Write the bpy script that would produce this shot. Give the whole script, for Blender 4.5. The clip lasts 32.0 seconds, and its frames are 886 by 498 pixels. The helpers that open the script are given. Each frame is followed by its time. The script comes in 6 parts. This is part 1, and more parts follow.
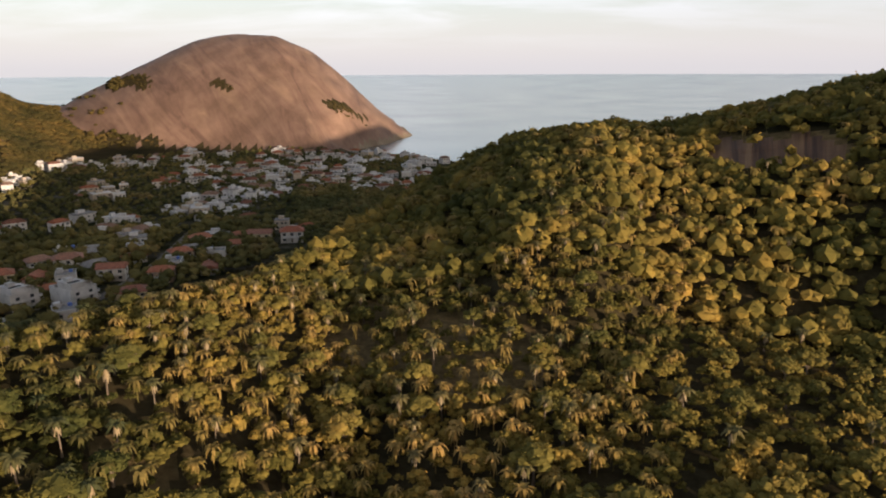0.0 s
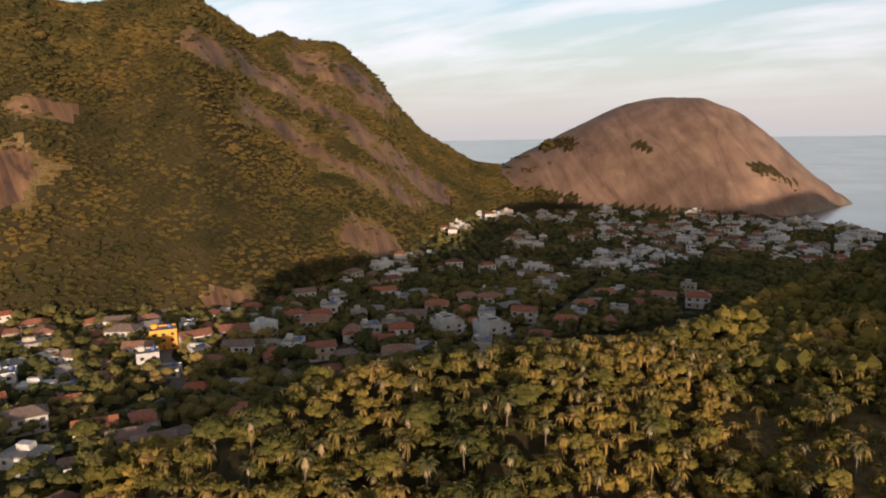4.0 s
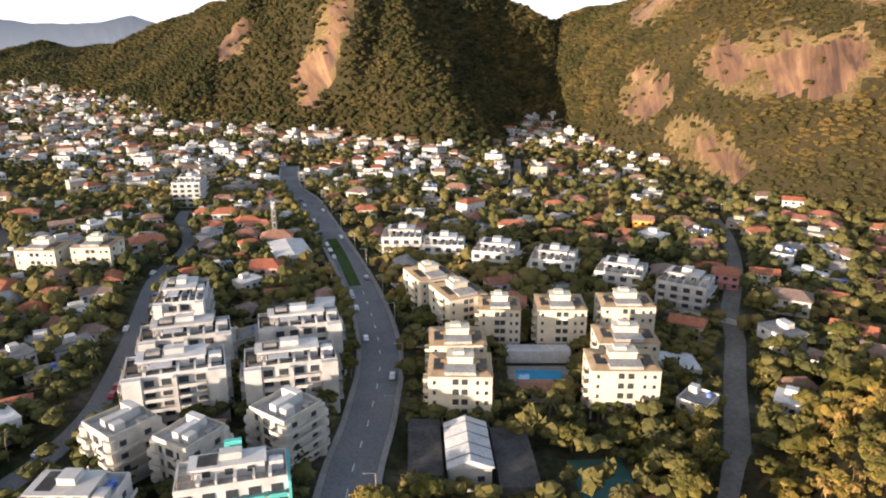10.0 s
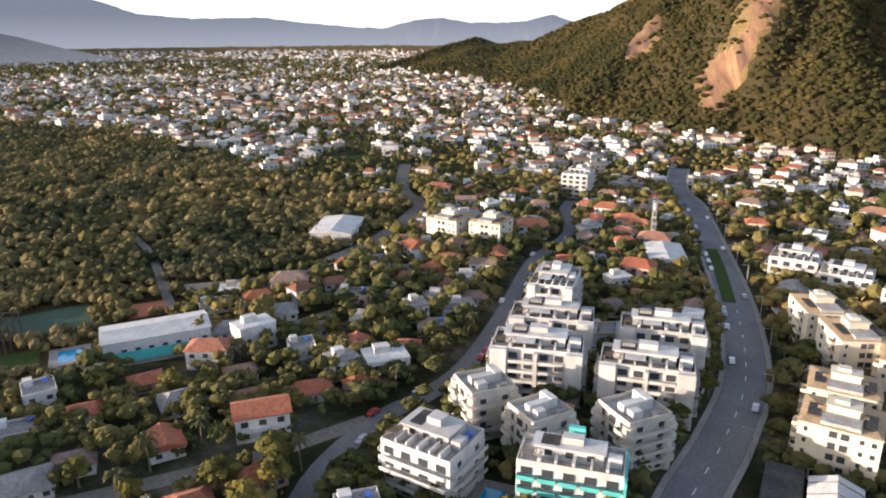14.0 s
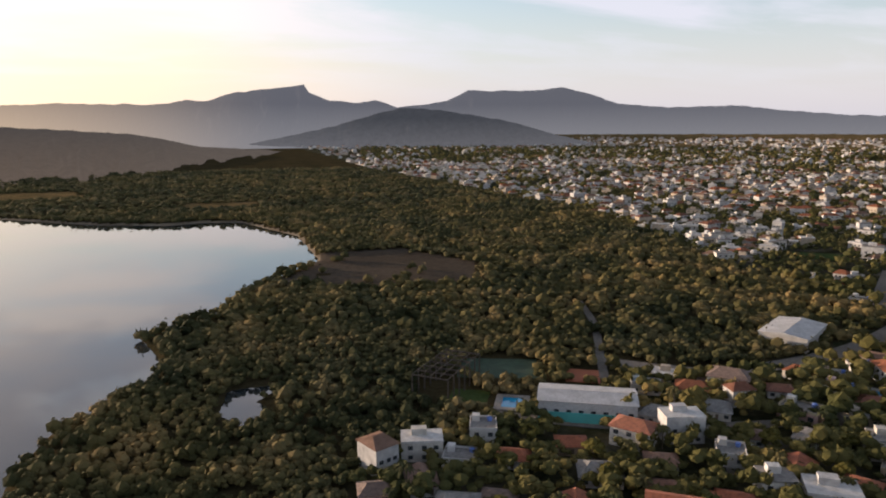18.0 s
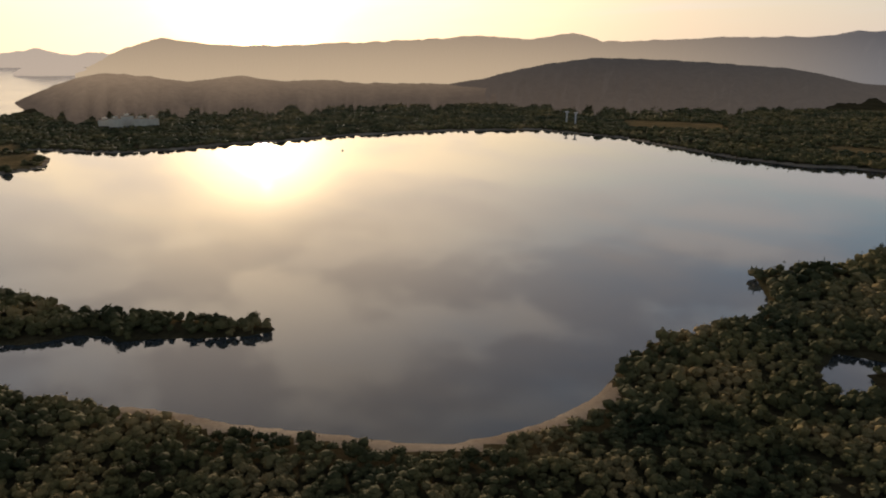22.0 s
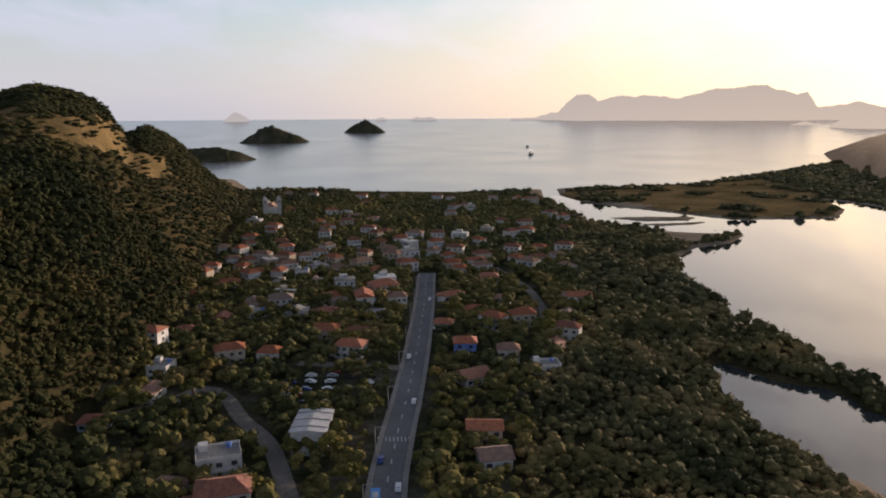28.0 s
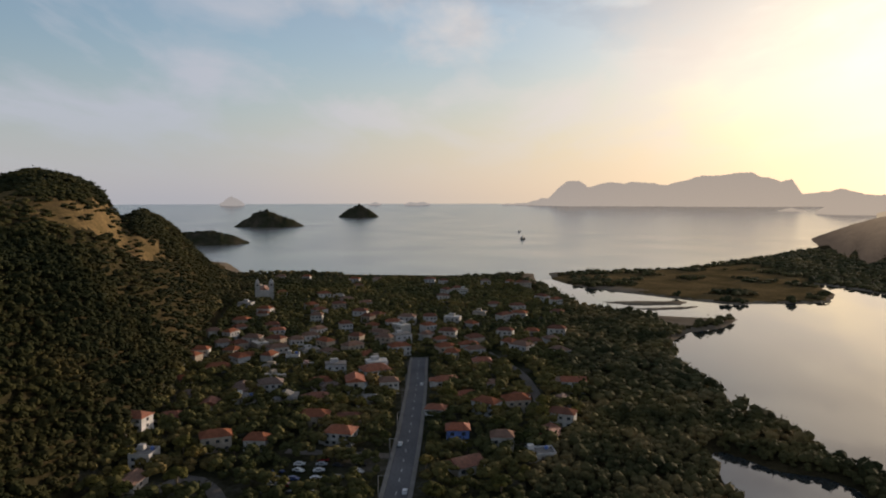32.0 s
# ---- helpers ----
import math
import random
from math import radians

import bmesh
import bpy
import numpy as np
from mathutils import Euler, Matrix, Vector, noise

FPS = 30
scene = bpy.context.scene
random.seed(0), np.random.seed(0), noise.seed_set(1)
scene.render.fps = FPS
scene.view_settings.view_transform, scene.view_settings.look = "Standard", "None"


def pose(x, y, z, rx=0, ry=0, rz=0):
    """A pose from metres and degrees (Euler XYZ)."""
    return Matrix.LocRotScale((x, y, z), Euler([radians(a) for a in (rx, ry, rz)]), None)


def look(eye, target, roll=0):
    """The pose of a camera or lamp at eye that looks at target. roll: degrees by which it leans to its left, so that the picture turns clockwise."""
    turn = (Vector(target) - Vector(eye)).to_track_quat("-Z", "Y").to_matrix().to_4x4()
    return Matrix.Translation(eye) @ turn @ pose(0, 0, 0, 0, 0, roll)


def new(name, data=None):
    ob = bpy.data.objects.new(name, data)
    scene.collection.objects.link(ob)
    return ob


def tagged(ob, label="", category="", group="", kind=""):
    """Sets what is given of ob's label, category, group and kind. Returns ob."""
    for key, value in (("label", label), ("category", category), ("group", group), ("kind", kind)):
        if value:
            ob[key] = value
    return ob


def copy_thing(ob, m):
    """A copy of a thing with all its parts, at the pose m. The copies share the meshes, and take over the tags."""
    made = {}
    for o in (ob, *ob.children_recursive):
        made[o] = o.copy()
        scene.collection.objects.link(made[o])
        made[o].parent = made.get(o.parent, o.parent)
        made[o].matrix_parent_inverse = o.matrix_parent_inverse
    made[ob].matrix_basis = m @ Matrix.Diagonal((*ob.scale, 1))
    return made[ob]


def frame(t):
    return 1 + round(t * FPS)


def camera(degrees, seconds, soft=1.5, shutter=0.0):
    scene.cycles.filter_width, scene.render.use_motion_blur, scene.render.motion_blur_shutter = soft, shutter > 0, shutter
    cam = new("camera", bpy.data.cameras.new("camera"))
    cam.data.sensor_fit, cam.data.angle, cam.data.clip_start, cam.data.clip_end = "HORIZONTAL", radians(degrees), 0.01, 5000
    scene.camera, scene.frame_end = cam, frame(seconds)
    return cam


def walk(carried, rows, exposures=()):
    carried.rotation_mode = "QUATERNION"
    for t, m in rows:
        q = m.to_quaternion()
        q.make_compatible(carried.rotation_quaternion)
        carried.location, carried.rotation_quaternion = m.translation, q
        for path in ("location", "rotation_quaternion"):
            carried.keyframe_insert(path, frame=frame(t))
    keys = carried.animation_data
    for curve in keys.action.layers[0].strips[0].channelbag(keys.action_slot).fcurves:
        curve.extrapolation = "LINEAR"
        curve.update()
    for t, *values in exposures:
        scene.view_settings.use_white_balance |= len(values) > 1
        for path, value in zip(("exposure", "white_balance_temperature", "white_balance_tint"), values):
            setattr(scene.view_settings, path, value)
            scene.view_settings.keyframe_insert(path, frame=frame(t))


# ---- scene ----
cam = camera(64.85, 32.0, soft=2.0)
EYE = 100.0
# seconds, yaw, pitch, roll of the hovering camera
ROWS = [
    (0.0, -0.00, -14.49, 0.26), (0.5, -1.34, -13.91, 0.28), (1.0, -3.43, -11.19, 0.31), (1.5, -5.00, -10.82, 0.29),
    (2.0, 0.04, -10.75, 0.33), (2.5, 9.05, -10.68, 0.28), (3.0, 17.34, -10.69, 0.41), (3.5, 25.78, -10.65, 0.57),
    (5.5, 52.75, -2.73, 0.55), (6.0, 61.56, -2.78, 0.48), (6.5, 70.40, -2.82, 0.28), (7.0, 78.22, -2.91, 0.16),
    (7.5, 84.74, -3.01, 0.09), (8.0, 84.51, -7.32, 0.16), (8.5, 84.44, -14.70, 0.18), (9.0, 86.73, -17.27, 0.20),
    (9.5, 90.09, -17.31, 0.19), (10.0, 93.58, -17.33, 0.19), (10.5, 97.08, -17.34, 0.18), (11.0, 100.60, -17.35, 0.13),
    (11.5, 104.14, -17.36, 0.09), (12.0, 107.64, -17.38, 0.11), (12.5, 111.23, -17.38, 0.10), (13.0, 114.75, -17.38, 0.08),
    (13.5, 119.37, -17.39, 0.18), (14.0, 125.03, -17.38, 0.21), (14.5, 131.45, -17.37, 0.22), (16.5, 147.48, -17.35, 0.53),
    (17.0, 152.69, -16.88, 0.46), (17.5, 157.23, -13.86, 0.33), (18.0, 161.44, -10.44, 0.26), (18.5, 167.34, -10.20, 0.27),
    (19.0, 173.90, -10.38, 0.30), (19.5, 180.49, -12.91, 0.34), (20.0, 186.87, -15.41, 0.25), (20.5, 190.37, -15.42, 0.30),
    (21.0, 196.01, -15.39, 0.29), (21.5, 204.25, -15.39, 0.24), (22.0, 210.86, -15.43, 0.20), (22.5, 216.66, -12.54, 0.22),
    (23.0, 222.53, -7.44, 0.16), (23.5, 230.05, -6.60, 0.19), (24.0, 238.47, -6.62, 0.12), (24.5, 246.71, -6.71, 0.20),
    (25.0, 253.62, -6.76, 0.17), (25.5, 259.53, -6.82, 0.17), (26.0, 265.63, -6.83, 0.18), (26.5, 273.07, -6.84, 0.21),
    (28.5, 268.39, -13.03, 0.08), (29.0, 266.35, -13.73, 0.05), (29.5, 265.26, -11.44, 0.08), (30.0, 265.33, -4.94, 0.06),
    (30.5, 267.71, -4.18, 0.07), (31.0, 273.16, -4.15, 0.18), (31.5, 272.37, -4.17, 0.15), (32.0, 269.77, -4.17, 0.04),
]
walk(cam, [(t, pose(0, 0, EYE, 90 + pitch, 0, yaw) @ pose(0, 0, 0, 0, 0, -roll)) for t, yaw, pitch, roll in ROWS],
     exposures=[(0, 0.8, 6300, 15), (1, 0.66, 6350, 15), (2, 0.55, 6300, 14), (3.5, 0.57, 6350, 15), (5.5, 0.2, 6550, 17), (7.5, 0.2, 6550, 17), (8.0, 0.15, 6550, 17), (8.5, 1.0, 6000, 14), (9.0, 1.6, 5830, 13), (12, 1.63, 5800, 13), (14.5, 1.7, 5680, 13), (17.0, 1.7, 5850, 14), (18.2, 0.6, 6200, 18), (19.5, 0.5, 6230, 19), (20, 0.5, 6230, 18), (22, 0.15, 6050, 14), (23, -1.0, 5780, 12), (24, -1.25, 5720, 12), (25.5, -0.6, 5800, 12), (26.5, 0.05, 5850, 14), (28.5, 0.45, 5900, 18), (29.3, 0.45, 5900, 18), (30.0, -0.36, 5770, 12), (30.5, -0.36, 5800, 12), (31, -0.12, 5900, 11), (32, 0.0, 5950, 13)])

# ---------------------------------------------------------------- sky and sun
SUN_AZ, SUN_EL = 225.2, 6.2


def polar(az, r):
    a = radians(az)
    return -r * math.sin(a), r * math.cos(a)


world = bpy.data.worlds.new("sky")
scene.world = world
world.use_nodes = True


AIR = 1.7


def build_sky():
    nt = world.node_tree
    nt.nodes.clear()
    N, L = nt.nodes.new, nt.links.new
    out, bg = N("ShaderNodeOutputWorld"), N("ShaderNodeBackground")
    sky = N("ShaderNodeTexSky")
    sky.sky_type, sky.sun_disc = "NISHITA", False
    sky.sun_elevation = radians(SUN_EL)
    sky.sun_rotation = radians(-SUN_AZ)
    sky.air_density, sky.dust_density, sky.ozone_density = 1.0, 1.6, 1.5
    sky.altitude = 100
    co = N("ShaderNodeTexCoord")
    # clouds lie on a flat layer: divide the direction by its height
    sep = N("ShaderNodeSeparateXYZ")
    L(co.outputs["Generated"], sep.inputs[0])
    zz = N("ShaderNodeMath"); zz.operation = "MAXIMUM"; zz.inputs[1].default_value = 0.0
    L(sep.outputs[2], zz.inputs[0])
    za = N("ShaderNodeMath"); za.operation = "ADD"; za.inputs[1].default_value = 0.16
    L(zz.outputs[0], za.inputs[0])
    dv = N("ShaderNodeVectorMath"); dv.operation = "DIVIDE"
    cb = N("ShaderNodeCombineXYZ")
    for i in range(3):
        L(za.outputs[0], cb.inputs[i])
    L(co.outputs["Generated"], dv.inputs[0]); L(cb.outputs[0], dv.inputs[1])
    mp = N("ShaderNodeMapping"); mp.inputs["Rotation"].default_value = (0, 0, radians(35)); mp.inputs["Scale"].default_value = (0.55, 1.1, 0.0)
    mp.inputs["Location"].default_value = (1.7, 0.4, 0)
    L(dv.outputs[0], mp.inputs[0])
    n1 = N("ShaderNodeTexNoise"); n1.inputs["Scale"].default_value = 1.5; n1.inputs["Detail"].default_value = 8; n1.inputs["Roughness"].default_value = 0.55; n1.inputs["Distortion"].default_value = 0.3
    L(mp.outputs[0], n1.inputs["Vector"])
    ramp = N("ShaderNodeValToRGB")
    ramp.color_ramp.elements[0].position, ramp.color_ramp.elements[1].position = 0.44, 0.62
    L(n1.outputs[0], ramp.inputs[0])
    K = 1 / 0.15   # colours below are in display light; the background runs at 0.15

    def vec(op, a, b):
        v = N("ShaderNodeVectorMath"); v.operation = op
        for k, q in enumerate((a, b)):
            if isinstance(q, tuple):
                v.inputs[k].default_value = q
            else:
                L(q, v.inputs[k])
        return v

    def calc(op, a, b, clamp=False):
        v = N("ShaderNodeMath"); v.operation, v.use_clamp = op, clamp
        for k, q in enumerate((a, b)):
            if isinstance(q, (int, float)):
                v.inputs[k].default_value = q
            else:
                L(q, v.inputs[k])
        return v.outputs[0]

    def blend(fac, a, b, mode="MIX"):
        m = N("ShaderNodeMix"); m.data_type, m.blend_type = "RGBA", mode
        for sock, q in ((m.inputs[0], fac), (m.inputs[6], a), (m.inputs[7], b)):
            if isinstance(q, (int, float, tuple)):
                sock.default_value = q
            else:
                L(q, sock)
        return m.outputs[2]

    def span(x, lo, hi, a=0.0, b=1.0):
        m = N("ShaderNodeMapRange"); m.interpolation_type = "SMOOTHSTEP"
        for k, q in enumerate((lo, hi, a, b)):
            m.inputs[k + 1].default_value = q
        L(x, m.inputs[0])
        return m.outputs[0]

    def light(r, gg, b, k=1.0):
        return (r * K * k, gg * K * k, b * K * k, 1)

    def spread3(x):
        c = N("ShaderNodeCombineXYZ")
        for k in range(3):
            L(x, c.inputs[k])
        return c.outputs[0]

    # thick evening air dims the strongest sky light
    bw = N("ShaderNodeRGBToBW"); L(sky.outputs[0], bw.inputs[0])
    dim = calc("DIVIDE", AIR, calc("ADD", calc("MULTIPLY", bw.outputs[0], 0.16), 1.0))
    dimv = N("ShaderNodeCombineXYZ")
    for k in range(3):
        L(dim, dimv.inputs[k])
    hs = N("ShaderNodeHueSaturation"); hs.inputs["Saturation"].default_value = 0.85
    L(vec("MULTIPLY", sky.outputs[0], dimv.outputs[0]).outputs[0], hs.inputs["Color"])
    el, az = radians(SUN_EL), radians(SUN_AZ)
    sd = (-math.sin(az) * math.cos(el), math.cos(az) * math.cos(el), math.sin(el))
    dot = vec("DOT_PRODUCT", co.outputs["Generated"], sd).outputs["Value"]
    toward = span(dot, 0.38, 0.97)
    low = span(sep.outputs[2], 0.0, 0.22, 1.0, 0.0)
    haze = blend(toward, light(0.50, 0.485, 0.49), light(0.85, 0.65, 0.43))
    base = blend(calc("MULTIPLY", low, 0.8), hs.outputs[0], haze)
    cloud = blend(toward, blend(span(dot, -0.95, 0.15), light(0.70, 0.70, 0.715), light(0.51, 0.51, 0.525)), light(0.84, 0.73, 0.60))
    base = blend(calc("MULTIPLY", calc("MULTIPLY", ramp.outputs[0], 0.85), span(sep.outputs[2], 0.01, 0.14)), base, cloud)
    # heavier cloud banks higher up, grey against the light
    n2 = N("ShaderNodeTexNoise"); n2.inputs["Scale"].default_value = 2.7; n2.inputs["Detail"].default_value = 6; n2.inputs["Roughness"].default_value = 0.5
    L(dv.outputs[0], n2.inputs["Vector"])
    bank = calc("MULTIPLY", span(n2.outputs[0], 0.43, 0.57), calc("MULTIPLY", span(sep.outputs[2], 0.14, 0.38), span(dot, 0.40, 0.86)))
    base = blend(calc("MULTIPLY", bank, 0.65), base, light(0.33, 0.325, 0.35))
    # the sun itself, spread by thin cloud: a wide glow, a yellow halo and an uneven bright heart
    facing = calc("MAXIMUM", dot, 0.0)
    wide = vec("MULTIPLY", light(0.85, 0.58, 0.27)[:3], spread3(calc("POWER", facing, 16.0))).outputs[0]
    ragged = calc("ADD", dot, calc("MULTIPLY", calc("SUBTRACT", n1.outputs[0], 0.5), 0.004))
    near = vec("MULTIPLY", light(4.3, 2.95, 1.3)[:3], spread3(calc("POWER", calc("MINIMUM", calc("MAXIMUM", ragged, 0.0), 1.0), 330.0))).outputs[0]
    heart = vec("MULTIPLY", light(4.0, 3.5, 2.4)[:3], spread3(span(dot, 0.9982, 0.9999))).outputs[0]
    base = vec("ADD", vec("ADD", base, wide).outputs[0], vec("ADD", near, heart).outputs[0]).outputs[0]
    # the sky overhead is already going dark
    high = calc("SUBTRACT", 1.0, calc("MULTIPLY", span(sep.outputs[2], 0.34, 0.70), span(dot, 0.2, 0.85, 0.5, 0.74)))
    hv = N("ShaderNodeCombineXYZ")
    for k in range(3):
        L(high, hv.inputs[k])
    base = vec("MULTIPLY", base, hv.outputs[0]).outputs[0]
    L(base, bg.inputs[0])
    bg.inputs[1].default_value = 0.15
    L(bg.outputs[0], out.inputs[0])


build_sky()
sun_data = bpy.data.lights.new("sun", "SUN")
sun_data.energy, sun_data.angle, sun_data.color = 4.2, radians(0.6), (1.0, 0.77, 0.54)
sun = new("sun", sun_data)
sx, sy = polar(SUN_AZ, math.cos(radians(SUN_EL)))
sun.matrix_world = look((0, 0, 0), (-sx, -sy, -math.sin(radians(SUN_EL))))

# ---------------------------------------------------------------- materials


def material(name, build):
    m = bpy.data.materials.new(name)
    m.use_nodes = True
    nt = m.node_tree
    b = nt.nodes["Principled BSDF"]
    build(nt, b)
    return m


def node(nt, kind, **values):
    n = nt.nodes.new("ShaderNode" + kind)
    for k, v in values.items():
        if k in n.inputs:
            n.inputs[k].default_value = v
    return n


def ramp_node(nt, stops):
    r = nt.nodes.new("ShaderNodeValToRGB")
    e = r.color_ramp.elements
    while len(e) < len(stops):
        e.new(0.5)
    for el, (p, c) in zip(e, stops):
        el.position, el.color = p, (*c, 1)
    return r


def noise_colour(nt, scale, stops, detail=5, source=None, rough=0.6):
    """A colour ramp driven by noise in world metres."""
    g = nt.nodes.new("ShaderNodeNewGeometry")
    n = node(nt, "TexNoise", Scale=scale, Detail=detail, Roughness=rough)
    nt.links.new(g.outputs["Position"], n.inputs["Vector"])
    r = ramp_node(nt, stops)
    nt.links.new(n.outputs[0], r.inputs[0])
    return r, n, g


def mix_colour(nt, a, b, fac, mode="MIX"):
    m = nt.nodes.new("ShaderNodeMix")
    m.data_type, m.blend_type = "RGBA", mode
    for sock, v in ((m.inputs[0], fac), (m.inputs[6], a), (m.inputs[7], b)):
        if isinstance(v, (int, float, tuple)):
            sock.default_value = v
        else:
            nt.links.new(v, sock)
    return m.outputs[2]


def bump(nt, b, height, strength=0.3, distance=0.1):
    n = node(nt, "Bump", Strength=strength, Distance=distance)
    nt.links.new(height, n.inputs["Height"])
    nt.links.new(n.outputs[0], b.inputs["Normal"])


def two_scale(big, small, stops, grit, rough, strength=0.3, distance=0.2):
    """Colour varied at two scales, with grain relief."""
    def build(nt, b):
        r, n, g = noise_colour(nt, big, stops)
        r2, n2, _ = noise_colour(nt, small, [(0.3, (1 - grit,) * 3), (0.7, (1 + grit * 0.4,) * 3)])
        nt.links.new(mix_colour(nt, r.outputs[0], r2.outputs[0], 1.0, "MULTIPLY"), b.inputs["Base Color"])
        b.inputs["Roughness"].default_value = rough
        b.inputs["Specular IOR Level"].default_value = 0.0
        bump(nt, b, n2.outputs[0], strength, distance)
    return build


def leafy(stops, spread=0.5):
    """Foliage: a colour for every clump, and patches over the slope."""
    def build(nt, b):
        r, n, g = noise_colour(nt, 0.035, stops)
        hue = ramp_node(nt, [(0, (0.5, 0.55, 0.5)), (0.55, (1, 1, 1)), (1, (1.45, 1.35, 1.2))])
        nt.links.new(g.outputs["Random Per Island"], hue.inputs[0])
        stand, _, _ = noise_colour(nt, 0.009, [(0.38, (0.72, 0.80, 0.82)), (0.62, (1.30, 1.20, 1.05))], 3)
        crown = mix_colour(nt, r.outputs[0], hue.outputs[0], spread, "MULTIPLY")
        nt.links.new(mix_colour(nt, crown, stand.outputs[0], 1.0, "MULTIPLY"), b.inputs["Base Color"])
        b.inputs["Roughness"].default_value = 0.9
        b.inputs["Specular IOR Level"].default_value = 0.05
    return build


def by_object(stops, rough=0.7, grit=0.25, scale=0.6, constant=True):
    """One colour for each object out of a few, with dirt."""
    def build(nt, b):
        o = nt.nodes.new("ShaderNodeObjectInfo")
        r = ramp_node(nt, stops)
        r.color_ramp.interpolation = "CONSTANT" if constant else "LINEAR"
        nt.links.new(o.outputs["Random"], r.inputs[0])
        r2, n2, _ = noise_colour(nt, scale, [(0.3, (1 - grit,) * 3), (0.65, (1, 1, 1))])
        nt.links.new(mix_colour(nt, r.outputs[0], r2.outputs[0], 1.0, "MULTIPLY"), b.inputs["Base Color"])
        b.inputs["Roughness"].default_value = rough
        bump(nt, b, n2.outputs[0], 0.15, 0.05)
    return build


def plain(colour, rough=0.6, metal=0.0, grit=0.2, scale=1.0):
    def build(nt, b):
        r, n, _ = noise_colour(nt, scale, [(0.3, tuple(c * (1 - grit) for c in colour)), (0.7, colour)])
        nt.links.new(r.outputs[0], b.inputs["Base Color"])
        b.inputs["Roughness"].default_value, b.inputs["Metallic"].default_value = rough, metal
    return build


def water(colour, rough, wave, strength, distance, ior, patchy):
    def build(nt, b):
        g = nt.nodes.new("ShaderNodeNewGeometry")
        n = node(nt, "TexNoise", Scale=wave, Detail=4)
        nt.links.new(g.outputs["Position"], n.inputs["Vector"])
        b.inputs["Base Color"].default_value = (*colour, 1)
        r = ramp_node(nt, [(0.35, (rough,) * 3), (0.7, (rough * patchy,) * 3)])
        big = node(nt, "TexNoise", Scale=0.006, Detail=3)
        nt.links.new(g.outputs["Position"], big.inputs["Vector"])
        nt.links.new(big.outputs[0], r.inputs[0])
        nt.links.new(r.outputs[0], b.inputs["Roughness"])
        b.inputs["IOR"].default_value = ior
        bump(nt, b, n.outputs[0], strength, distance)
    return build


def haze_paint(cool, warm, light, z0, z1, grain=0.0):
    """Far ranges and hills with air haze painted on as emission: mostly paler at the foot, warmer towards the sun."""
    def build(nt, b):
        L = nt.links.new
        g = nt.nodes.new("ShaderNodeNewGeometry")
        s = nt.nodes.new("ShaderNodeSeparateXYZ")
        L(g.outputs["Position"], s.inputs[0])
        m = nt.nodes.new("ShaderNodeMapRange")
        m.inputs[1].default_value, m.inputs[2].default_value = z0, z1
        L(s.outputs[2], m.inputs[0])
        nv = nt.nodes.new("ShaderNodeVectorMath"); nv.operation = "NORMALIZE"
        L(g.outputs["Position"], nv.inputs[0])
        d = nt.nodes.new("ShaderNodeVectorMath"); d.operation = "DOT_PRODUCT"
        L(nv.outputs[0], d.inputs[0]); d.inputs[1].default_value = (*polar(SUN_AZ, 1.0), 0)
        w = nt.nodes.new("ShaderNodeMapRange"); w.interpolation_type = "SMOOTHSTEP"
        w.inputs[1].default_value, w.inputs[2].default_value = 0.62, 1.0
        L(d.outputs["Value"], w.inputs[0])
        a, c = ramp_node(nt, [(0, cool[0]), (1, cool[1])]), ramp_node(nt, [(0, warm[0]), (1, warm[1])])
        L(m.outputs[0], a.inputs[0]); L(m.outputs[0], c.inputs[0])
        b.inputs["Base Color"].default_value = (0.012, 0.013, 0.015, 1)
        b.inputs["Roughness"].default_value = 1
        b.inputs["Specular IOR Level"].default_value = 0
        # the haze is a glow in the surface colour; no air scatters it
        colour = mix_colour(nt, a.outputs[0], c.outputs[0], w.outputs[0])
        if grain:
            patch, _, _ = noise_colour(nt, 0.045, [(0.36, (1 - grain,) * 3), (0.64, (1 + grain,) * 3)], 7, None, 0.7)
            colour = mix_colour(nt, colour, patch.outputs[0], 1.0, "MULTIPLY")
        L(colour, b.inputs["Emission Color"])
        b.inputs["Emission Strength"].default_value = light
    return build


M_SOIL = material("woodland_soil", two_scale(0.02, 0.6, [(0.3, (0.036, 0.033, 0.017)), (0.7, (0.074, 0.056, 0.028))], 0.4, 0.95))
M_SCRUB = material("dry_grass", two_scale(0.03, 0.5, [(0.3, (0.105, 0.080, 0.035)), (0.7, (0.235, 0.162, 0.076))], 0.5, 0.95))
M_TOWN = material("yards_and_lanes", two_scale(0.05, 0.5, [(0.4, (0.03, 0.034, 0.016)), (0.55, (0.07, 0.065, 0.04)), (0.7, (0.15, 0.135, 0.11))], 0.4, 0.95))
M_SAND = material("sand", two_scale(0.03, 0.8, [(0.3, (0.17, 0.13, 0.09)), (0.7, (0.29, 0.24, 0.175))], 0.2, 0.95))
M_MUD = material("mud_flat", two_scale(0.012, 0.3, [(0.3, (0.070, 0.056, 0.042)), (0.7, (0.110, 0.088, 0.066))], 0.3, 0.9))
M_SEA = material("sea_water", water((0.10, 0.11, 0.115), 0.17, 0.08, 0.008, 0.5, 2.3, 1.25))
M_WATER = material("water", water((0.04, 0.045, 0.045), 0.014, 0.25, 0.012, 0.3, 1.72, 2.0))


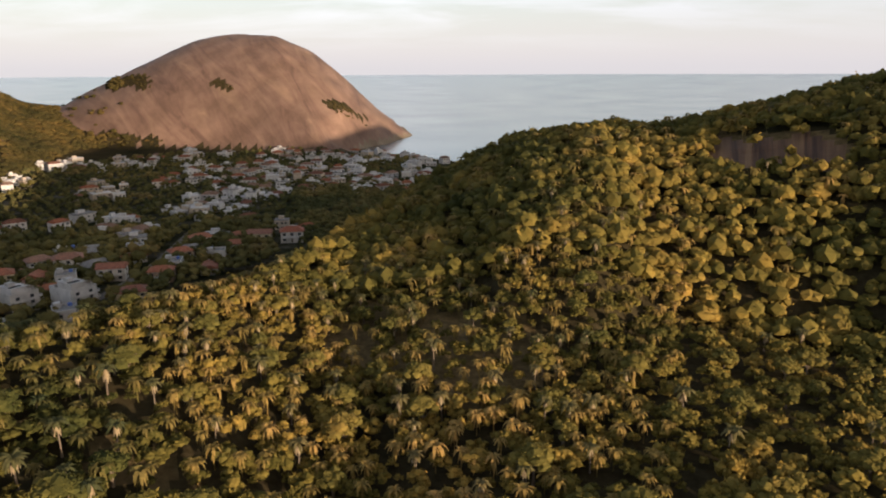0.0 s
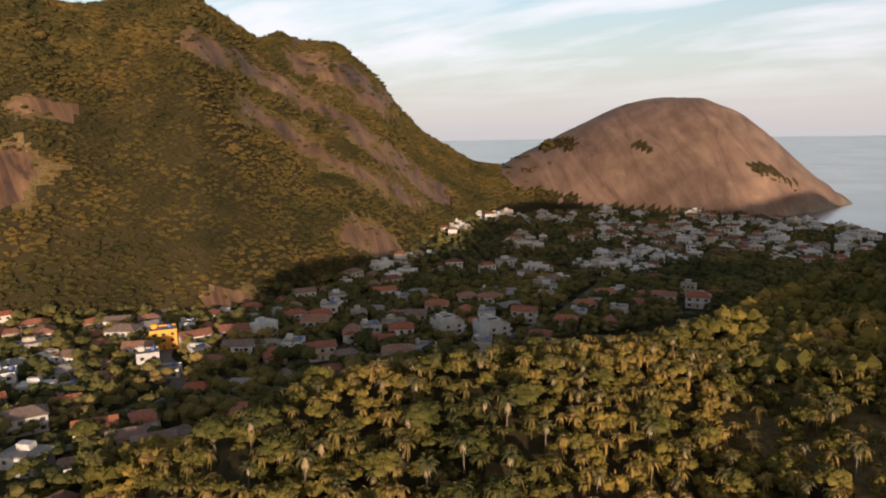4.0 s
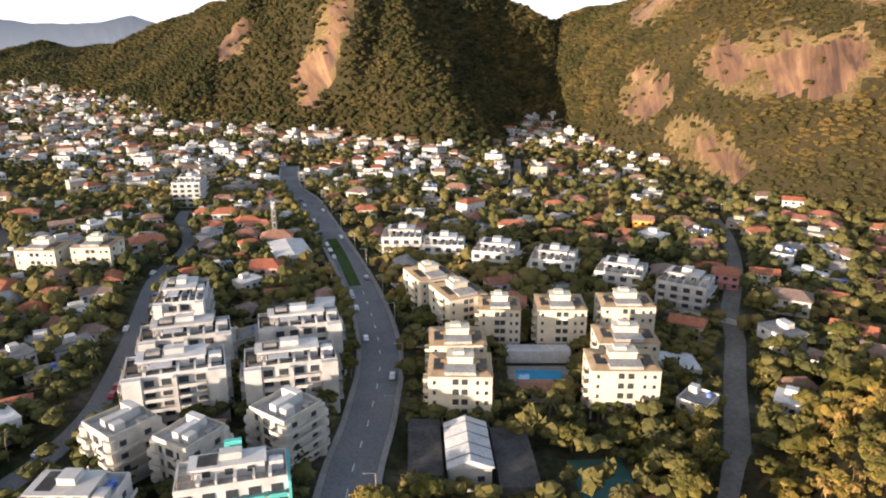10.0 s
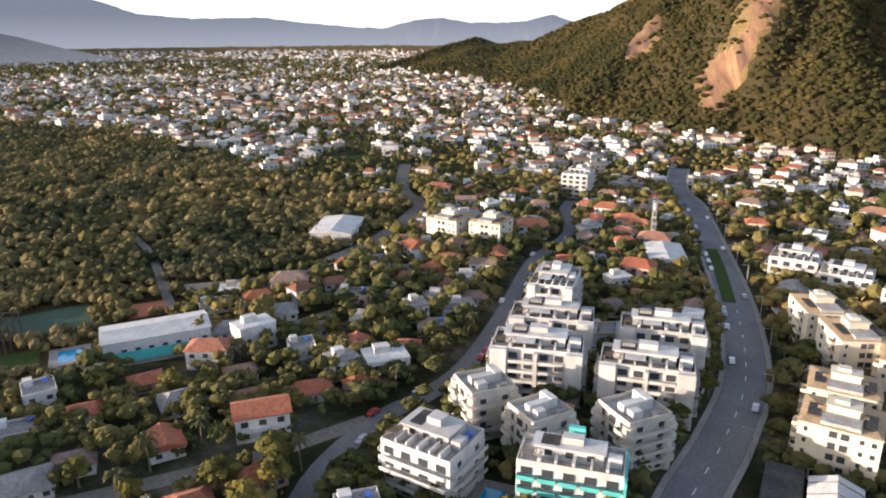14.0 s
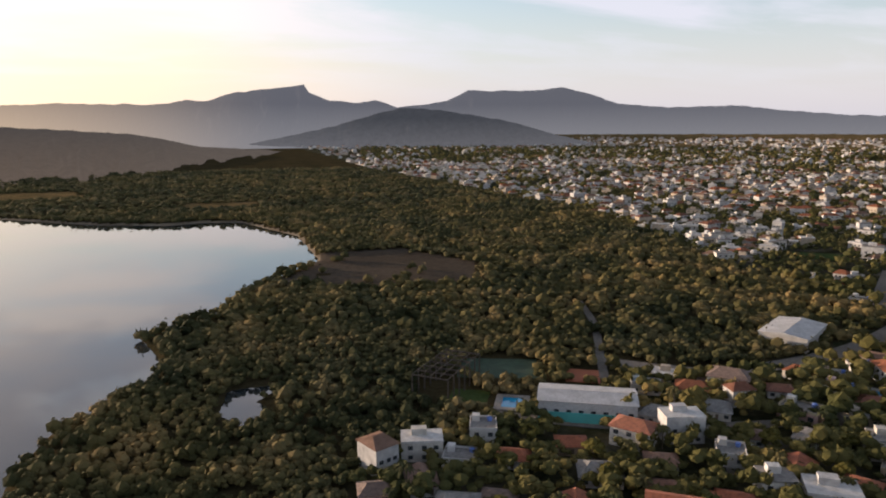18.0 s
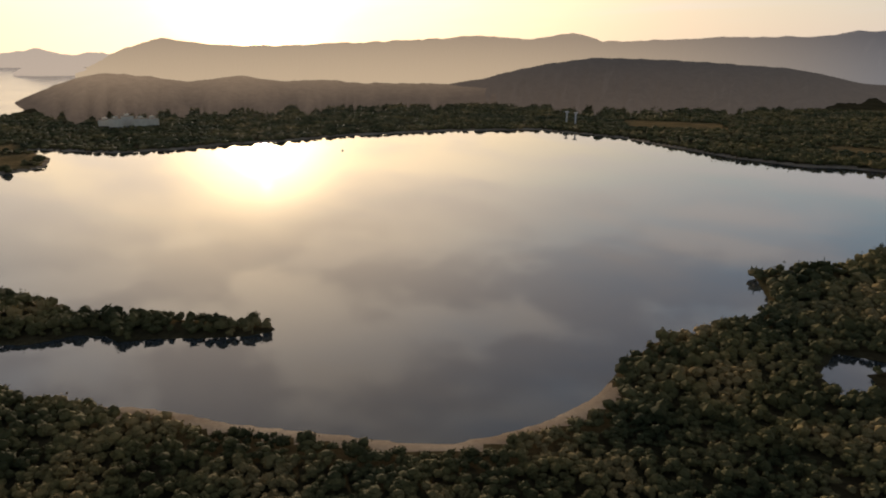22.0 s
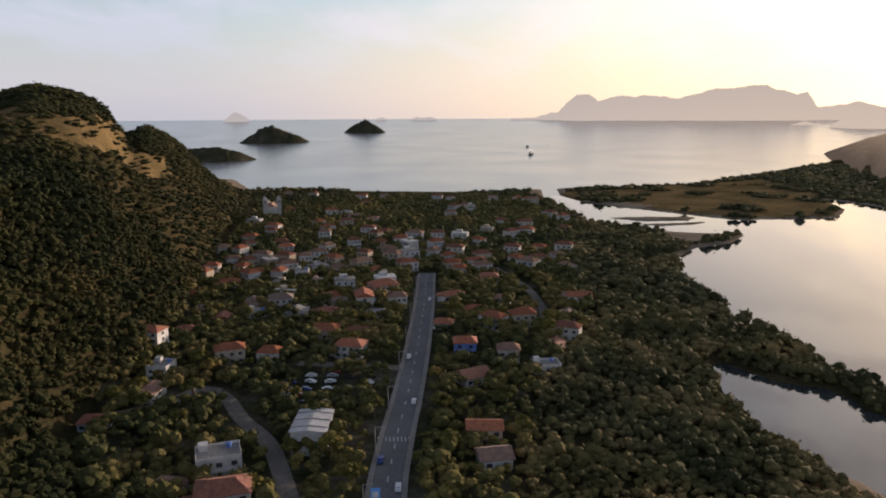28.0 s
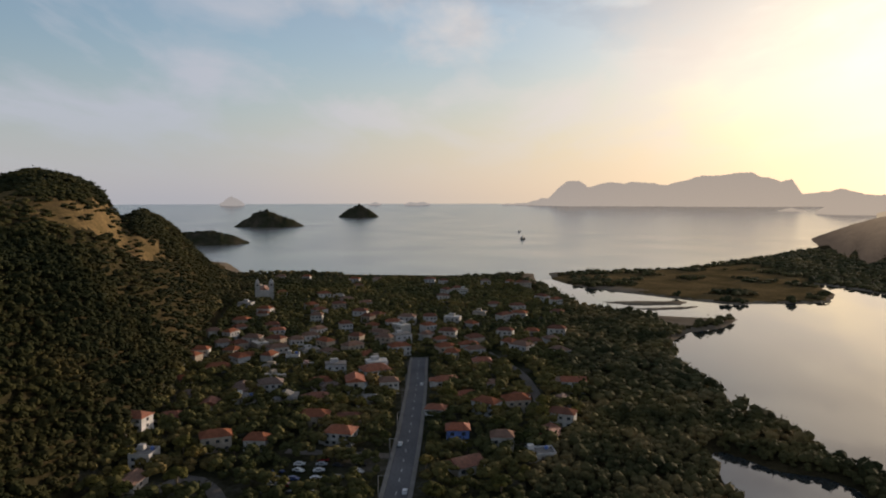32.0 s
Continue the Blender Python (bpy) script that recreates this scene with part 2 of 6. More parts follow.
def rock_face(nt, b, tones=((0.30, (0.058, 0.032, 0.025)), (0.42, (0.130, 0.072, 0.049)), (0.55, (0.180, 0.106, 0.069)), (0.74, (0.27, 0.178, 0.102)))):
    """Granite with water streaks that run down the slopes."""
    L = nt.links.new
    g = nt.nodes.new("ShaderNodeNewGeometry")
    s = nt.nodes.new("ShaderNodeSeparateXYZ")
    L(g.outputs["Position"], s.inputs[0])

    def m(op, a, b_):
        n = nt.nodes.new("ShaderNodeMath"); n.operation = op
        for k, q in enumerate((a, b_)):
            if isinstance(q, (int, float)):
                n.inputs[k].default_value = q
            else:
                L(q, n.inputs[k])
        return n.outputs[0]
    turn = m("MULTIPLY", m("ARCTAN2", s.outputs[0], s.outputs[1]), 900.0)
    across = m("ADD", turn, m("MULTIPLY", s.outputs[2], 0.55))
    c = nt.nodes.new("ShaderNodeCombineXYZ")
    L(m("MULTIPLY", across, 0.040), c.inputs[0]); L(m("MULTIPLY", s.outputs[2], 0.016), c.inputs[1])
    n = node(nt, "TexNoise", Scale=1.0, Detail=8, Roughness=0.68, Distortion=1.1)
    L(c.outputs[0], n.inputs["Vector"])
    r = ramp_node(nt, tones)
    L(n.outputs[0], r.inputs[0])
    r2, n2, _ = noise_colour(nt, 0.025, [(0.35, (0.72, 0.68, 0.62)), (0.65, (1.08, 1.04, 1.0))])
    L(mix_colour(nt, r.outputs[0], r2.outputs[0], 1.0, "MULTIPLY"), b.inputs["Base Color"])
    b.inputs["Roughness"].default_value = 0.85
    bump(nt, b, n2.outputs[0], 0.5, 4.0)


M_ROCK = material("streaked_granite", lambda nt, b: rock_face(nt, b, ((0.30, (0.098, 0.058, 0.043)), (0.44, (0.172, 0.106, 0.077)), (0.58, (0.226, 0.145, 0.104)), (0.72, (0.30, 0.20, 0.135)))))
M_SCAR = material("iron_stained_rock", lambda nt, b: rock_face(nt, b, ((0.38, (0.060, 0.031, 0.019)), (0.46, (0.124, 0.066, 0.036)), (0.56, (0.195, 0.111, 0.057)), (0.68, (0.31, 0.195, 0.096)))))
M_LEAF = material("hill_foliage", leafy([(0.3, (0.044, 0.046, 0.014)), (0.48, (0.106, 0.090, 0.024)), (0.68, (0.186, 0.132, 0.036))], 0.8))
M_HIGHLEAF = material("mountain_foliage", leafy([(0.3, (0.030, 0.030, 0.012)), (0.5, (0.062, 0.050, 0.018)), (0.7, (0.104, 0.072, 0.025))], 0.25))
# leaves painted darker to carry the shade of the headland slope
M_SHADELEAF = material("shade_foliage", leafy([(0.3, (0.019, 0.023, 0.010)), (0.5, (0.035, 0.036, 0.014)), (0.7, (0.062, 0.052, 0.021))], 0.35))
# darker green than mountain_foliage, with the ribs' shade put into the colour
M_RIBSHADELEAF = material("rib_shade_foliage", leafy([(0.3, (0.021, 0.024, 0.010)), (0.5, (0.037, 0.034, 0.013)), (0.7, (0.068, 0.053, 0.020))], 0.3))
M_MANGROVE = material("mangrove_foliage", leafy([(0.36, (0.036, 0.038, 0.017)), (0.5, (0.086, 0.077, 0.033)), (0.65, (0.165, 0.125, 0.060))], 0.42))
M_BARK = material("bark", plain((0.16, 0.12, 0.08), 0.9))

# ---------------------------------------------------------------- the lie of the land
rng = np.random.default_rng(7)
_perm = np.random.default_rng(3).random((256, 256))


def vnoise(x, y):
    """Smooth value noise, 0..1, for arrays."""
    xi, yi = np.floor(x).astype(int), np.floor(y).astype(int)
    fx, fy = x - xi, y - yi
    fx, fy = fx * fx * (3 - 2 * fx), fy * fy * (3 - 2 * fy)
    p = lambda i, j: _perm[(xi + i) & 255, (yi + j) & 255]
    return (p(0, 0) * (1 - fx) + p(1, 0) * fx) * (1 - fy) + (p(0, 1) * (1 - fx) + p(1, 1) * fx) * fy


def fbm(x, y, octaves=4):
    s, a, t = 0.0, 0.5, 0.0
    for _ in range(octaves):
        s, t, x, y, a = s + a * vnoise(x, y), t + a, x * 2.03 + 17.3, y * 2.03 + 5.1, a * 0.5
    return s / t


def table(rows, lo, hi, sigma=0.7):
    """Bearing rows -> smooth columns on a fine grid of bearings."""
    g = np.arange(lo, hi, 0.1)
    rows = np.array(rows, float)
    k = np.exp(-0.5 * (np.arange(-25, 26) * 0.1 / sigma) ** 2)
    k /= k.sum()
    return g, [np.convolve(np.pad(np.interp(g, rows[:, 0], rows[:, c]), 25, "edge"), k, "valid") for c in range(1, rows.shape[1])]


# bearing, where the slope begins, where the crest stands, how many degrees the crest stands above eye level
NEAR_HILL = table([(-75, 900, 1000, -6.3), (-72, 600, 990, -5.2), (-70.4, 430, 960, -3.7), (-68.3, 340, 930, -1.5), (-66.7, 310, 900, -0.7),
                   (-65.4, 280, 770, -1.7), (-64, 270, 730, 0.4), (-62, 255, 700, 1.2), (-59.8, 240, 680, 1.5), (-57.3, 215, 620, 0.8),
                   (-55.8, 190, 500, -1.8), (-54, 180, 470, -2.2), (-48, 170, 420, -1.6), (-42, 160, 390, -1.0), (-37, 150, 350, -1.2),
                   (-34, 165, 350, -1.1), (-30, 158, 350, -1.9), (-26, 145, 345, -3.0), (-21, 122, 340, -4.4), (-17, 100, 335, -5.2),
                   (-13, 70, 330, -5.0), (-6.7, 55, 330, -5.8), (-3, 45, 330, -7.2), (1.1, 35, 320, -9.4), (6.8, 30, 310, -13.6), (12, 30, 300, -18)], -76, 12, 0.35)
# the spur under the eye: bearing, its height close by, where its far edge stands, that edge's angle
SPUR = table([(-68, 0, 150, -34), (-60, 6, 160, -30), (-50, 26, 190, -22), (-40, 38, 200, -19), (-20, 38, 220, -16), (-6, 36, 240, -13), (1.1, 34, 265, -11.0), (6.8, 33, 255, -12.6), (10.6, 33, 200, -15.6),
              (17, 34, 162, -17.5), (25, 36, 146, -18.7), (30, 37, 140, -19.4), (38, 38, 132, -20.4), (44, 38, 125, -21.8), (51, 34, 120, -24.0), (56, 30, 140, -26), (60, 16, 165, -28), (66, 3, 180, -30), (70, 0, 180, -32)], -68, 70, 0.8)
GREAT_HILL = table([(24, 990, 1130, -4.6), (26, 980, 1150, -3.9), (28.2, 950, 1200, -2.4), (30.4, 760, 1250, -2.2), (34.5, 600, 1250, 0.1), (37.5, 510, 1250, 3.9),
                    (41, 450, 1250, 7.0), (45.0, 420, 1210, 7.6), (45.5, 420, 1210, 8.3), (47.1, 400, 1100, 6.9), (49.6, 395, 1080, 8.6), (52.3, 390, 1080, 9.9),
                    (55.6, 395, 1080, 10.1), (59.7, 403, 1050, 8.8), (62.8, 410, 1050, 9.2), (68.1, 430, 1000, 8.4), (73.5, 500, 980, 6.3),
                    (77.9, 580, 1000, 2.8), (81.6, 640, 1050, 1.6), (84.9, 800, 1100, 0.4), (88, 850, 1150, 0.0), (92, 900, 1200, -3)], 24, 92, 0.35)
SECOND_HILL = table([(80, 800, 1150, -3), (84.9, 780, 1050, 0.3), (88.6, 800, 1050, 2.2), (91.3, 790, 1030, 3.8), (94.5, 760, 1010, 4.4), (97.6, 720, 990, 4.0),
                     (100.7, 700, 980, 3.5), (104.4, 760, 1050, 3.5), (106.1, 830, 1150, 2.9), (111.5, 1000, 1400, 1.7), (114, 950, 1600, 0.3), (117.1, 1080, 1800, -0.8),
                     (120, 1250, 2000, -1.2), (123, 1500, 2100, -0.8), (126, 1650, 2150, -1.5), (128, 1750, 2200, -2.3), (132, 1850, 2250, -3)], 80, 132, 0.5)


def bowl(r):
    """The far sea and plain lift very gently towards the horizon."""
    return 61.0 * np.clip((r - 1500) / 3450, 0, 1.2) ** 2


def massif(az, r, tab, power, back):
    g, (foot, crest, el) = tab
    f, c, e = (np.interp(az, g, v) for v in (foot, crest, el))
    top = np.maximum(EYE + c * np.tan(np.radians(e)) - 1.5, 0)
    edge = np.clip((az - g[0]) / 1.5, 0, 1) * np.clip((g[-1] - az) / 1.5, 0, 1)
    s = np.clip((r - f) / np.maximum(c - f, 1), 0, 1)
    up = 1 - (1 - s) ** (np.interp(az, *power) if isinstance(power, tuple) else power)
    b = np.clip((r - c) / back, 0, 1)
    return top * up * (1 - b * b * (3 - 2 * b)) * edge


def spur(az, r):
    g, (near, edge, el) = SPUR
    n, e, a = (np.interp(az, g, v) for v in (near, edge, el))
    n = n * np.clip((az - g[0]) / 3, 0, 1) * np.clip((g[-1] - az) / 3, 0, 1)
    top = np.where(n > 0, np.maximum(EYE + e * np.tan(np.radians(a)) - 2.5, 0) * np.clip(n / 10, 0, 1), 0)
    s = np.clip((r - 75) / np.maximum(e - 75, 1), 0, 1)
    b = np.clip((r - e) / 95, 0, 1)
    q = np.clip(r / 75, 0, 1)
    return (n * (0.5 + 0.5 * q * q * (3 - 2 * q)) * (1 - s) + top * s) * (1 - b * b * (3 - 2 * b))


# the bare granite headland: long to the inland side, steep to the sea
DOME = table([(0.5, 1080, 1090, -5.6), (2.0, 1075, 1085, -5.3), (2.7, 1050, 1085, -5.0), (4.7, 940, 1100, -3.55), (7.74, 850, 1110, -0.65), (10.3, 845, 1120, 1.3), (12.8, 870, 1130, 2.5), (15.7, 905, 1140, 2.6),
              (18.6, 935, 1150, 2.1), (21.8, 960, 1160, 0.75), (24.05, 985, 1170, -0.3), (26.2, 1015, 1180, -1.3), (28.3, 1060, 1180, -2.6), (29.5, 1090, 1180, -3.4), (32.5, 1150, 1190, -5.2)], 0.5, 32.5, 0.4)


def inside(x, y, poly):
    """Points in a polygon, for arrays."""
    poly = np.array(poly, float)
    r = np.zeros(np.shape(x), bool)
    for (x0, y0), (x1, y1) in zip(poly, np.roll(poly, -1, 0)):
        if y0 != y1:
            r ^= ((y0 > y) != (y1 > y)) & (x < (x1 - x0) * (y - y0) / (y1 - y0) + x0)
    return r


def edge_distance(x, y, line, closed=True):
    line = np.array(line, float)
    best = np.full(np.shape(x), 1e9)
    ends = zip(line, np.roll(line, -1, 0)) if closed else zip(line[:-1], line[1:])
    for (x0, y0), (x1, y1) in ends:
        dx, dy = x1 - x0, y1 - y0
        s = np.clip(((x - x0) * dx + (y - y0) * dy) / max(dx * dx + dy * dy, 1e-6), 0, 1)
        best = np.minimum(best, np.hypot(x - x0 - s * dx, y - y0 - s * dy))
    return best


SPIT = [(600, -264), (582, -256), (531, -218), (512, -184), (478, -160), (440, -146), (395, -145), (360, -145), (335, -143), (300, -149), (262, -153), (240, -162), (215, -172), (186, -182), (180, -179),
        (187, -169), (199, -160), (213, -151), (223, -142), (232, -143), (242, -138), (248, -124), (262, -116), (271, -109), (259, -103), (232, -99), (207, -100), (190, -104), (176, -113)]
LAGOON = SPIT + [(160, -118), (143, -121), (126, -127), (112, -132), (96, -137), (83, -144), (74, -155), (66, -168), (59, -188), (58, -215), (54, -241), (44, -256), (30, -277), (24, -296), (25, -312),
                 (34, -340), (20, -362), (0, -376), (-12, -405), (-40, -457), (-73, -501), (-72, -616), (-29, -723), (8, -735), (40, -725), (104, -752), (174, -806), (261, -880), (394, -922), (491, -850),
                 (543, -786), (587, -720), (610, -640), (646, -583), (661, -515), (695, -470), (760, -452), (800, -440), (790, -430), (715, -410), (665, -375), (652, -340), (655, -300), (642, -272)]
CANAL = [(955, -128), (860, -118), (813, -116), (713, -125), (652, -128), (610, -143), (590, -172), (575, -215), (570, -262), (646, -278), (668, -255), (700, -225), (745, -185), (790, -152), (850, -138), (955, -146)]
SEA = [(2300, -1450), (2035, -1217), (1432, -783), (1163, -545), (985, -335), (950, -244), (925, -137), (894, -7), (909, 139), (930, 263), (1080, 330), (1130, 420), (900, 640),
       (500, 650), (150, 690), (20, 770), (-60, 850), (-125, 872), (-75, 970), (-46, 1092), (-70, 1250), (-250, 1400), (-900, 1480), (-2200, 2000), (-3500, 4000),
       (-2500, 7000), (7000, 7000), (7000, -4900), (3200, -2250)]
BARS = [[(775, -172), (772, -200), (738, -226), (722, -202), (742, -180)], [(668, -148), (674, -190), (670, -242), (646, -226), (642, -180)], [(628, -160), (633, -205), (642, -248), (624, -226), (614, -190)]]
PENINSULA = [(850, -140), (790, -154), (745, -188), (700, -228), (668, -258), (655, -300), (652, -340), (665, -375), (715, -410), (790, -430), (900, -470), (1040, -470), (985, -389), (945, -290), (900, -215), (872, -150)]
POND = [(-24, -262), (-2, -262), (2, -240), (-6, -226), (-18, -232), (-12, -248)]


def shore(x, y):
    """Metres inland from the nearest water; negative over water."""
    d = np.full(np.shape(x), 1e9)
    for poly in (LAGOON, CANAL, SEA, POND):
        e = edge_distance(x, y, poly)
        d = np.minimum(d, np.where(inside(x, y, poly), -e, e))
    for bar in BARS:
        d = np.where(inside(x, y, bar), np.maximum(d, edge_distance(x, y, bar) * 0.4), d)
    return d


# spurs of the second mountain: bearing, distance and height of foot and top, steepness of the flanks
RIDGES = [(90.6, 585, 2, 98.6, 960, 163, 0.62), (103.5, 690, 2, 101.5, 980, 158, 0.60), (115.5, 1240, 2, 107.5, 1160, 152, 0.50), (124.0, 1700, 2, 113.5, 1560, 120, 0.42), (131.0, 1900, 2, 122.5, 2060, 74, 0.38)]


def ridges(x, y):
    """Forested ribs that run down from the summits and shade the gullies beside them."""
    h = np.zeros(np.shape(x))
    for a0, r0, z0, a1, r1, z1, k in RIDGES:
        (x0, y0), (x1, y1) = polar(a0, r0), polar(a1, r1)
        dx, dy = x1 - x0, y1 - y0
        u = np.clip(((x - x0) * dx + (y - y0) * dy) / (dx * dx + dy * dy), 0, 1)
        d = np.hypot(x - x0 - u * dx, y - y0 - u * dy)
        h = np.maximum(h, z0 + (z1 - z0) * u ** 1.1 - k * (np.sqrt(d * d + 400) - 20))
    return h


def relief(x, y):
    """Height of the hills alone, and of each one."""
    r = np.hypot(x, y)
    az = (np.degrees(np.arctan2(-x, y)) + 76) % 360 - 76
    parts = [massif(az, r, NEAR_HILL, 2.2, 140), massif(az, r, GREAT_HILL, ((28, 34, 38, 44, 47, 52, 58, 63, 68, 74, 79, 84, 90), (1.3, 1.2, 1.6, 1.1, 1.3, 1.9, 1.5, 1.7, 1.5, 2.1, 1.6, 1.0, 0.8)), 500), np.maximum(massif(az, r, SECOND_HILL, ((82, 87, 92, 96, 99, 102, 106, 110, 116), (0.9, 0.9, 0.9, 1.1, 1.7, 2.2, 1.5, 1.6, 1.3)), 500), ridges(x, y)), np.zeros(np.shape(r)), massif(az, r, DOME, 1.9, 300), spur(az, r)]
    h = np.maximum.reduce(parts)
    rough = (fbm(x / 90, y / 90, 5) - 0.5) * 26 * np.clip(h / 90, 0, 1) * np.clip(r / 900, 0.25, 1)
    return h + rough * np.where(parts[4] >= h - 1e-6, 0.35, 1), parts


def height(x, y):
    x, y = np.asarray(x, float), np.asarray(y, float)
    h, _ = relief(x, y)
    r = np.hypot(x, y)
    d = shore(x, y)
    bank = np.clip(d / 6, -1, 1)
    flat = np.where(bank < 0, bank * 2.5, 1.3 * bank + 0.5 * fbm(x / 40, y / 40, 2))
    return bowl(r) + flat + np.where(d > 0, h * np.clip(d / 25, 0, 1), 0)


# granite scars on the slopes: bearing and angle of two ends, and half width, seen from the crest of the air
SCARS = [(71.5, -2.2, 64.0, -2.3, 2.3), (77.2, -4.3, 77.2, -5.2, 1.7), (74.3, -7.5, 70.6, -9.9, 1.6), (78.4, 1.2, 73.6, 5.0, 1.0), (72.8, 4.6, 67.7, 6.9, 1.6),
         (63.9, 2.2, 60.7, 1.8, 0.9), (51.5, 7.0, 42.4, 2.3, 1.1), (42.4, 2.3, 32.8, -5.3, 0.9), (48.3, 1.9, 34.9, -5.8, 0.5), (43.7, 6.0, 37.2, 2.6, 1.5),
         (40.6, -7.7, 37.5, -9.4, 1.3), (51.2, -12.8, 48.4, -13.2, 1.3), (101.5, 1.6, 104.0, -5.0, 1.2), (108.7, 0.3, 110.1, -1.4, 0.8), (-22.0, -6.2, -28.6, -5.8, 1.5)]
SCRUB = [(5.5, -21.5, -4.5, -24.0, 3.4), (28.1, -29.1, 24.8, -30.3, 2.0), (48.3, 1.9, 34.9, -5.8, 1.0), (-58.5, -0.3, -65, -2.0, 0.9), (-63, -1.2, -67.5, -4.2, 0.8)]


# green patches on the bare dome
DOME_GREEN = [(17.4, -0.9, 16.6, -1.4, 0.28), (8.8, -2.7, 6.2, -4.2, 0.3), (24.4, -0.9, 22.6, -0.8, 0.45), (27.5, -5.0, 22.5, -5.2, 0.6)]


def capsules(az, el, caps):
    best = np.full(np.shape(az), 9.0)
    for a0, e0, a1, e1, w in caps:
        da, de = a1 - a0, e1 - e0
        s = np.clip(((az - a0) * da + (el - e0) * de) / (da * da + de * de), 0, 1)
        best = np.minimum(best, np.hypot(az - a0 - s * da, el - e0 - s * de) / w)
    return best


TOWN_WEST = [(-30, -118), (-30, -180), (-85, -200), (-150, -215), (-215, -212), (-325, -243), (-337, -402), (-366, -513), (-397, -724), (-330, -1350), (-300, -3700), (-3700, -3700), (-2600, 0), (-800, 300),
             (-560, 560), (-330, 820), (-150, 880), (15, 770), (15, 500), (-150, 270), (-150, 60), (-110, 30), (-90, -20), (-80, -80)]
TOWN_EAST = [(95, 0), (150, -14), (240, -32), (330, -72), (450, -80), (620, -110), (850, -100), (860, 200), (700, 205), (480, 160), (340, 150), (240, 125), (160, 95), (95, 60)]
MUDFLAT = [(-36, -428), (-62, -470), (-80, -520), (-140, -520), (-175, -450), (-155, -394), (-103, -394)]
FIELDS = [[(334, -1121), (184, -1122), (156, -1030), (289, -999)], [(27, -899), (-56, -894), (-57, -847), (28, -844)]]
BEACH = [(176, -113), (160, -118), (143, -121), (126, -127), (112, -132), (96, -137), (83, -144), (74, -155), (66, -168), (59, -188)]
SANDY = [(612, -190), (602, -213), (586, -256), (555, -226), (520, -184), (548, -170)]
# zones: 0 woodland soil, 1 dry grass (also the haze-pale far plain), 2 town, 3 sand, 4 mud, 5 granite, 6 stained rock


def zone(x, y, z):
    r = np.hypot(x, y)
    az = (np.degrees(np.arctan2(-x, y)) + 76) % 360 - 76
    el = np.degrees(np.arctan2(z - EYE, r))
    h, parts = relief(x, y)
    d = shore(x, y)
    wob = fbm(x / 22, y / 22, 4)
    out = np.zeros(np.shape(x), int)
    flat = h < 4
    town = flat & (d > 20) & (inside(x, y, TOWN_WEST) | inside(x, y, TOWN_EAST))
    out[town] = 2
    sc = capsules(az, el, SCRUB) + (wob - 0.5) * 2.2
    out[(sc < 1) & ~flat] = 1
    fine = fbm(x / 9 + 3, y / 9, 3)
    rk = capsules(az, el, SCARS) + (wob - 0.5) * 1.3 + (fine - 0.5) * 0.7
    out[(rk < 1.02) & ~flat] = 1
    out[(rk + (fbm(x / 30 + 9, y / 30, 3) - 0.5) * 1.6 < 0.62) & ~flat] = 6
    out[(parts[4] >= np.maximum.reduce(parts) - 1e-6) & (parts[4] > 2.5)] = 5
    out[(out == 5) & (capsules(az, el, DOME_GREEN) + (wob - 0.5) * 2.4 < 1)] = 0
    out[inside(x, y, MUDFLAT) & (wob > 0.3)] = 4
    out[(d < 3.5) & (h < 15) & (r > 500)] = 3
    out[(d < 14) & (x > 850) & (np.abs(y) < 400)] = 3
    out[inside(x, y, PENINSULA) & (fbm(x / 34, y / 34, 3) > 0.40) & flat] = 1
    for field in FIELDS:
        out[inside(x, y, field) & flat] = 1
    # lighter dry-grass colour on the far plain stands in for its haze
    out[(r > 2500) & flat & (d > 20)] = 1
    for bar in [SANDY, *BARS]:
        out[inside(x, y, bar)] = 3
    out[(edge_distance(x, y, BEACH, False) < 9) & (d < 9)] = 3
    return out


def from_arrays(name, verts, faces, mats, index=None, smooth=False):
    """One mesh from numpy arrays of triangles or quads."""
    me = bpy.data.meshes.new(name)
    n, k = faces.shape
    me.vertices.add(len(verts))
    me.vertices.foreach_set("co", np.ascontiguousarray(verts, np.float32).ravel())
    me.loops.add(n * k)
    me.loops.foreach_set("vertex_index", np.ascontiguousarray(faces, np.int32).ravel())
    me.polygons.add(n)
    me.polygons.foreach_set("loop_start", np.arange(0, n * k, k, dtype=np.int32))
    if index is not None:
        me.polygons.foreach_set("material_index", np.ascontiguousarray(index, np.int32))
    me.polygons.foreach_set("use_smooth", np.full(n, smooth))
    for m in mats:
        me.materials.append(m)
    me.update(calc_edges=True)
    return me


def grid_faces(rows, cols, wrap):
    i = np.arange(rows - 1)[:, None] * cols
    j = np.arange(cols if wrap else cols - 1)[None, :]
    k = (j + 1) % cols
    return np.stack([i + j, i + k, i + cols + k, i + cols + j], -1).reshape(-1, 4)


RINGS = np.concatenate([[0.02], np.arange(4, 120, 6), np.arange(120, 420, 4), np.arange(420, 1300, 7), np.geomspace(1300, 4700, 50)])
BEARINGS = np.radians(np.arange(0, 360, 0.4))
gx, gy = -RINGS[:, None] * np.sin(BEARINGS), RINGS[:, None] * np.cos(BEARINGS)
gz = height(gx, gy)
gzone = zone(gx, gy, gz)
ground_faces = grid_faces(len(RINGS), len(BEARINGS), True)
ground = new("ground", from_arrays("ground", np.stack([gx, gy, gz], -1).reshape(-1, 3), ground_faces[:, ::-1], [M_SOIL, M_SCRUB, M_TOWN, M_SAND, M_MUD, M_ROCK, M_SCAR], gzone.ravel()[ground_faces[:, 0]], True))
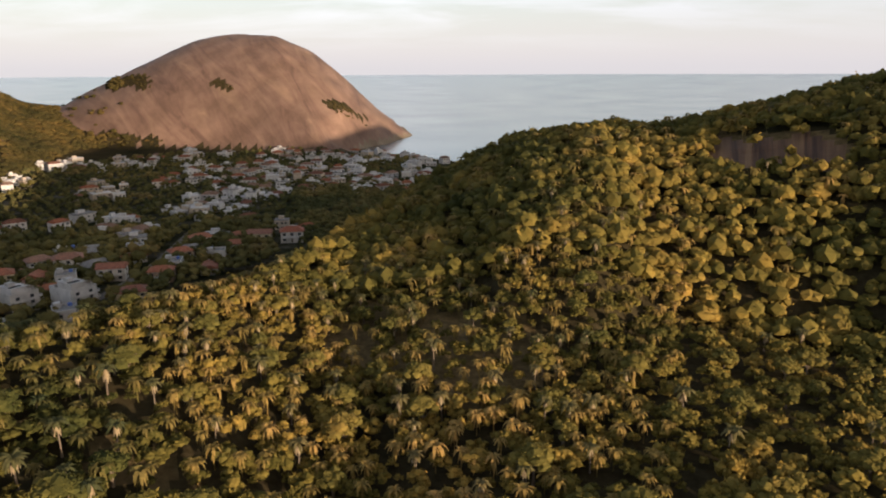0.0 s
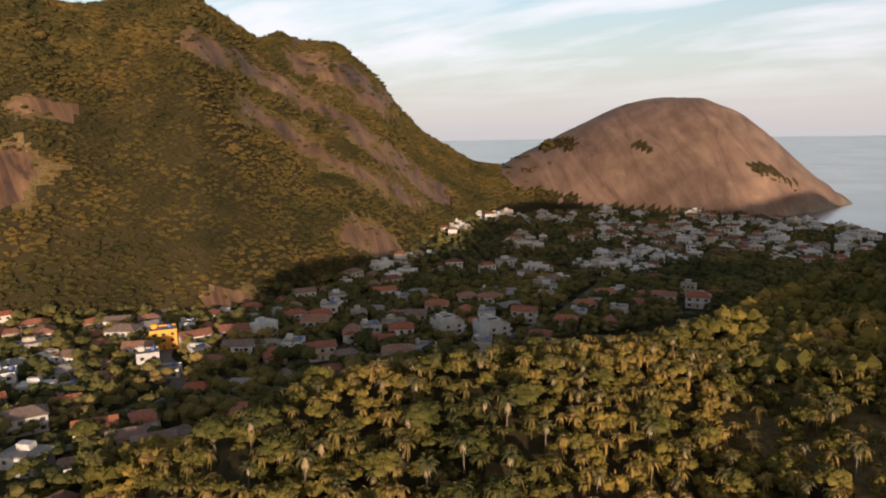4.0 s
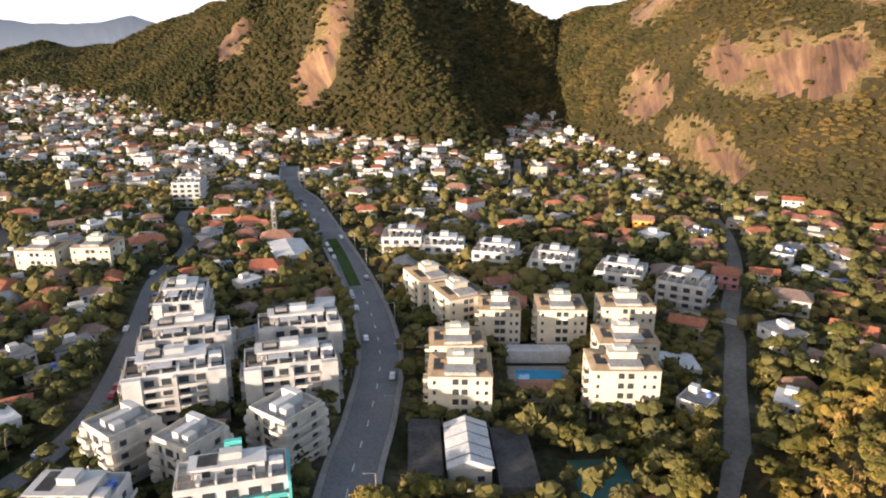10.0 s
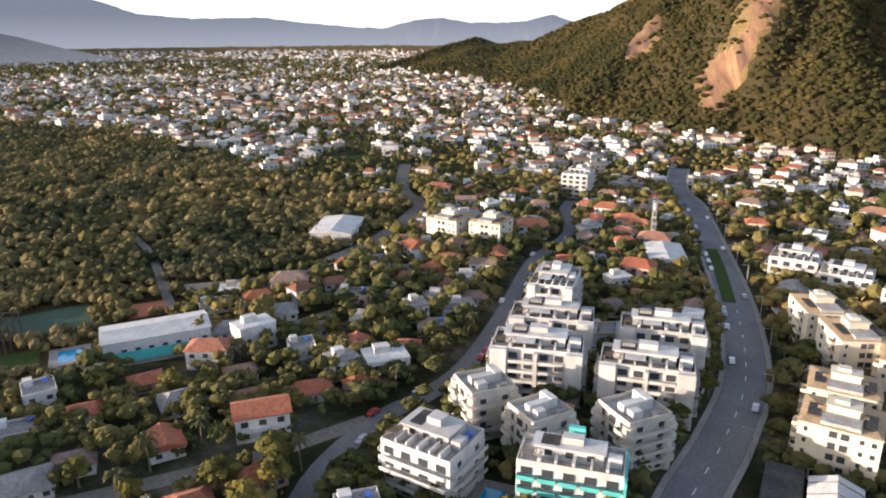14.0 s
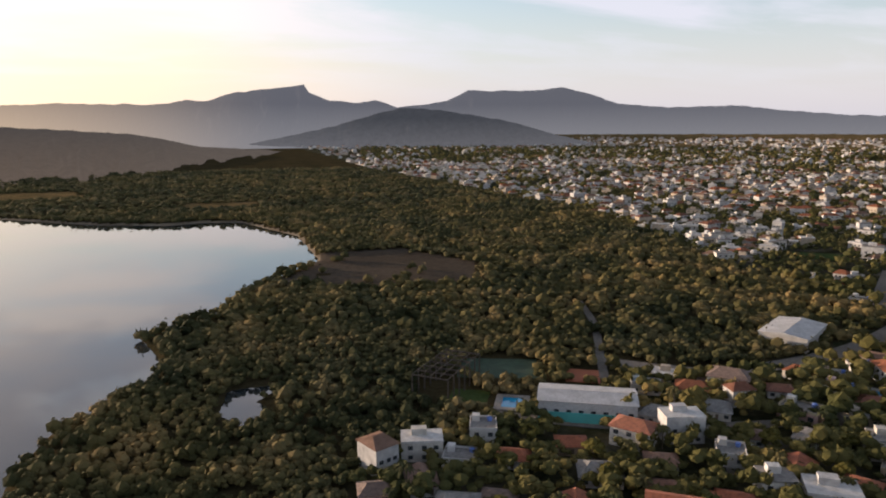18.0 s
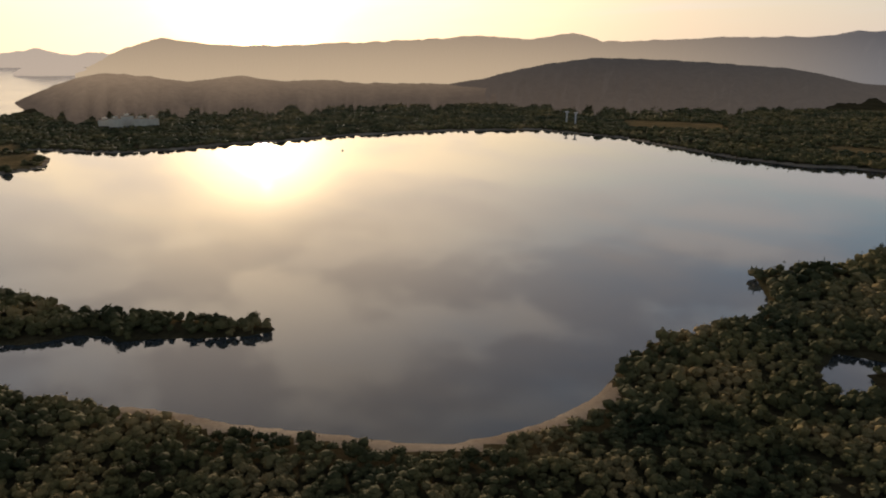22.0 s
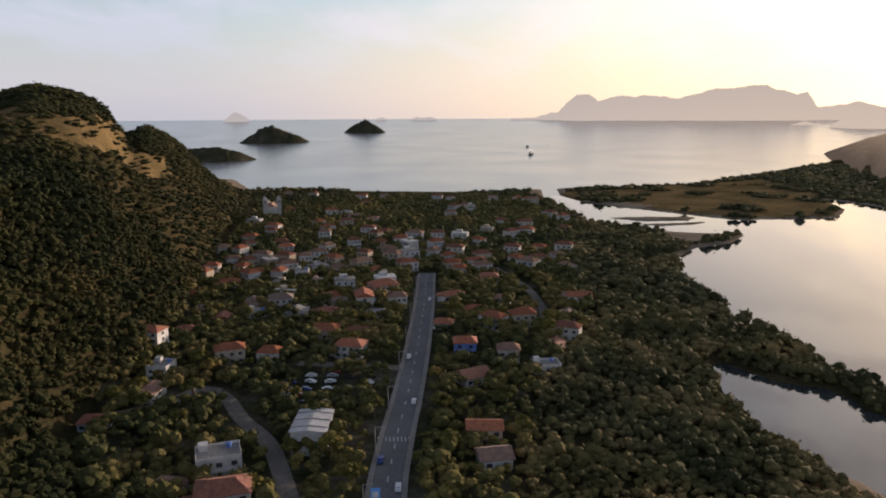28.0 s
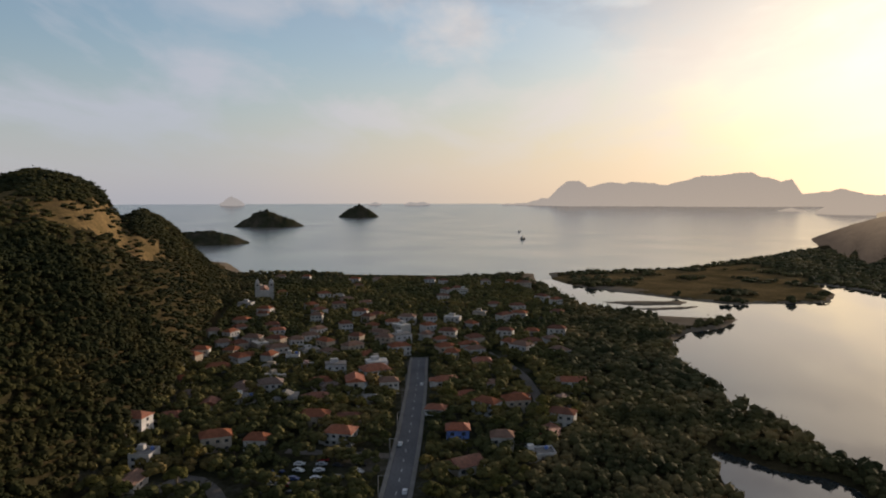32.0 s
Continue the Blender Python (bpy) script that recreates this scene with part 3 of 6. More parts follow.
tagged(ground, "hilly coastal ground of soil, dry grass, sand and bare granite", "ground", kind="structure")

wr = np.concatenate([[0.02], np.geomspace(40, 1500, 14), np.linspace(1600, 4930, 40)])
wa = np.radians(np.arange(0, 360, 1.0))
wx, wy = -wr[:, None] * np.sin(wa), wr[:, None] * np.cos(wa)
wz = np.repeat(bowl(wr)[:, None], len(wa), 1)
water_faces = grid_faces(len(wr), len(wa), True)[:, ::-1]
in_sea = inside(wx, wy, SEA).ravel()[water_faces].any(1).astype(int)
sea = new("water", from_arrays("water", np.stack([wx, wy, wz], -1).reshape(-1, 3), water_faces, [M_WATER, M_SEA], in_sea, True))
tagged(sea, "calm sea and mirror-still lagoon at sunset", "water", kind="structure")

# ---------------------------------------------------------------- far ranges


def far_range(name, rows, distance, depth, mat, label, jag=0.05, step=0.12):
    lo, hi = rows[0][0], rows[-1][0]
    az = np.arange(lo, hi, step)
    el = np.interp(az, [a for a, _ in rows], [e for _, e in rows])
    el = el + (fbm(az * 1.3, az * 0 + distance, 4) - 0.5) * jag * 6 * np.clip(np.minimum(az - lo, hi - az), 0, 1)
    crest = EYE + distance * np.tan(np.radians(el))
    base = float(bowl(distance)) - 30
    steps = np.concatenate([np.linspace(-1, 0, 16), [0.15, 0.3]])
    V = []
    for u in steps:
        f = (1 + u) ** 1.7 if u <= 0 else 1 - u * 2
        r = distance + depth * u + 0 * az
        fold = fbm(az * 1.6 + u * 1.5, az * 0 + u * 5 + distance, 4) - 0.5
        z = base + (crest - base) * np.clip(f + fold * 0.55 * (1 - abs(2 * f - 1)), 0, 1)
        V.append(np.stack([-r * np.sin(np.radians(az)), r * np.cos(np.radians(az)), z], -1))
    prof = steps
    me = from_arrays(name, np.concatenate(V), grid_faces(len(prof), len(az), False)[:, ::-1], [mat], None, True)
    return tagged(new(name, me), label, "mountain range", kind="structure")


# ranges and foothills: haze colours painted as emission, foot then crest
M_FAR = material("hazy_range", haze_paint(((0.19, 0.19, 0.192), (0.105, 0.108, 0.118)), ((0.72, 0.53, 0.32), (0.50, 0.37, 0.235)), 0.7, 15, 190))
M_FAR_NEARER = material("hazy_foothills", haze_paint(((0.105, 0.105, 0.106), (0.046, 0.049, 0.053)), ((0.11, 0.095, 0.08), (0.056, 0.052, 0.048)), 0.7, 10, 110, 0.1))
M_FAR_RIO = material("hazy_coast", haze_paint(((0.48, 0.42, 0.36), (0.43, 0.375, 0.335)), ((0.60, 0.47, 0.34), (0.54, 0.43, 0.32)), 0.8, 40, 240))
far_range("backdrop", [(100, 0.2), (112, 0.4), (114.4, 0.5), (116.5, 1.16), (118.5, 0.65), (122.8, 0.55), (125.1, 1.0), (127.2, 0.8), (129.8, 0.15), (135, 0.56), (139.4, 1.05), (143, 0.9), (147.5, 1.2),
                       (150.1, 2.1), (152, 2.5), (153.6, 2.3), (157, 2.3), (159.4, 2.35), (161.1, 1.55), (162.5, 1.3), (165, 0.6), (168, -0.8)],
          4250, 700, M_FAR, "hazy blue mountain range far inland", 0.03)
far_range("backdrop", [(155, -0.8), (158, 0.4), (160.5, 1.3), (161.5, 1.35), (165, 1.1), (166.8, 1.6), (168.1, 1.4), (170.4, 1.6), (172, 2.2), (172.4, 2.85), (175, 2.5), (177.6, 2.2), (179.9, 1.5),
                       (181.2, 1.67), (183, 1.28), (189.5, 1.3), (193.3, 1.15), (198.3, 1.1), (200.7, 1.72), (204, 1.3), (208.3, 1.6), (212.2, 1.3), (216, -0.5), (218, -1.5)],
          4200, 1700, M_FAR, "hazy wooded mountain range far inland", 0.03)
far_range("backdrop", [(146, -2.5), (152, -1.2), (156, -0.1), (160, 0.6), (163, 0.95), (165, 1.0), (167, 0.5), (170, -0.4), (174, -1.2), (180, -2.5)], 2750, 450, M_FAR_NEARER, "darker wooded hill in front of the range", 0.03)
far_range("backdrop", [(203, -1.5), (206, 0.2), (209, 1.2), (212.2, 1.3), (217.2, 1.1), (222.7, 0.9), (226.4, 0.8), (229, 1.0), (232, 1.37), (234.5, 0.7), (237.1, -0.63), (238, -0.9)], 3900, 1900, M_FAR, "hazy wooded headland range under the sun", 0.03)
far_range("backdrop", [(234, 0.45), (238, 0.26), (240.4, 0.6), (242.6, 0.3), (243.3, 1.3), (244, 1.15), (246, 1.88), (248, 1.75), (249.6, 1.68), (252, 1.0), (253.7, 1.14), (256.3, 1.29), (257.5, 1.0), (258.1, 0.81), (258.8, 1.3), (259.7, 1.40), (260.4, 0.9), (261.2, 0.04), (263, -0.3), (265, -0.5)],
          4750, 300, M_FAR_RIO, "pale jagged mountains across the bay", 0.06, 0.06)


# nearer hills beyond the lagoon, with the same glowing painted haze
M_LAGOON_HILL = material("hazy_lagoon_hill", haze_paint(((0.080, 0.066, 0.052), (0.042, 0.040, 0.037)), ((0.095, 0.070, 0.049), (0.052, 0.045, 0.038)), 0.8, 5, 100, 0.1))
M_SUNLIT_HAZE = material("sunlit_haze_hill", haze_paint(((0.085, 0.066, 0.049), (0.085, 0.066, 0.049)), ((0.098, 0.070, 0.047), (0.29, 0.20, 0.12)), 0.8, 8, 56, 0.12))
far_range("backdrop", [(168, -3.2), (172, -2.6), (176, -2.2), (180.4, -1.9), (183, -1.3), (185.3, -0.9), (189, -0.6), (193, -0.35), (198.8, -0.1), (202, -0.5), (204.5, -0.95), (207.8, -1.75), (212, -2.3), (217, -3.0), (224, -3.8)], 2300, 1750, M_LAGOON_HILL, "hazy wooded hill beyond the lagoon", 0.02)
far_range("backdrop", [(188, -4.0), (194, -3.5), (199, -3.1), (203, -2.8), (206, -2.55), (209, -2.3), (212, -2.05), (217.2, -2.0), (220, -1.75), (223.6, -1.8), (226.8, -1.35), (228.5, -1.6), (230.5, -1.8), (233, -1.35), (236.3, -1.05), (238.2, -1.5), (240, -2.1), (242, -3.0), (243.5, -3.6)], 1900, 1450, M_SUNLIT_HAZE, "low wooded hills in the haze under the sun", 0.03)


def islet(rows, distance, label, mat):
    """A rocky island from its crest line."""
    az = np.linspace(rows[0][0], rows[-1][0], 40)
    el = np.interp(az, [a for a, _ in rows], [e for _, e in rows])
    base = float(bowl(distance))
    crest = np.maximum(EYE + distance * np.tan(np.radians(el)) - base, -3)
    crest = crest * (1 + (fbm(az * 7, az * 0 + distance, 3) - 0.5) * 0.25)
    half = abs(math.radians(rows[-1][0] - rows[0][0])) * distance * 0.35
    V = []
    for s in np.linspace(-1, 1, 15):
        f = max(1 - abs(s) ** 1.8, 0)
        wide = np.sin(np.linspace(0.02, np.pi - 0.02, 40)) ** 0.7
        r = distance + s * half * wide
        z = base - 2 + (crest + 2) * f * (1 + 0.2 * (fbm(az * 6, az * 0 + s * 4, 3) - 0.5))
        V.append(np.stack([-r * np.sin(np.radians(az)), r * np.cos(np.radians(az)), z], -1))
    me = from_arrays("island", np.concatenate(V), grid_faces(15, 40, False)[:, ::-1], [mat], None, True)
    return tagged(new("island", me), label, "island")


M_ISLE = material("island_scrub", two_scale(0.03, 0.2, [(0.35, (0.035, 0.04, 0.02)), (0.6, (0.07, 0.06, 0.04)), (0.75, (0.13, 0.10, 0.07))], 0.4, 0.95, 0.6, 3))
islet([(281, -2.23), (281.8, -1.75), (282.7, -1.45), (283.5, -1.05), (284, -0.88), (284.8, -1.15), (286.6, -2.3)], 2450, "dark scrub-covered rocky island in the sea", M_ISLE)
islet([(275, -1.51), (275.8, -0.9), (276.6, -0.5), (277.3, -0.75), (278.4, -1.55)], 3200, "dark domed rocky island in the sea", M_ISLE)
islet([(285.3, -3.45), (286.5, -2.9), (288.3, -2.44), (290.2, -2.63), (292, -2.9)], 1620, "long low rocky island close to the headland", M_ISLE)
# these islets use hazy_coast, so their haze is painted glow too
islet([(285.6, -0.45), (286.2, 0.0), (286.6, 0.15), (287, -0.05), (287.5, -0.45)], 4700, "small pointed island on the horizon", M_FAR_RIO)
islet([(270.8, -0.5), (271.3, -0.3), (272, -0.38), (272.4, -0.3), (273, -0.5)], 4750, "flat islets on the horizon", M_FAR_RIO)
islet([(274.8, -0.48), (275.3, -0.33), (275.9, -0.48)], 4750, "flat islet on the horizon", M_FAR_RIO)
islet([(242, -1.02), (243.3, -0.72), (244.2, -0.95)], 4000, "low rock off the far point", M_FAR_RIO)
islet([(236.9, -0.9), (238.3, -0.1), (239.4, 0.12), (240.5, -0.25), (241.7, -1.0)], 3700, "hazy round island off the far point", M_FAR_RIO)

# ---------------------------------------------------------------- woods


def ico(sub):
    bm = bmesh.new()
    bmesh.ops.create_icosphere(bm, subdivisions=sub, radius=1)
    v = np.array([p.co[:] for p in bm.verts])
    f = np.array([[q.index for q in p.verts] for p in bm.faces])
    bm.free()
    return v, f


ICO1 = ico(1)


def lump(v, seed, amount):
    n = np.random.default_rng(seed).normal(size=(6, 3))
    w = sum(np.sin(v @ k * 2.2 + i) for i, k in enumerate(n)) / 6
    return v * (1 + amount * w)[:, None]


def leaf_cloud(seed, lumps, leaves, size, lump_size):
    """A crown about one metre in radius: leafy clumps over a dome, and loose sprays between them."""
    g = np.random.default_rng(seed)
    V, Fc, n = [], [], 0
    spots = []
    for i in range(lumps):
        d = g.normal(size=3)
        d /= np.linalg.norm(d)
        d[2] = abs(d[2]) * 1.1 - 0.25
        c = d * g.uniform(0.45, 0.75) * np.array([1, 1, 0.8]) if lumps > 1 else np.zeros(3)
        s = lump_size * g.uniform(0.7, 1.25)
        v, f = ICO1[0], ICO1[1][ICO1[0][ICO1[1]].mean(1)[:, 2] > -0.45]   # open below, where nothing sees it
        v = lump(v, seed * 30 + i, 0.45) * [s, s, s * 0.75] + c
        spots.append((c, s))
        V.append(v); Fc.append(f + n); n += len(v)
    for i in range(leaves):
        c, s = spots[i % len(spots)]
        d = g.normal(size=3); d /= np.linalg.norm(d)
        d[2] = abs(d[2]) if g.random() < 0.7 else d[2]
        p = c + d * s * np.array([1, 1, 0.8]) * g.uniform(0.9, 1.3)
        u = g.normal(size=3); u /= np.linalg.norm(u)
        w = np.cross(u, g.normal(size=3)); w /= np.linalg.norm(w)
        k = size * g.uniform(0.6, 1.3)
        V.append(np.array([p - u * k, p + w * k * 0.8, p + u * k])); Fc.append(np.array([[0, 1, 2]]) + n); n += 3
    return np.concatenate(V), np.concatenate(Fc)


def stamp(template, at, scale, turn, squash):
    """Many copies of a template as one array mesh."""
    v, f = template
    c, s = np.cos(turn)[:, None], np.sin(turn)[:, None]
    x = (v[:, 0] * c - v[:, 1] * s) * scale[:, None] + at[:, 0:1]
    y = (v[:, 0] * s + v[:, 1] * c) * scale[:, None] + at[:, 1:2]
    z = v[:, 2] * (scale * squash)[:, None] + at[:, 2:3]
    V = np.stack([x, y, z], -1).reshape(-1, 3)
    Fc = (f[None] + (np.arange(len(at)) * len(v))[:, None, None]).reshape(-1, 3)
    return V, Fc


def woods(name, label, templates, x, y, size, lift, mat, flat=1.0):
    z = height(x, y)
    pick = rng.integers(0, len(templates), len(x))
    V, Fc, n = [], [], 0
    for i, t in enumerate(templates):
        k = pick == i
        if not k.any():
            continue
        s = size[k]
        v, f = stamp(t, np.stack([x[k], y[k], z[k] + s * lift], -1), s, rng.uniform(0, 6.28, k.sum()), rng.uniform(0.75, 1.25, k.sum()) * flat)
        V.append(v); Fc.append(f + n); n += len(v)
    ob = new(name, from_arrays(name, np.concatenate(V), np.concatenate(Fc), [mat]))
    return tagged(ob, label, "trees", kind="stuff")


def sector(az0, az1, r0, r1, spacing):
    """Loosely even places over a sector, one per spacing x spacing metres."""
    k = np.arange(-r1 * 1.42, r1 * 1.42, spacing)
    x, y = (v.ravel() for v in np.meshgrid(k, k))
    x, y = x + rng.uniform(-0.62, 0.62, len(x)) * spacing, y + rng.uniform(-0.62, 0.62, len(y)) * spacing
    x, y = x * 0.857 - y * 0.515, x * 0.515 + y * 0.857
    r, az = np.hypot(x, y), (np.degrees(np.arctan2(-x, y)) - az0) % 360 + az0
    keep = (r > r0) & (r < r1) & (az < az1)
    return x[keep], y[keep]


def on_hill(x, y, low=4):
    z = height(x, y)
    return (relief(x, y)[0] > low) & (shore(x, y) > 6), zone(x, y, z)


CROWN_NEAR = [leaf_cloud(s, 10, 70, 0.17, 0.31) for s in range(6)]
CROWN_MID = [leaf_cloud(20 + s, 5, 20, 0.22, 0.44) for s in range(6)]
CROWN_HALF = [leaf_cloud(60 + s, 3, 10, 0.28, 0.58) for s in range(6)]
CROWN_FAR = [leaf_cloud(40 + s, 2, 5, 0.30, 0.66) for s in range(6)]
CROWN_SPECK = [leaf_cloud(80 + s, 1, 4, 0.34, 0.92) for s in range(6)]


def plant(name, label, az0, az1, r0, r1, spacing, templates, s0, s1, lift, mat, keep, flat=1.0):
    x, y = sector(az0, az1, r0, r1, spacing)
    k = keep(x, y)
    x, y = x[k], y[k]
    return woods(name, label, templates, x, y, s0 + (s1 - s0) * rng.beta(1.3, 2.2, len(x)) * 1.35, lift, mat, flat)


def hill_woods(x, y):
    h, z = on_hill(x, y, 2.5)
    k = rng.random(len(x))
    return h & ((z == 0) | ((z == 1) & (k < np.where((np.hypot(x, y) < 260) | (x > 150), np.where(x > 150, 0.16, 0.7), 0.3))) | ((z >= 5) & (k < 0.05)))


def crest_limit(tab, extra):
    def keep(x, y):
        az = (np.degrees(np.arctan2(-x, y)) + 76) % 360 - 76
        return hill_woods(x, y) & (np.hypot(x, y) < np.interp(az, tab[0], tab[1][1]) + extra)
    return keep


plant("hill_forest", "dense sunlit forest covering the near hillside", -50, 72, 55, 190, 3.4, CROWN_NEAR, 1.1, 2.8, 0.8, M_LEAF, hill_woods)
# slope shade is put into the leaf colour here
plant("hill_forest", "shade-dark forest on the slope above the beach road", -76, -50, 70, 420, 3.3, CROWN_MID, 2.1, 3.9, 0.75, M_SHADELEAF, crest_limit(NEAR_HILL, 40))
plant("hill_forest", "dense forest up to the hill crest", -50, 20, 180, 420, 3.9, CROWN_HALF, 2.2, 4.0, 0.8, M_LEAF, crest_limit(NEAR_HILL, 40))
plant("hill_forest", "forest along the far edge of the spur", 5, 70, 180, 300, 4.5, CROWN_HALF, 2.2, 3.8, 0.8, M_LEAF, hill_woods)
# same shade-darkened leaves up to the headland crest
plant("hill_forest", "forest on the headland hill above the beach", -76, -40, 380, 960, 4.2, CROWN_FAR, 2.4, 4.4, 0.25, M_SHADELEAF, crest_limit(NEAR_HILL, 30), 0.65)
plant("coast_wood", "dark trees between the headland hill and the beach", -82, -66, 380, 930, 6.0, CROWN_FAR, 2.2, 4.2, 0.7, M_MANGROVE, lambda x, y: (relief(x, y)[0] < 6) & (shore(x, y) > 12) & ((y > 190) | (np.hypot(x, y) > 800)))
plant("mountain_forest", "forest on the lower slopes of the great granite mountain", 24, 91, 380, 690, 4.1, CROWN_FAR, 1.6, 4.0, 0.2, M_HIGHLEAF, crest_limit(GREAT_HILL, 30), 0.8)
plant("mountain_forest", "forest on the upper great granite mountain", 24, 91, 690, 1280, 4.9, CROWN_SPECK, 2.0, 5.2, 0.2, M_HIGHLEAF, crest_limit(GREAT_HILL, 25), 0.8)
plant("mountain_forest", "shaded forest on the ribs of the second mountain", 82, 130, 560, 1250, 5.4, CROWN_FAR, 2.0, 6.0, 0.2, M_RIBSHADELEAF, crest_limit(SECOND_HILL, 30), 0.95)
plant("mountain_forest", "hazy forest on the farther ridges", 100, 132, 1250, 2150, 8.5, CROWN_SPECK, 3.8, 6.8, 0.15, M_RIBSHADELEAF, crest_limit(SECOND_HILL, 30), 0.7)
plant("dome_scrub", "low green scrub in the hollows of the bare dome", 2, 29, 840, 1190, 4.5, CROWN_FAR, 1.4, 2.8, 0.2, M_HIGHLEAF, lambda x, y: (relief(x, y)[1][4] > 3) & (zone(x, y, height(x, y)) == 0), 0.7)


def palm_template(seed):
    """A wild palm about one metre in radius: arched, drooping fronds, a hanging skirt and a thin stem."""
    g = np.random.default_rng(seed)
    V, Fc, n = [], [], 0
    for i in range(20):
        a, hang = i * 2.4 + g.uniform(-0.3, 0.3), i >= 15
        reach, droop = (0.4, 1.3) if hang else (g.uniform(0.8, 1.1), g.uniform(0.35, 0.95))
        for u0, u1 in ((0.05, 0.4), (0.4, 0.75), (0.75, 1.0)):
            q = []
            for u in (u0, u1):
                w = 0.13 * math.sin(math.pi * min(u * 0.85 + 0.1, 0.97))
                z = 0.55 * math.sin(u * 2.2) * (0.1 if hang else 1) - droop * u * u
                for k in (-1, 1):
                    q.append((math.cos(a) * reach * u - math.sin(a) * w * k, math.sin(a) * reach * u + math.cos(a) * w * k, z - abs(w) * 0.3 * (k > 0)))
            V.append(np.array(q)); Fc.append(np.array([(0, 1, 3), (0, 3, 2)]) + n); n += 4
    stem = [(0.05 * math.cos(k * 2.1), 0.05 * math.sin(k * 2.1), z) for z in (0, -2.6) for k in range(3)]
    V.append(np.array(stem)); Fc.append(np.array([(0, 1, 4), (0, 4, 3), (1, 2, 5), (1, 5, 4), (2, 0, 3), (2, 3, 5)]) + n)
    return np.concatenate(V), np.concatenate(Fc)


M_WILDPALM = material("wild_palm_fronds", leafy([(0.3, (0.085, 0.076, 0.026)), (0.5, (0.17, 0.125, 0.042)), (0.7, (0.28, 0.185, 0.071))], 0.5))
PALM_FAR = [palm_template(80 + s) for s in range(4)]
plant("wild_palms", "hundreds of wild palms with drooping fronds in the hill forest", -20, 62, 80, 230, 5.2, PALM_FAR, 1.4, 2.0, 2.15, M_WILDPALM, hill_woods)
plant("wild_palms", "scattered wild palms along the hill crest", -50, 6, 200, 370, 12.0, PALM_FAR, 1.9, 2.8, 2.0, M_WILDPALM, crest_limit(NEAR_HILL, 10))

# ---------------------------------------------------------------- building blocks
M_WALL = material("painted_render", by_object([(0, (0.66, 0.63, 0.59)), (0.36, (0.60, 0.55, 0.48)), (0.54, (0.55, 0.45, 0.30)), (0.62, (0.48, 0.35, 0.25)), (0.68, (0.67, 0.65, 0.63)), (0.92, (0.60, 0.38, 0.32)), (0.96, (0.42, 0.50, 0.55))], 0.8, 0.35, 0.35))
M_WHITE = material("white_render", by_object([(0, (0.55, 0.525, 0.49)), (0.5, (0.49, 0.465, 0.43)), (0.8, (0.58, 0.56, 0.535))], 0.75, 0.30, 0.3))
M_CREAM = material("cream_render", plain((0.63, 0.56, 0.435), 0.8, 0, 0.25, 0.3))
M_STONE = material("grey_cream_render", plain((0.52, 0.475, 0.405), 0.85, 0, 0.3, 0.35))
M_ORANGE = material("ochre_render", plain((0.75, 0.36, 0.05), 0.8, 0, 0.2, 0.4))
M_TEAL = material("teal_render", plain((0.10, 0.45, 0.42), 0.7, 0, 0.2, 0.3))
M_PINK = material("pink_render", plain((0.62, 0.30, 0.30), 0.8, 0, 0.2, 0.4))
M_BLUE = material("blue_render", plain((0.12, 0.20, 0.50), 0.7, 0, 0.2, 0.4))
M_GREY = material("weathered_concrete", two_scale(0.15, 1.2, [(0.3, (0.20, 0.19, 0.18)), (0.7, (0.34, 0.32, 0.30))], 0.3, 0.9))
M_DARKROOF = material("dark_roof_felt", two_scale(0.2, 1.0, [(0.3, (0.05, 0.05, 0.05)), (0.7, (0.10, 0.095, 0.09))], 0.3, 0.9))
M_PALEROOF = material("pale_sheet_roof", two_scale(0.2, 1.5, [(0.3, (0.44, 0.43, 0.42)), (0.7, (0.60, 0.59, 0.58))], 0.25, 0.5))
M_ROAD = material("asphalt", two_scale(0.05, 1.2, [(0.3, (0.150, 0.147, 0.150)), (0.7, (0.225, 0.220, 0.220))], 0.25, 0.85))
M_LANE = material("dirt_lane", two_scale(0.06, 0.8, [(0.3, (0.16, 0.145, 0.125)), (0.7, (0.25, 0.22, 0.19))], 0.3, 0.95))
M_PAVE = material("pavement_slabs", two_scale(0.1, 1.0, [(0.3, (0.24, 0.22, 0.20)), (0.7, (0.34, 0.32, 0.29))], 0.25, 0.9))
M_MARK = material("road_paint", plain((0.72, 0.71, 0.66), 0.7))
M_POOL = material("pool_water", plain((0.02, 0.30, 0.55), 0.08, 0, 0.2, 0.5))
M_GREEN = material("sports_turf", two_scale(0.08, 0.8, [(0.3, (0.04, 0.065, 0.022)), (0.7, (0.07, 0.095, 0.035))], 0.3, 0.9))
M_FIELD = material("worn_field", plain((0.035, 0.075, 0.04), 0.9, 0, 0.5, 0.3))
M_COURT = material("green_court", plain((0.03, 0.11, 0.09), 0.8, 0, 0.3, 0.3))
M_CLAY = material("clay_court", plain((0.42, 0.13, 0.06), 0.9, 0, 0.2, 0.4))
M_STEEL = material("galvanised_steel", plain((0.35, 0.35, 0.34), 0.45, 0.8))
M_RUST = material("rusty_steel", plain((0.09, 0.07, 0.055), 0.8, 0.2, 0.4, 0.5))
M_DECK = material("pale_roof_deck", two_scale(0.25, 1.4, [(0.3, (0.30, 0.285, 0.265)), (0.7, (0.48, 0.46, 0.43))], 0.3, 0.85))
M_RUBBER = material("tyre_rubber", plain((0.02, 0.02, 0.02), 0.8))
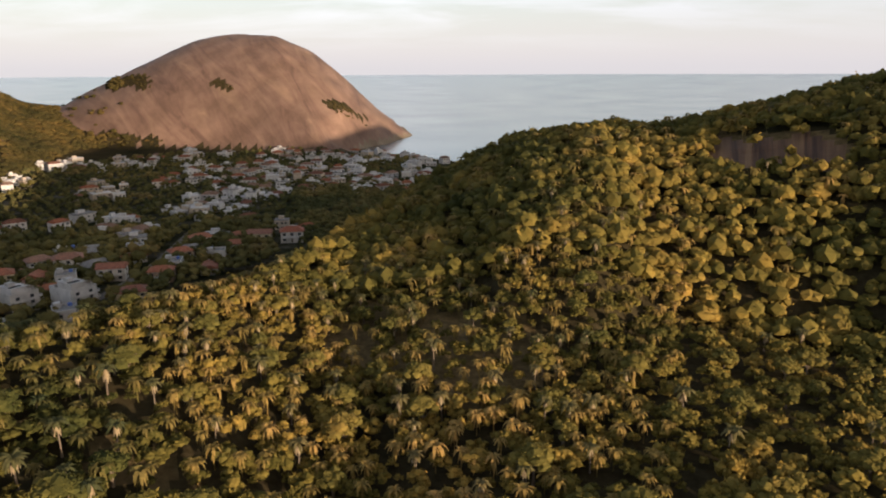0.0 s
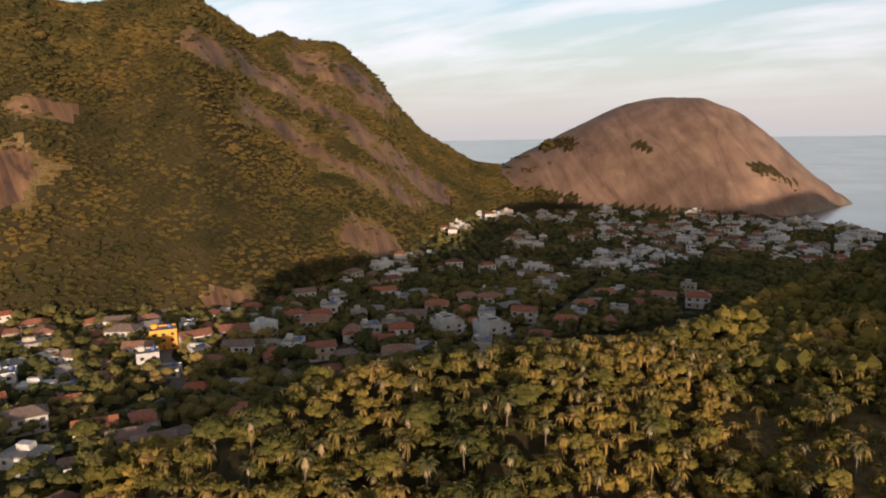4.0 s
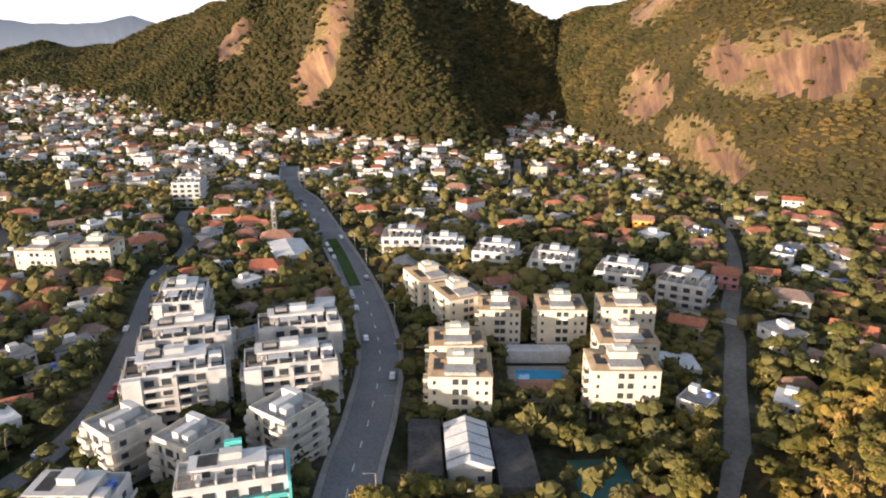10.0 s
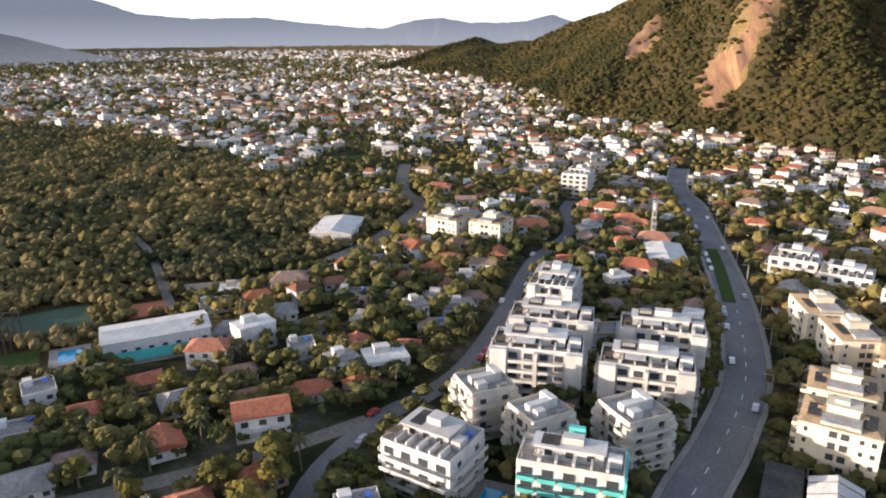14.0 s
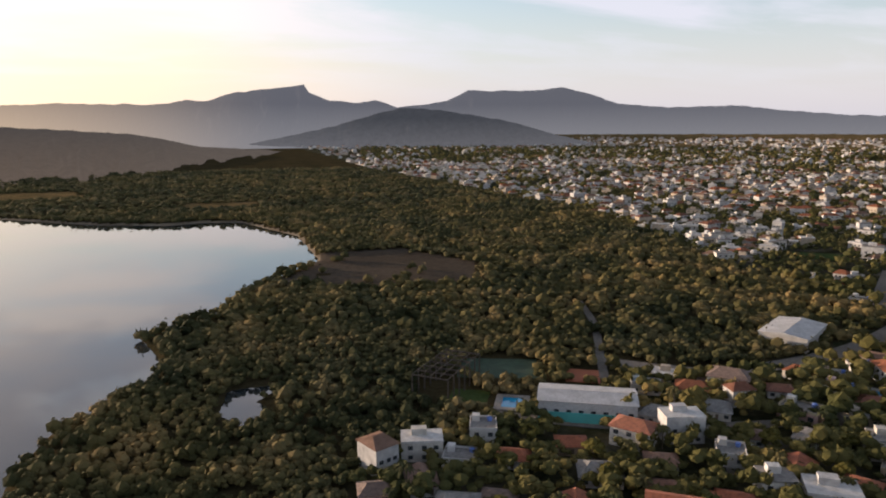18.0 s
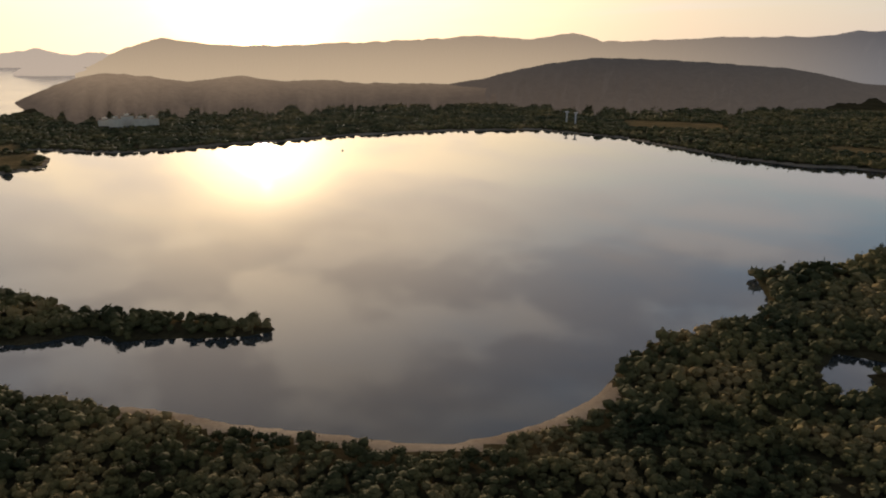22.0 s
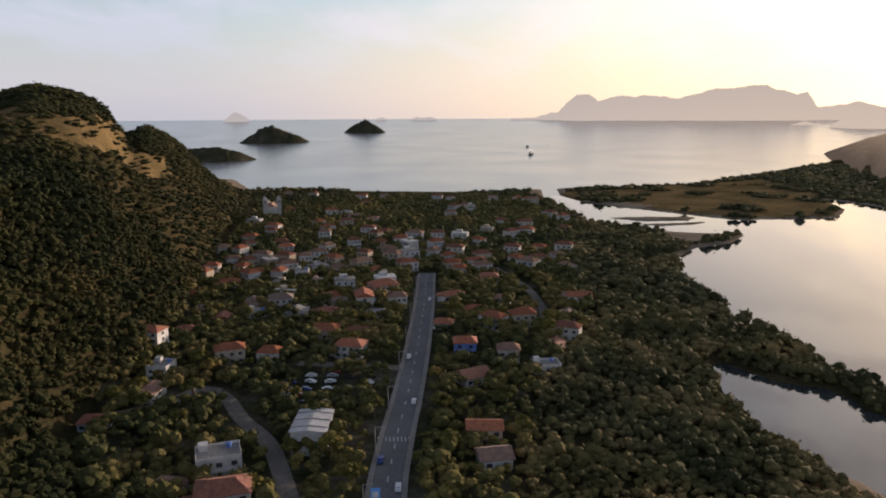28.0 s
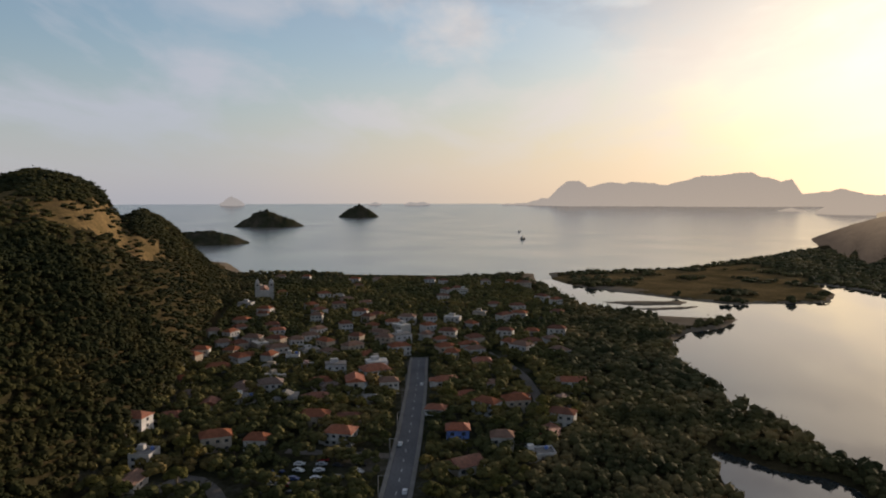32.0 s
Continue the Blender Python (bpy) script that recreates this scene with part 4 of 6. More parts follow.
M_CARPAINT = material("car_paint", by_object([(0, (0.7, 0.7, 0.7)), (0.3, (0.35, 0.36, 0.38)), (0.5, (0.03, 0.03, 0.035)), (0.7, (0.75, 0.75, 0.73)), (0.85, (0.35, 0.03, 0.03)), (0.93, (0.04, 0.08, 0.25))], 0.3, 0.1, 0.8))


def tiles(nt, b):
    o = nt.nodes.new("ShaderNodeObjectInfo")
    r = ramp_node(nt, [(0, (0.35, 0.108, 0.052)), (0.3, (0.42, 0.152, 0.074)), (0.55, (0.28, 0.112, 0.07)), (0.75, (0.33, 0.18, 0.115)), (0.9, (0.21, 0.15, 0.122))])
    nt.links.new(o.outputs["Random"], r.inputs[0])
    r2, n2, _ = noise_colour(nt, 0.9, [(0.3, (0.55, 0.55, 0.58)), (0.65, (1.1, 1.05, 1.0))])
    nt.links.new(mix_colour(nt, r.outputs[0], r2.outputs[0], 1.0, "MULTIPLY"), b.inputs["Base Color"])
    tc = nt.nodes.new("ShaderNodeTexCoord")
    w = node(nt, "TexWave", Scale=1.2, Distortion=1.0)
    nt.links.new(tc.outputs["Object"], w.inputs["Vector"])
    b.inputs["Roughness"].default_value = 0.85
    bump(nt, b, w.outputs[1], 0.5, 0.12)


M_TILE = material("clay_roof_tiles", tiles)


def glass_pane(nt, b):
    b.inputs["Base Color"].default_value = (0.045, 0.05, 0.055, 1)
    b.inputs["Roughness"].default_value = 0.08
    b.inputs["Specular IOR Level"].default_value = 0.6


M_GLASS = material("window_glass", glass_pane)


def box(bm, x0, x1, y0, y1, z0, z1, mat=0):
    v = [bm.verts.new((x, y, z)) for z in (z0, z1) for x, y in ((x0, y0), (x1, y0), (x1, y1), (x0, y1))]
    for q in ((3, 2, 1, 0), (4, 5, 6, 7), (0, 1, 5, 4), (1, 2, 6, 5), (2, 3, 7, 6), (3, 0, 4, 7)):
        bm.faces.new([v[i] for i in q]).material_index = mat


def hip(bm, w, d, z, rise, over=0.6, ridge=0.45, mat=0):
    """A hipped roof with eaves of some thickness; ridge 1.0 makes it a gable."""
    x, y = w / 2 + over, d / 2 + over
    rx = x * ridge if w >= d else 0
    ry = 0 if w >= d else y * ridge
    lo = [bm.verts.new((a, b, z - 0.18)) for a, b in ((-x, -y), (x, -y), (x, y), (-x, y))]
    up = [bm.verts.new((a, b, z)) for a, b in ((-x, -y), (x, -y), (x, y), (-x, y))]
    r0, r1 = bm.verts.new((-rx, -ry, z + rise)), bm.verts.new((rx, ry, z + rise))
    fs = [lo[::-1]] + [[lo[i], lo[(i + 1) % 4], up[(i + 1) % 4], up[i]] for i in range(4)]
    if w >= d:
        fs += [[up[0], up[1], r1, r0], [up[1], up[2], r1], [up[2], up[3], r0, r1], [up[3], up[0], r0]]
    else:
        fs += [[up[0], up[1], r0], [up[1], up[2], r1, r0], [up[2], up[3], r1], [up[3], up[0], r0, r1]]
    for f in fs:
        bm.faces.new(f).material_index = mat


def mesh_of(name, bm, *mats):
    me = bpy.data.meshes.new(name)
    bm.to_mesh(me)
    bm.free()
    for m in mats:
        me.materials.append(m)
    return me


def part(name, bm, mat, parent, label=""):
    """Links a bmesh, or a mesh that is shared, as one part of a thing."""
    me = bm if isinstance(bm, bpy.types.Mesh) else mesh_of(name, bm, mat)
    ob = new(name, me)
    ob.parent = parent
    return tagged(ob, label)


def piece(name, me, parent, x, y, z, rz=0.0, sx=1.0, sz=1.0):
    ob = new(name, me)
    ob.parent = parent
    ob.matrix_basis = Matrix.LocRotScale((x, y, z), Euler((0, 0, rz)), (sx, 1, sz))
    return ob


def boxes(*dims):
    bm = bmesh.new()
    for q in dims:
        box(bm, *q)
    return bm


def thing(name, label, category, x=0.0, y=0.0, z=0.0, rz=0.0, group=""):
    ob = new(name)
    ob.empty_display_size = 1
    ob.matrix_basis = Matrix.LocRotScale((x, y, z), Euler((0, 0, rz)), None)
    return tagged(ob, label, category, group)


def ground_z(x, y):
    return float(height(np.array([x], float), np.array([y], float))[0])


def window_mesh():
    """A pane set back in a raised frame, 1.6 x 1.3 m, facing -y; one closed piece."""
    bm = boxes((-0.8, 0.8, -0.12, 0.02, -0.08, 1.3))
    front = next(f for f in bm.faces if all(abs(v.co.y + 0.12) < 1e-6 for v in f.verts))
    bmesh.ops.inset_region(bm, faces=[front], thickness=0.1, depth=-0.08)
    front.material_index = 1
    return mesh_of("window", bm, M_WHITE, M_GLASS)


WINDOW = window_mesh()
DOOR = mesh_of("door", boxes((-0.5, 0.5, -0.06, 0.02, 0, 2.1)), M_BARK)
TANK = None


def tank_mesh(mat):
    bm = bmesh.new()
    bmesh.ops.create_cone(bm, cap_ends=True, segments=12, radius1=0.75, radius2=0.9, depth=1.2, matrix=Matrix.Translation((0, 0, 0.6)))
    bmesh.ops.create_cone(bm, cap_ends=True, segments=12, radius1=0.95, radius2=0.4, depth=0.25, matrix=Matrix.Translation((0, 0, 1.3)))
    return mesh_of("water_tank", bm, mat)


TANK, PALE_TANK = tank_mesh(M_BLUE), tank_mesh(M_GREY)

# ---------------------------------------------------------------- houses


def house(kind, w, d, floors, wall=None, roof=None, detail=2, label=""):
    """A house at the origin, front to -y, with its walls, roof, windows and door."""
    wall, roof = wall or M_WALL, roof or M_TILE
    ob = thing("house", label, "house")
    h = 2.9 * floors + 0.3
    bm = boxes((-w / 2, w / 2, -d / 2, d / 2, -1.5, h))
    if kind == "ell":
        box(bm, -w / 2 - 3.2, -w / 2, -d / 2 + 1.5, d / 2 - 2, -1.5, 3.0)
    part("wall", bm, wall, ob)
    bm = bmesh.new()
    if kind in ("hip", "ell", "gable"):
        hip(bm, w, d, h + 0.1, min(w, d) * 0.24, ridge=1.0 if kind == "gable" else 0.42)
        if kind == "ell":
            hip(bm, 3.6, d - 3.2, 3.1, 1.0, 0.4)
            for v in bm.verts[-10:]:
                v.co.x -= w / 2 + 1.6
        part("roof", bm, roof, ob, "clay-tiled roof" if roof is M_TILE else "")
    else:
        for q in ((-w / 2, w / 2, -d / 2, -d / 2 + 0.2), (-w / 2, w / 2, d / 2 - 0.2, d / 2), (-w / 2, -w / 2 + 0.2, -d / 2 + 0.2, d / 2 - 0.2), (w / 2 - 0.2, w / 2, -d / 2 + 0.2, d / 2 - 0.2)):
            box(bm, *q, h + 0.004, h + 0.8)
        part("parapet", bm, wall, ob)
        flat_roof = part("roof", boxes((-w / 2 + 0.2, w / 2 - 0.2, -d / 2 + 0.2, d / 2 - 0.2, h + 0.004, h + 0.12)), M_GREY, ob)
        part("stair_head", boxes((-w / 2 + 0.8, -w / 2 + 3.4, d / 2 - 3.4, d / 2 - 0.8, h + 0.124, h + 2.2)), wall, flat_roof)
        if detail > 1:
            piece("water_tank", TANK, flat_roof, w / 4, d / 4, h + 0.12)
    n = max(2, int(w / 3.2)) if detail > 1 else 2
    for fl in range(floors):
        for i in range(n):
            x = -w / 2 + w * (i + 0.5) / n
            if fl == 0 and i == n // 2 and detail > 1:
                piece("door", DOOR, ob, x, -d / 2, 0.2)
            else:
                piece("window", WINDOW, ob, x, -d / 2, 1.1 + 2.9 * fl)
        if detail > 1:
            for s in (-1, 1):
                if kind == "ell" and s < 0 and fl == 0:
                    continue
                piece("window", WINDOW, ob, s * w / 2, 0, 1.1 + 2.9 * fl, math.pi / 2 * s)
    if detail > 1 and floors > 1:
        part("balcony", boxes((-w * 0.4, w * 0.4, -d / 2 - 1.3, -d / 2 - 0.004, 2.95, 3.1), (-w * 0.4, w * 0.4, -d / 2 - 1.3, -d / 2 - 1.2, 3.104, 4.0)), wall, ob)
    return ob


HOUSES = [
    house("hip", 10, 8, 1, label="small rendered house with a hipped clay-tile roof"),
    house("hip", 12, 9, 2, label="two-storey rendered house with a hipped clay-tile roof"),
    house("ell", 11, 9, 1, label="low house with a side wing and clay-tile roofs"),
    house("gable", 9, 11, 1, label="small house with a gabled clay-tile roof"),
    house("flat", 9, 10, 2, M_WHITE, label="white flat-roofed house with parapet and rooftop tank"),
    house("flat", 12, 9, 1, label="single-storey flat-roofed house with a parapet"),
    house("gable", 12, 8, 2, label="two-storey gabled house with a tiled roof"),
    house("hip", 13, 11, 1, roof=M_GREY, label="low house with a weathered grey fibre-cement roof"),
    house("ell", 13, 10, 2, M_WHITE, label="white two-storey house with a low tiled wing"),
]
taken = []   # x, y, radius of what is built


def free(x, y, r):
    return all((x - a) ** 2 + (y - b) ** 2 > (r + c) ** 2 for a, b, c in taken)


def face_out(x, y):
    """The turn that puts a front (-y) towards the middle of the valley."""
    return math.atan2(y, x) - math.pi / 2


used = set()


def set_house(i, x, y, rz, group="houses of the town", size=1.0):
    t = HOUSES[i]
    m = Matrix.LocRotScale((x, y, ground_z(x, y) + 0.1), Euler((0, 0, rz)), (size, size, size))
    if i in used:
        ob = copy_thing(t, m)
        ob.scale = (size,) * 3
    else:
        used.add(i)
        t.matrix_basis = m
        ob = t
    tagged(ob, group=group)
    taken.append((x, y, 6.2))
    return ob


# houses one can tell apart: kind, x, y
for i, x, y in [(1, 281, 125), (2, 303, 119), (0, 338, 123), (3, 322, 108), (4, 251, 109), (3, 232, 106), (0, 208, 113), (0, 168, 74), (8, 275, 40), (6, 198, -11),
                (5, 258, -38), (3, 281, -45), (1, 396, -24), (0, 357, -29), (2, 361, -62), (3, 325, -58), (2, 336, -14), (0, 313, 2), (4, 411, 88), (5, 396, 74), (2, 363, 61), (7, 327, 34),
                (1, 492, 116), (5, 332, 95), (2, 641, 68), (7, 681, 100), (0, 366, 137)]:
    set_house(i, x, y, math.radians(-90 + 12 * math.sin(x)), "houses along the beach road", 0.88)
for i, x, y in [(0, -37, -167), (3, -50, -168), (7, -55, -153), (0, -66, -152), (5, -65, -177), (0, -79, -172), (0, -99, -174), (3, -83, -142), (7, -98, -156), (0, -109, -143), (0, -118, -156),
                (4, -137, -150), (0, -153, -161), (2, -123, -131), (0, -160, -127), (7, -137, -184), (7, -157, -182), (5, -148, -207), (3, -50, -132), (5, -61, -123), (0, -72, -117),
                (5, -25, -143), (2, -212, -167), (0, -214, -150), (2, -209, -132), (3, -260, -152), (5, -178, -129), (7, -171, -152), (6, -238, -146), (0, -191, -187), (5, -222, -192)]:
    set_house(i, x, y, face_out(x, y) + 0.15 * math.sin(y), "houses beside the lagoon woods", 0.9)
for i, x, y in [(6, -284, 181), (5, -267, 138), (2, -266, 153), (1, -366, 177), (2, -346, 138), (6, -334, 203), (4, -298, 130), (8, -245, 112), (4, -329, 103), (2, -286, 95), (4, -213, 261), (1, -198, 266), (5, -177, 254),
                (4, -227, 222), (6, -211, 223), (0, -200, 227), (0, -246, 191), (7, -209, 175), (0, -222, 165), (5, -252, 172)]:
    set_house(i, x, y, face_out(x, y) + 0.3 * math.sin(x), "houses under the great hill")


def one_house(x, y, rz, *args, **kw):
    ob = house(*args, **kw)
    ob.matrix_basis = Matrix.LocRotScale((x, y, ground_z(x, y) + 0.1), Euler((0, 0, rz)), None)
    taken.append((x, y, 8))
    return ob


one_house(-288, 197, face_out(-288, 197), "flat", 12, 10, 3, M_ORANGE, label="bright ochre three-storey house under the hill")
one_house(-262, 171, face_out(-262, 171), "flat", 9, 9, 3, M_WHITE, label="white stepped three-storey house")
one_house(-352, 81, face_out(-352, 81), "gable", 10, 8, 2, M_ORANGE, label="ochre two-storey house with a tiled gable roof")
one_house(-271, 97, face_out(-271, 97), "hip", 10, 9, 2, M_PINK, label="pink two-storey house with a hipped roof")
one_house(161, 57, radians(-75), "ell", 13, 9, 2, M_WHITE, label="white house with stepped orange tiled roofs on the slope")
one_house(179, 64, radians(-70), "flat", 12, 9, 2, M_WHITE, label="white flat-roofed house with a roof terrace")
one_house(276, -7, radians(-90), "hip", 9, 8, 2, M_BLUE, label="blue two-storey house with an orange tiled roof")
one_house(246, -9, radians(-60), "gable", 11, 9, 1, M_WHITE, label="white gabled house beside the beach road")
one_house(184, -13, radians(-80), "gable", 9, 8, 1, M_WHITE, label="white gabled house with an orange tiled roof")

# ---------------------------------------------------------------- blocks of flats


def flats(x, y, deg, w, d, h, style, label):
    """Front to local -y. style: ochre roof on stilts, white slab, terraced, round, teal."""
    ob = thing("apartment_building", label, "building", x, y, ground_z(x, y), radians(deg), "blocks of flats")
    taken.append((x, y, max(w, d) * 0.55))
    wall = {"ochre": M_CREAM, "round": M_STONE}.get(style, M_WHITE)
    base = 2.8 if style == "ochre" else 0.0
    n = max(2, round((h - base) / 2.95))
    fh = (h - base) / n
    part("body", boxes((-w / 2, w / 2, -d / 2, d / 2, base if base else -1, h)), wall, ob)
    if base:
        post = mesh_of("column", boxes((-0.25, 0.25, -0.25, 0.25, -1, base)), M_CREAM)
        for i in range(6 if x < 0 else 2):
            for j in (-1, 0, 1) if x < 0 else (-1, 1):
                piece("column", post, ob, -w / 2 + 0.5 + (w - 1) * i / (5 if x < 0 else 1), j * (d / 2 - 0.5), 0)
        part("core", boxes((-w * 0.2, w * 0.2, -d * 0.2, d * 0.2, -1, base)), M_GREY, ob)
    bays = max(3, round(w / 4.2))
    bay = w / bays
    slab = mesh_of("balcony", boxes((-bay * 0.42, bay * 0.42, -1.4, -0.004, 0, 0.16), (-bay * 0.42, bay * 0.42, -1.4, -1.3, 0.164, 1.05), (-bay * 0.42, -bay * 0.42 + 0.1, -1.3, -0.004, 0.164, 1.05), (bay * 0.42 - 0.1, bay * 0.42, -1.3, -0.004, 0.164, 1.05)), M_TEAL if style == "teal" else wall)
    reach = w * (0.30 if style == "slab" else 0.47)
    band = mesh_of("balcony", boxes((-reach, reach, -1.7, -0.004, 0, 0.18), (-reach, reach, -1.7, -1.6, 0.184, 0.95)), wall)
    wide = mesh_of("balcony", boxes((-d / 2 + 0.6, d / 2 - 0.6, -1.3, -0.004, 0, 0.18), (-d / 2 + 0.6, d / 2 - 0.6, -1.3, -1.2, 0.184, 0.95)), wall)
    if style == "slab":
        # plain white end bays stand proud of the balconies
        for k in (-1, 1):
            part("end_bay", boxes((k * w * 0.41 - w * 0.09, k * w * 0.41 + w * 0.09, -d / 2 - 1.75, -d / 2 - 0.004, -1, h + 0.9)), wall, ob)
        part("fin", boxes((-w * 0.02, w * 0.02, -d / 2 - 1.85, -d / 2 - 0.004, -1, h + 0.4)), wall, ob)
    for f in range(n):
        z = base + f * fh
        if style == "ochre":
            for bx, sx in ((-0.40, 0.5), (-0.07, 1.0), (0.07, 1.0), (0.27, 0.5), (0.41, 0.6)):
                piece("window", WINDOW, ob, w * bx, -d / 2, z + 0.9, 0, sx, 1.15 if sx == 1.0 else 0.8)
            if x < 0:
                piece("balcony", slab, ob, -w / 2, -d * 0.22, z, -math.pi / 2, 0.9)
        else:
            for i in range(bays):
                bx = -w / 2 + bay * (i + 0.5)
                if style == "slab" and i in (0, bays - 1):
                    continue
                piece("window", WINDOW, ob, bx, -d / 2, z + 0.9, 0, min(1.5, bay / 2.4), 1.3)
                if f > 0 and (style == "teal" or style == "round" and i % 2 == 0):
                    piece("balcony", slab, ob, bx, -d / 2, z)
        if style in ("terrace", "slab") and f > 0:
            piece("balcony", band, ob, 0, -d / 2, z)
        for s in (-1, 1):
            for k in (-0.25, 0.25):
                piece("window", WINDOW, ob, s * w / 2, k * d, z + 0.9, math.pi / 2 * s)
            if style in ("round", "terrace", "slab") and f > 0 and d > 9:
                piece("balcony", wide, ob, s * w / 2, 0, z, math.pi / 2 * s)
    top = h + 0.004
    if style == "ochre":
        bm = bmesh.new()
        hip(bm, w - 0.6, d - 0.6, h + 0.3, 1.1, 0.5, 0.55)
        part("roof", bm, M_OCHRETILE, ob, "ochre tiled roof")
        part("stair_tower", boxes((-w * 0.2, w * 0.2, -d * 0.12, d * 0.2, h + 0.3, h + 3.0), (-w * 0.22, w * 0.22, -d * 0.14, d * 0.22, h + 3.004, h + 3.2), (-w * 0.12, w * 0.06, -d * 0.02, d * 0.18, h + 3.204, h + 4.0)), wall, ob)
        for k in (-0.42, 0.26):
            part("solar_panel", boxes((w * k, w * (k + 0.16), -d * 0.34, d * 0.1, h + 1.05, h + 1.25)), M_DARKROOF, ob)
        part("roof_terrace", boxes((-w * 0.24, w * 0.24, -d / 2 + 0.1, -d * 0.144, h + 0.5, h + 1.35)), M_DECK, ob)
    else:
        rim = bmesh.new()
        for q in ((-w / 2, w / 2, -d / 2, -d / 2 + 0.25), (-w / 2, w / 2, d / 2 - 0.25, d / 2), (-w / 2, -w / 2 + 0.25, -d / 2 + 0.25, d / 2 - 0.25), (w / 2 - 0.25, w / 2, -d / 2 + 0.25, d / 2 - 0.25)):
            box(rim, *q, top, h + 1.1)
        part("parapet", rim, wall, ob)
        part("terrace", boxes((-w / 2 + 0.25, w / 2 - 0.25, -d / 2 + 0.25, d / 2 - 0.25, top, h + 0.1)), M_DARKROOF if style == "slab" else M_DECK, ob)
        if style == "round":
            top_floor = part("penthouse", boxes((-w * 0.08, w * 0.10, -d * 0.34, d * 0.2, h + 0.104, h + 2.5), (-w * 0.34, w * 0.10, d * 0.204, d * 0.36, h + 0.104, h + 2.7)), M_WHITE, ob)
            part("stair_head", boxes((w * 0.16, w * 0.34, -d * 0.3, -d * 0.08, h + 0.104, h + 2.1)), M_WHITE, ob)
        else:
            top_floor = part("penthouse", boxes((-w * 0.36, w * 0.3, -d * 0.15, d * 0.34, h + 0.104, h + 2.9), (-w * 0.38, w * 0.32, -d * 0.19, d * 0.36, h + 2.904, h + 3.1)), wall, ob)
            part("lift_house", boxes((-w * 0.1, w * 0.1, d * 0.02, d * 0.26, h + 3.104, h + 4.6)), wall, top_floor)
            for k in (-0.22, -0.02, 0.18):
                piece("window", WINDOW, top_floor, w * k, -d * 0.15, h + 1.0)
            part("roof_felt", boxes((-w * 0.30, -w * 0.12, -d * 0.1, d * 0.32, h + 3.104, h + 3.16)), M_DARKROOF, top_floor, "dark roofing felt")
            for k in ((0.02, 0.05), (-0.3, -0.27), (0.33, 0.36), (-0.14, -0.12), (0.19, 0.21)):
                part("terrace_divider", boxes((w * k[0], w * k[1], -d / 2 + 0.3, -d * 0.194, h + 0.104, h + 1.9)), wall, ob)
            part("front_terrace", boxes((-w * 0.46, w * 0.46, -d / 2 + 0.28, -d * 0.2, h + 0.104, h + 0.2)), M_DECK, ob)
            part("rooftop_room", boxes((w * 0.34, w * 0.47, -d * 0.16, d * 0.05, h + 0.204, h + 2.5)), wall, ob)
            part("pergola", boxes(*[(-w * 0.45 + w * 0.02 * q, -w * 0.44 + w * 0.02 * q, -d * 0.42, -d * 0.2, h + 2.3, h + 2.45) for q in range(7)], (-w * 0.46, -w * 0.45, -d * 0.42, -d * 0.40, h + 0.204, h + 2.45), (-w * 0.31, -w * 0.30, -d * 0.42, -d * 0.40, h + 0.204, h + 2.45)), M_BARK, ob, "dark timber pergola")
        if style == "teal":
            part("side_wall", boxes((w / 2 + 0.004, w / 2 + 0.6, -d / 2 - 1.5, d / 2, -1, h + 0.6)), M_TEAL, ob, "bright teal end wall")
            part("stair_tower", boxes((-w * 0.06, w * 0.1, d * 0.364, d * 0.48, h + 0.104, h + 5.2)), M_TEAL, ob, "pale teal stair tower")
        if style == "slab":
            part("awning", boxes((-w * 0.24, -w * 0.02, -d * 0.44, -d * 0.194, h + 2.3, h + 2.42)), M_PALEROOF, ob)
            part("plant_unit", boxes((-w * 0.28, -w * 0.14, d * 0.05, d * 0.25, h + 3.104, h + 4.1)), M_GREY, ob)
        if style == "round":
            for s in (-1, 1):
                for q in (-1, 1):
                    bm = bmesh.new()
                    bmesh.ops.create_cone(bm, cap_ends=True, segments=12, radius1=1.5, radius2=1.5, depth=h + 1, matrix=Matrix.Translation((s * (w / 2 - 0.6), q * (d / 2 - 0.6), (h - 1) / 2)))
                    tower = part("corner_tower", bm, wall, ob)
                    for f in range(1, n):
                        bm = bmesh.new()
                        bmesh.ops.create_cone(bm, cap_ends=True, segments=12, radius1=2.3, radius2=2.3, depth=0.9, matrix=Matrix.Translation((s * (w / 2 - 0.6), q * (d / 2 - 0.6), f * fh + 0.45)))
                        part("balcony", bm, wall, tower)
        piece("water_tank", TANK if "tanks" in label else PALE_TANK, ob, w * 0.38, d * 0.3, h + 0.1)
        piece("water_tank", TANK if "tanks" in label else PALE_TANK, ob, w * 0.38, d * 0.16, h + 0.1)
    return ob


M_OCHRETILE = material("ochre_roof_tiles", two_scale(0.3, 1.5, [(0.3, (0.34, 0.24, 0.14)), (0.7, (0.46, 0.34, 0.22))], 0.25, 0.85))
WHITE_SLAB = "white five-storey block with stepped balconies and roof terraces"
OCHRE = "cream block of flats on stilts with an ochre tiled roof"
LOW = "low white terraced block with wide balconies"
for q in ((-162, -81, 112, 25, 13, 14.6), (-183, -87, 112, 25, 12, 14.6), (-168.5, -52, 108, 24, 12, 14.6), (-193, -56, 109, 24, 12, 14.6)):
    flats(*q, "slab", WHITE_SLAB)
flats(-209, -99, 107, 15, 21, 16.5, "slab", "tall white block with open balconies by the side street")
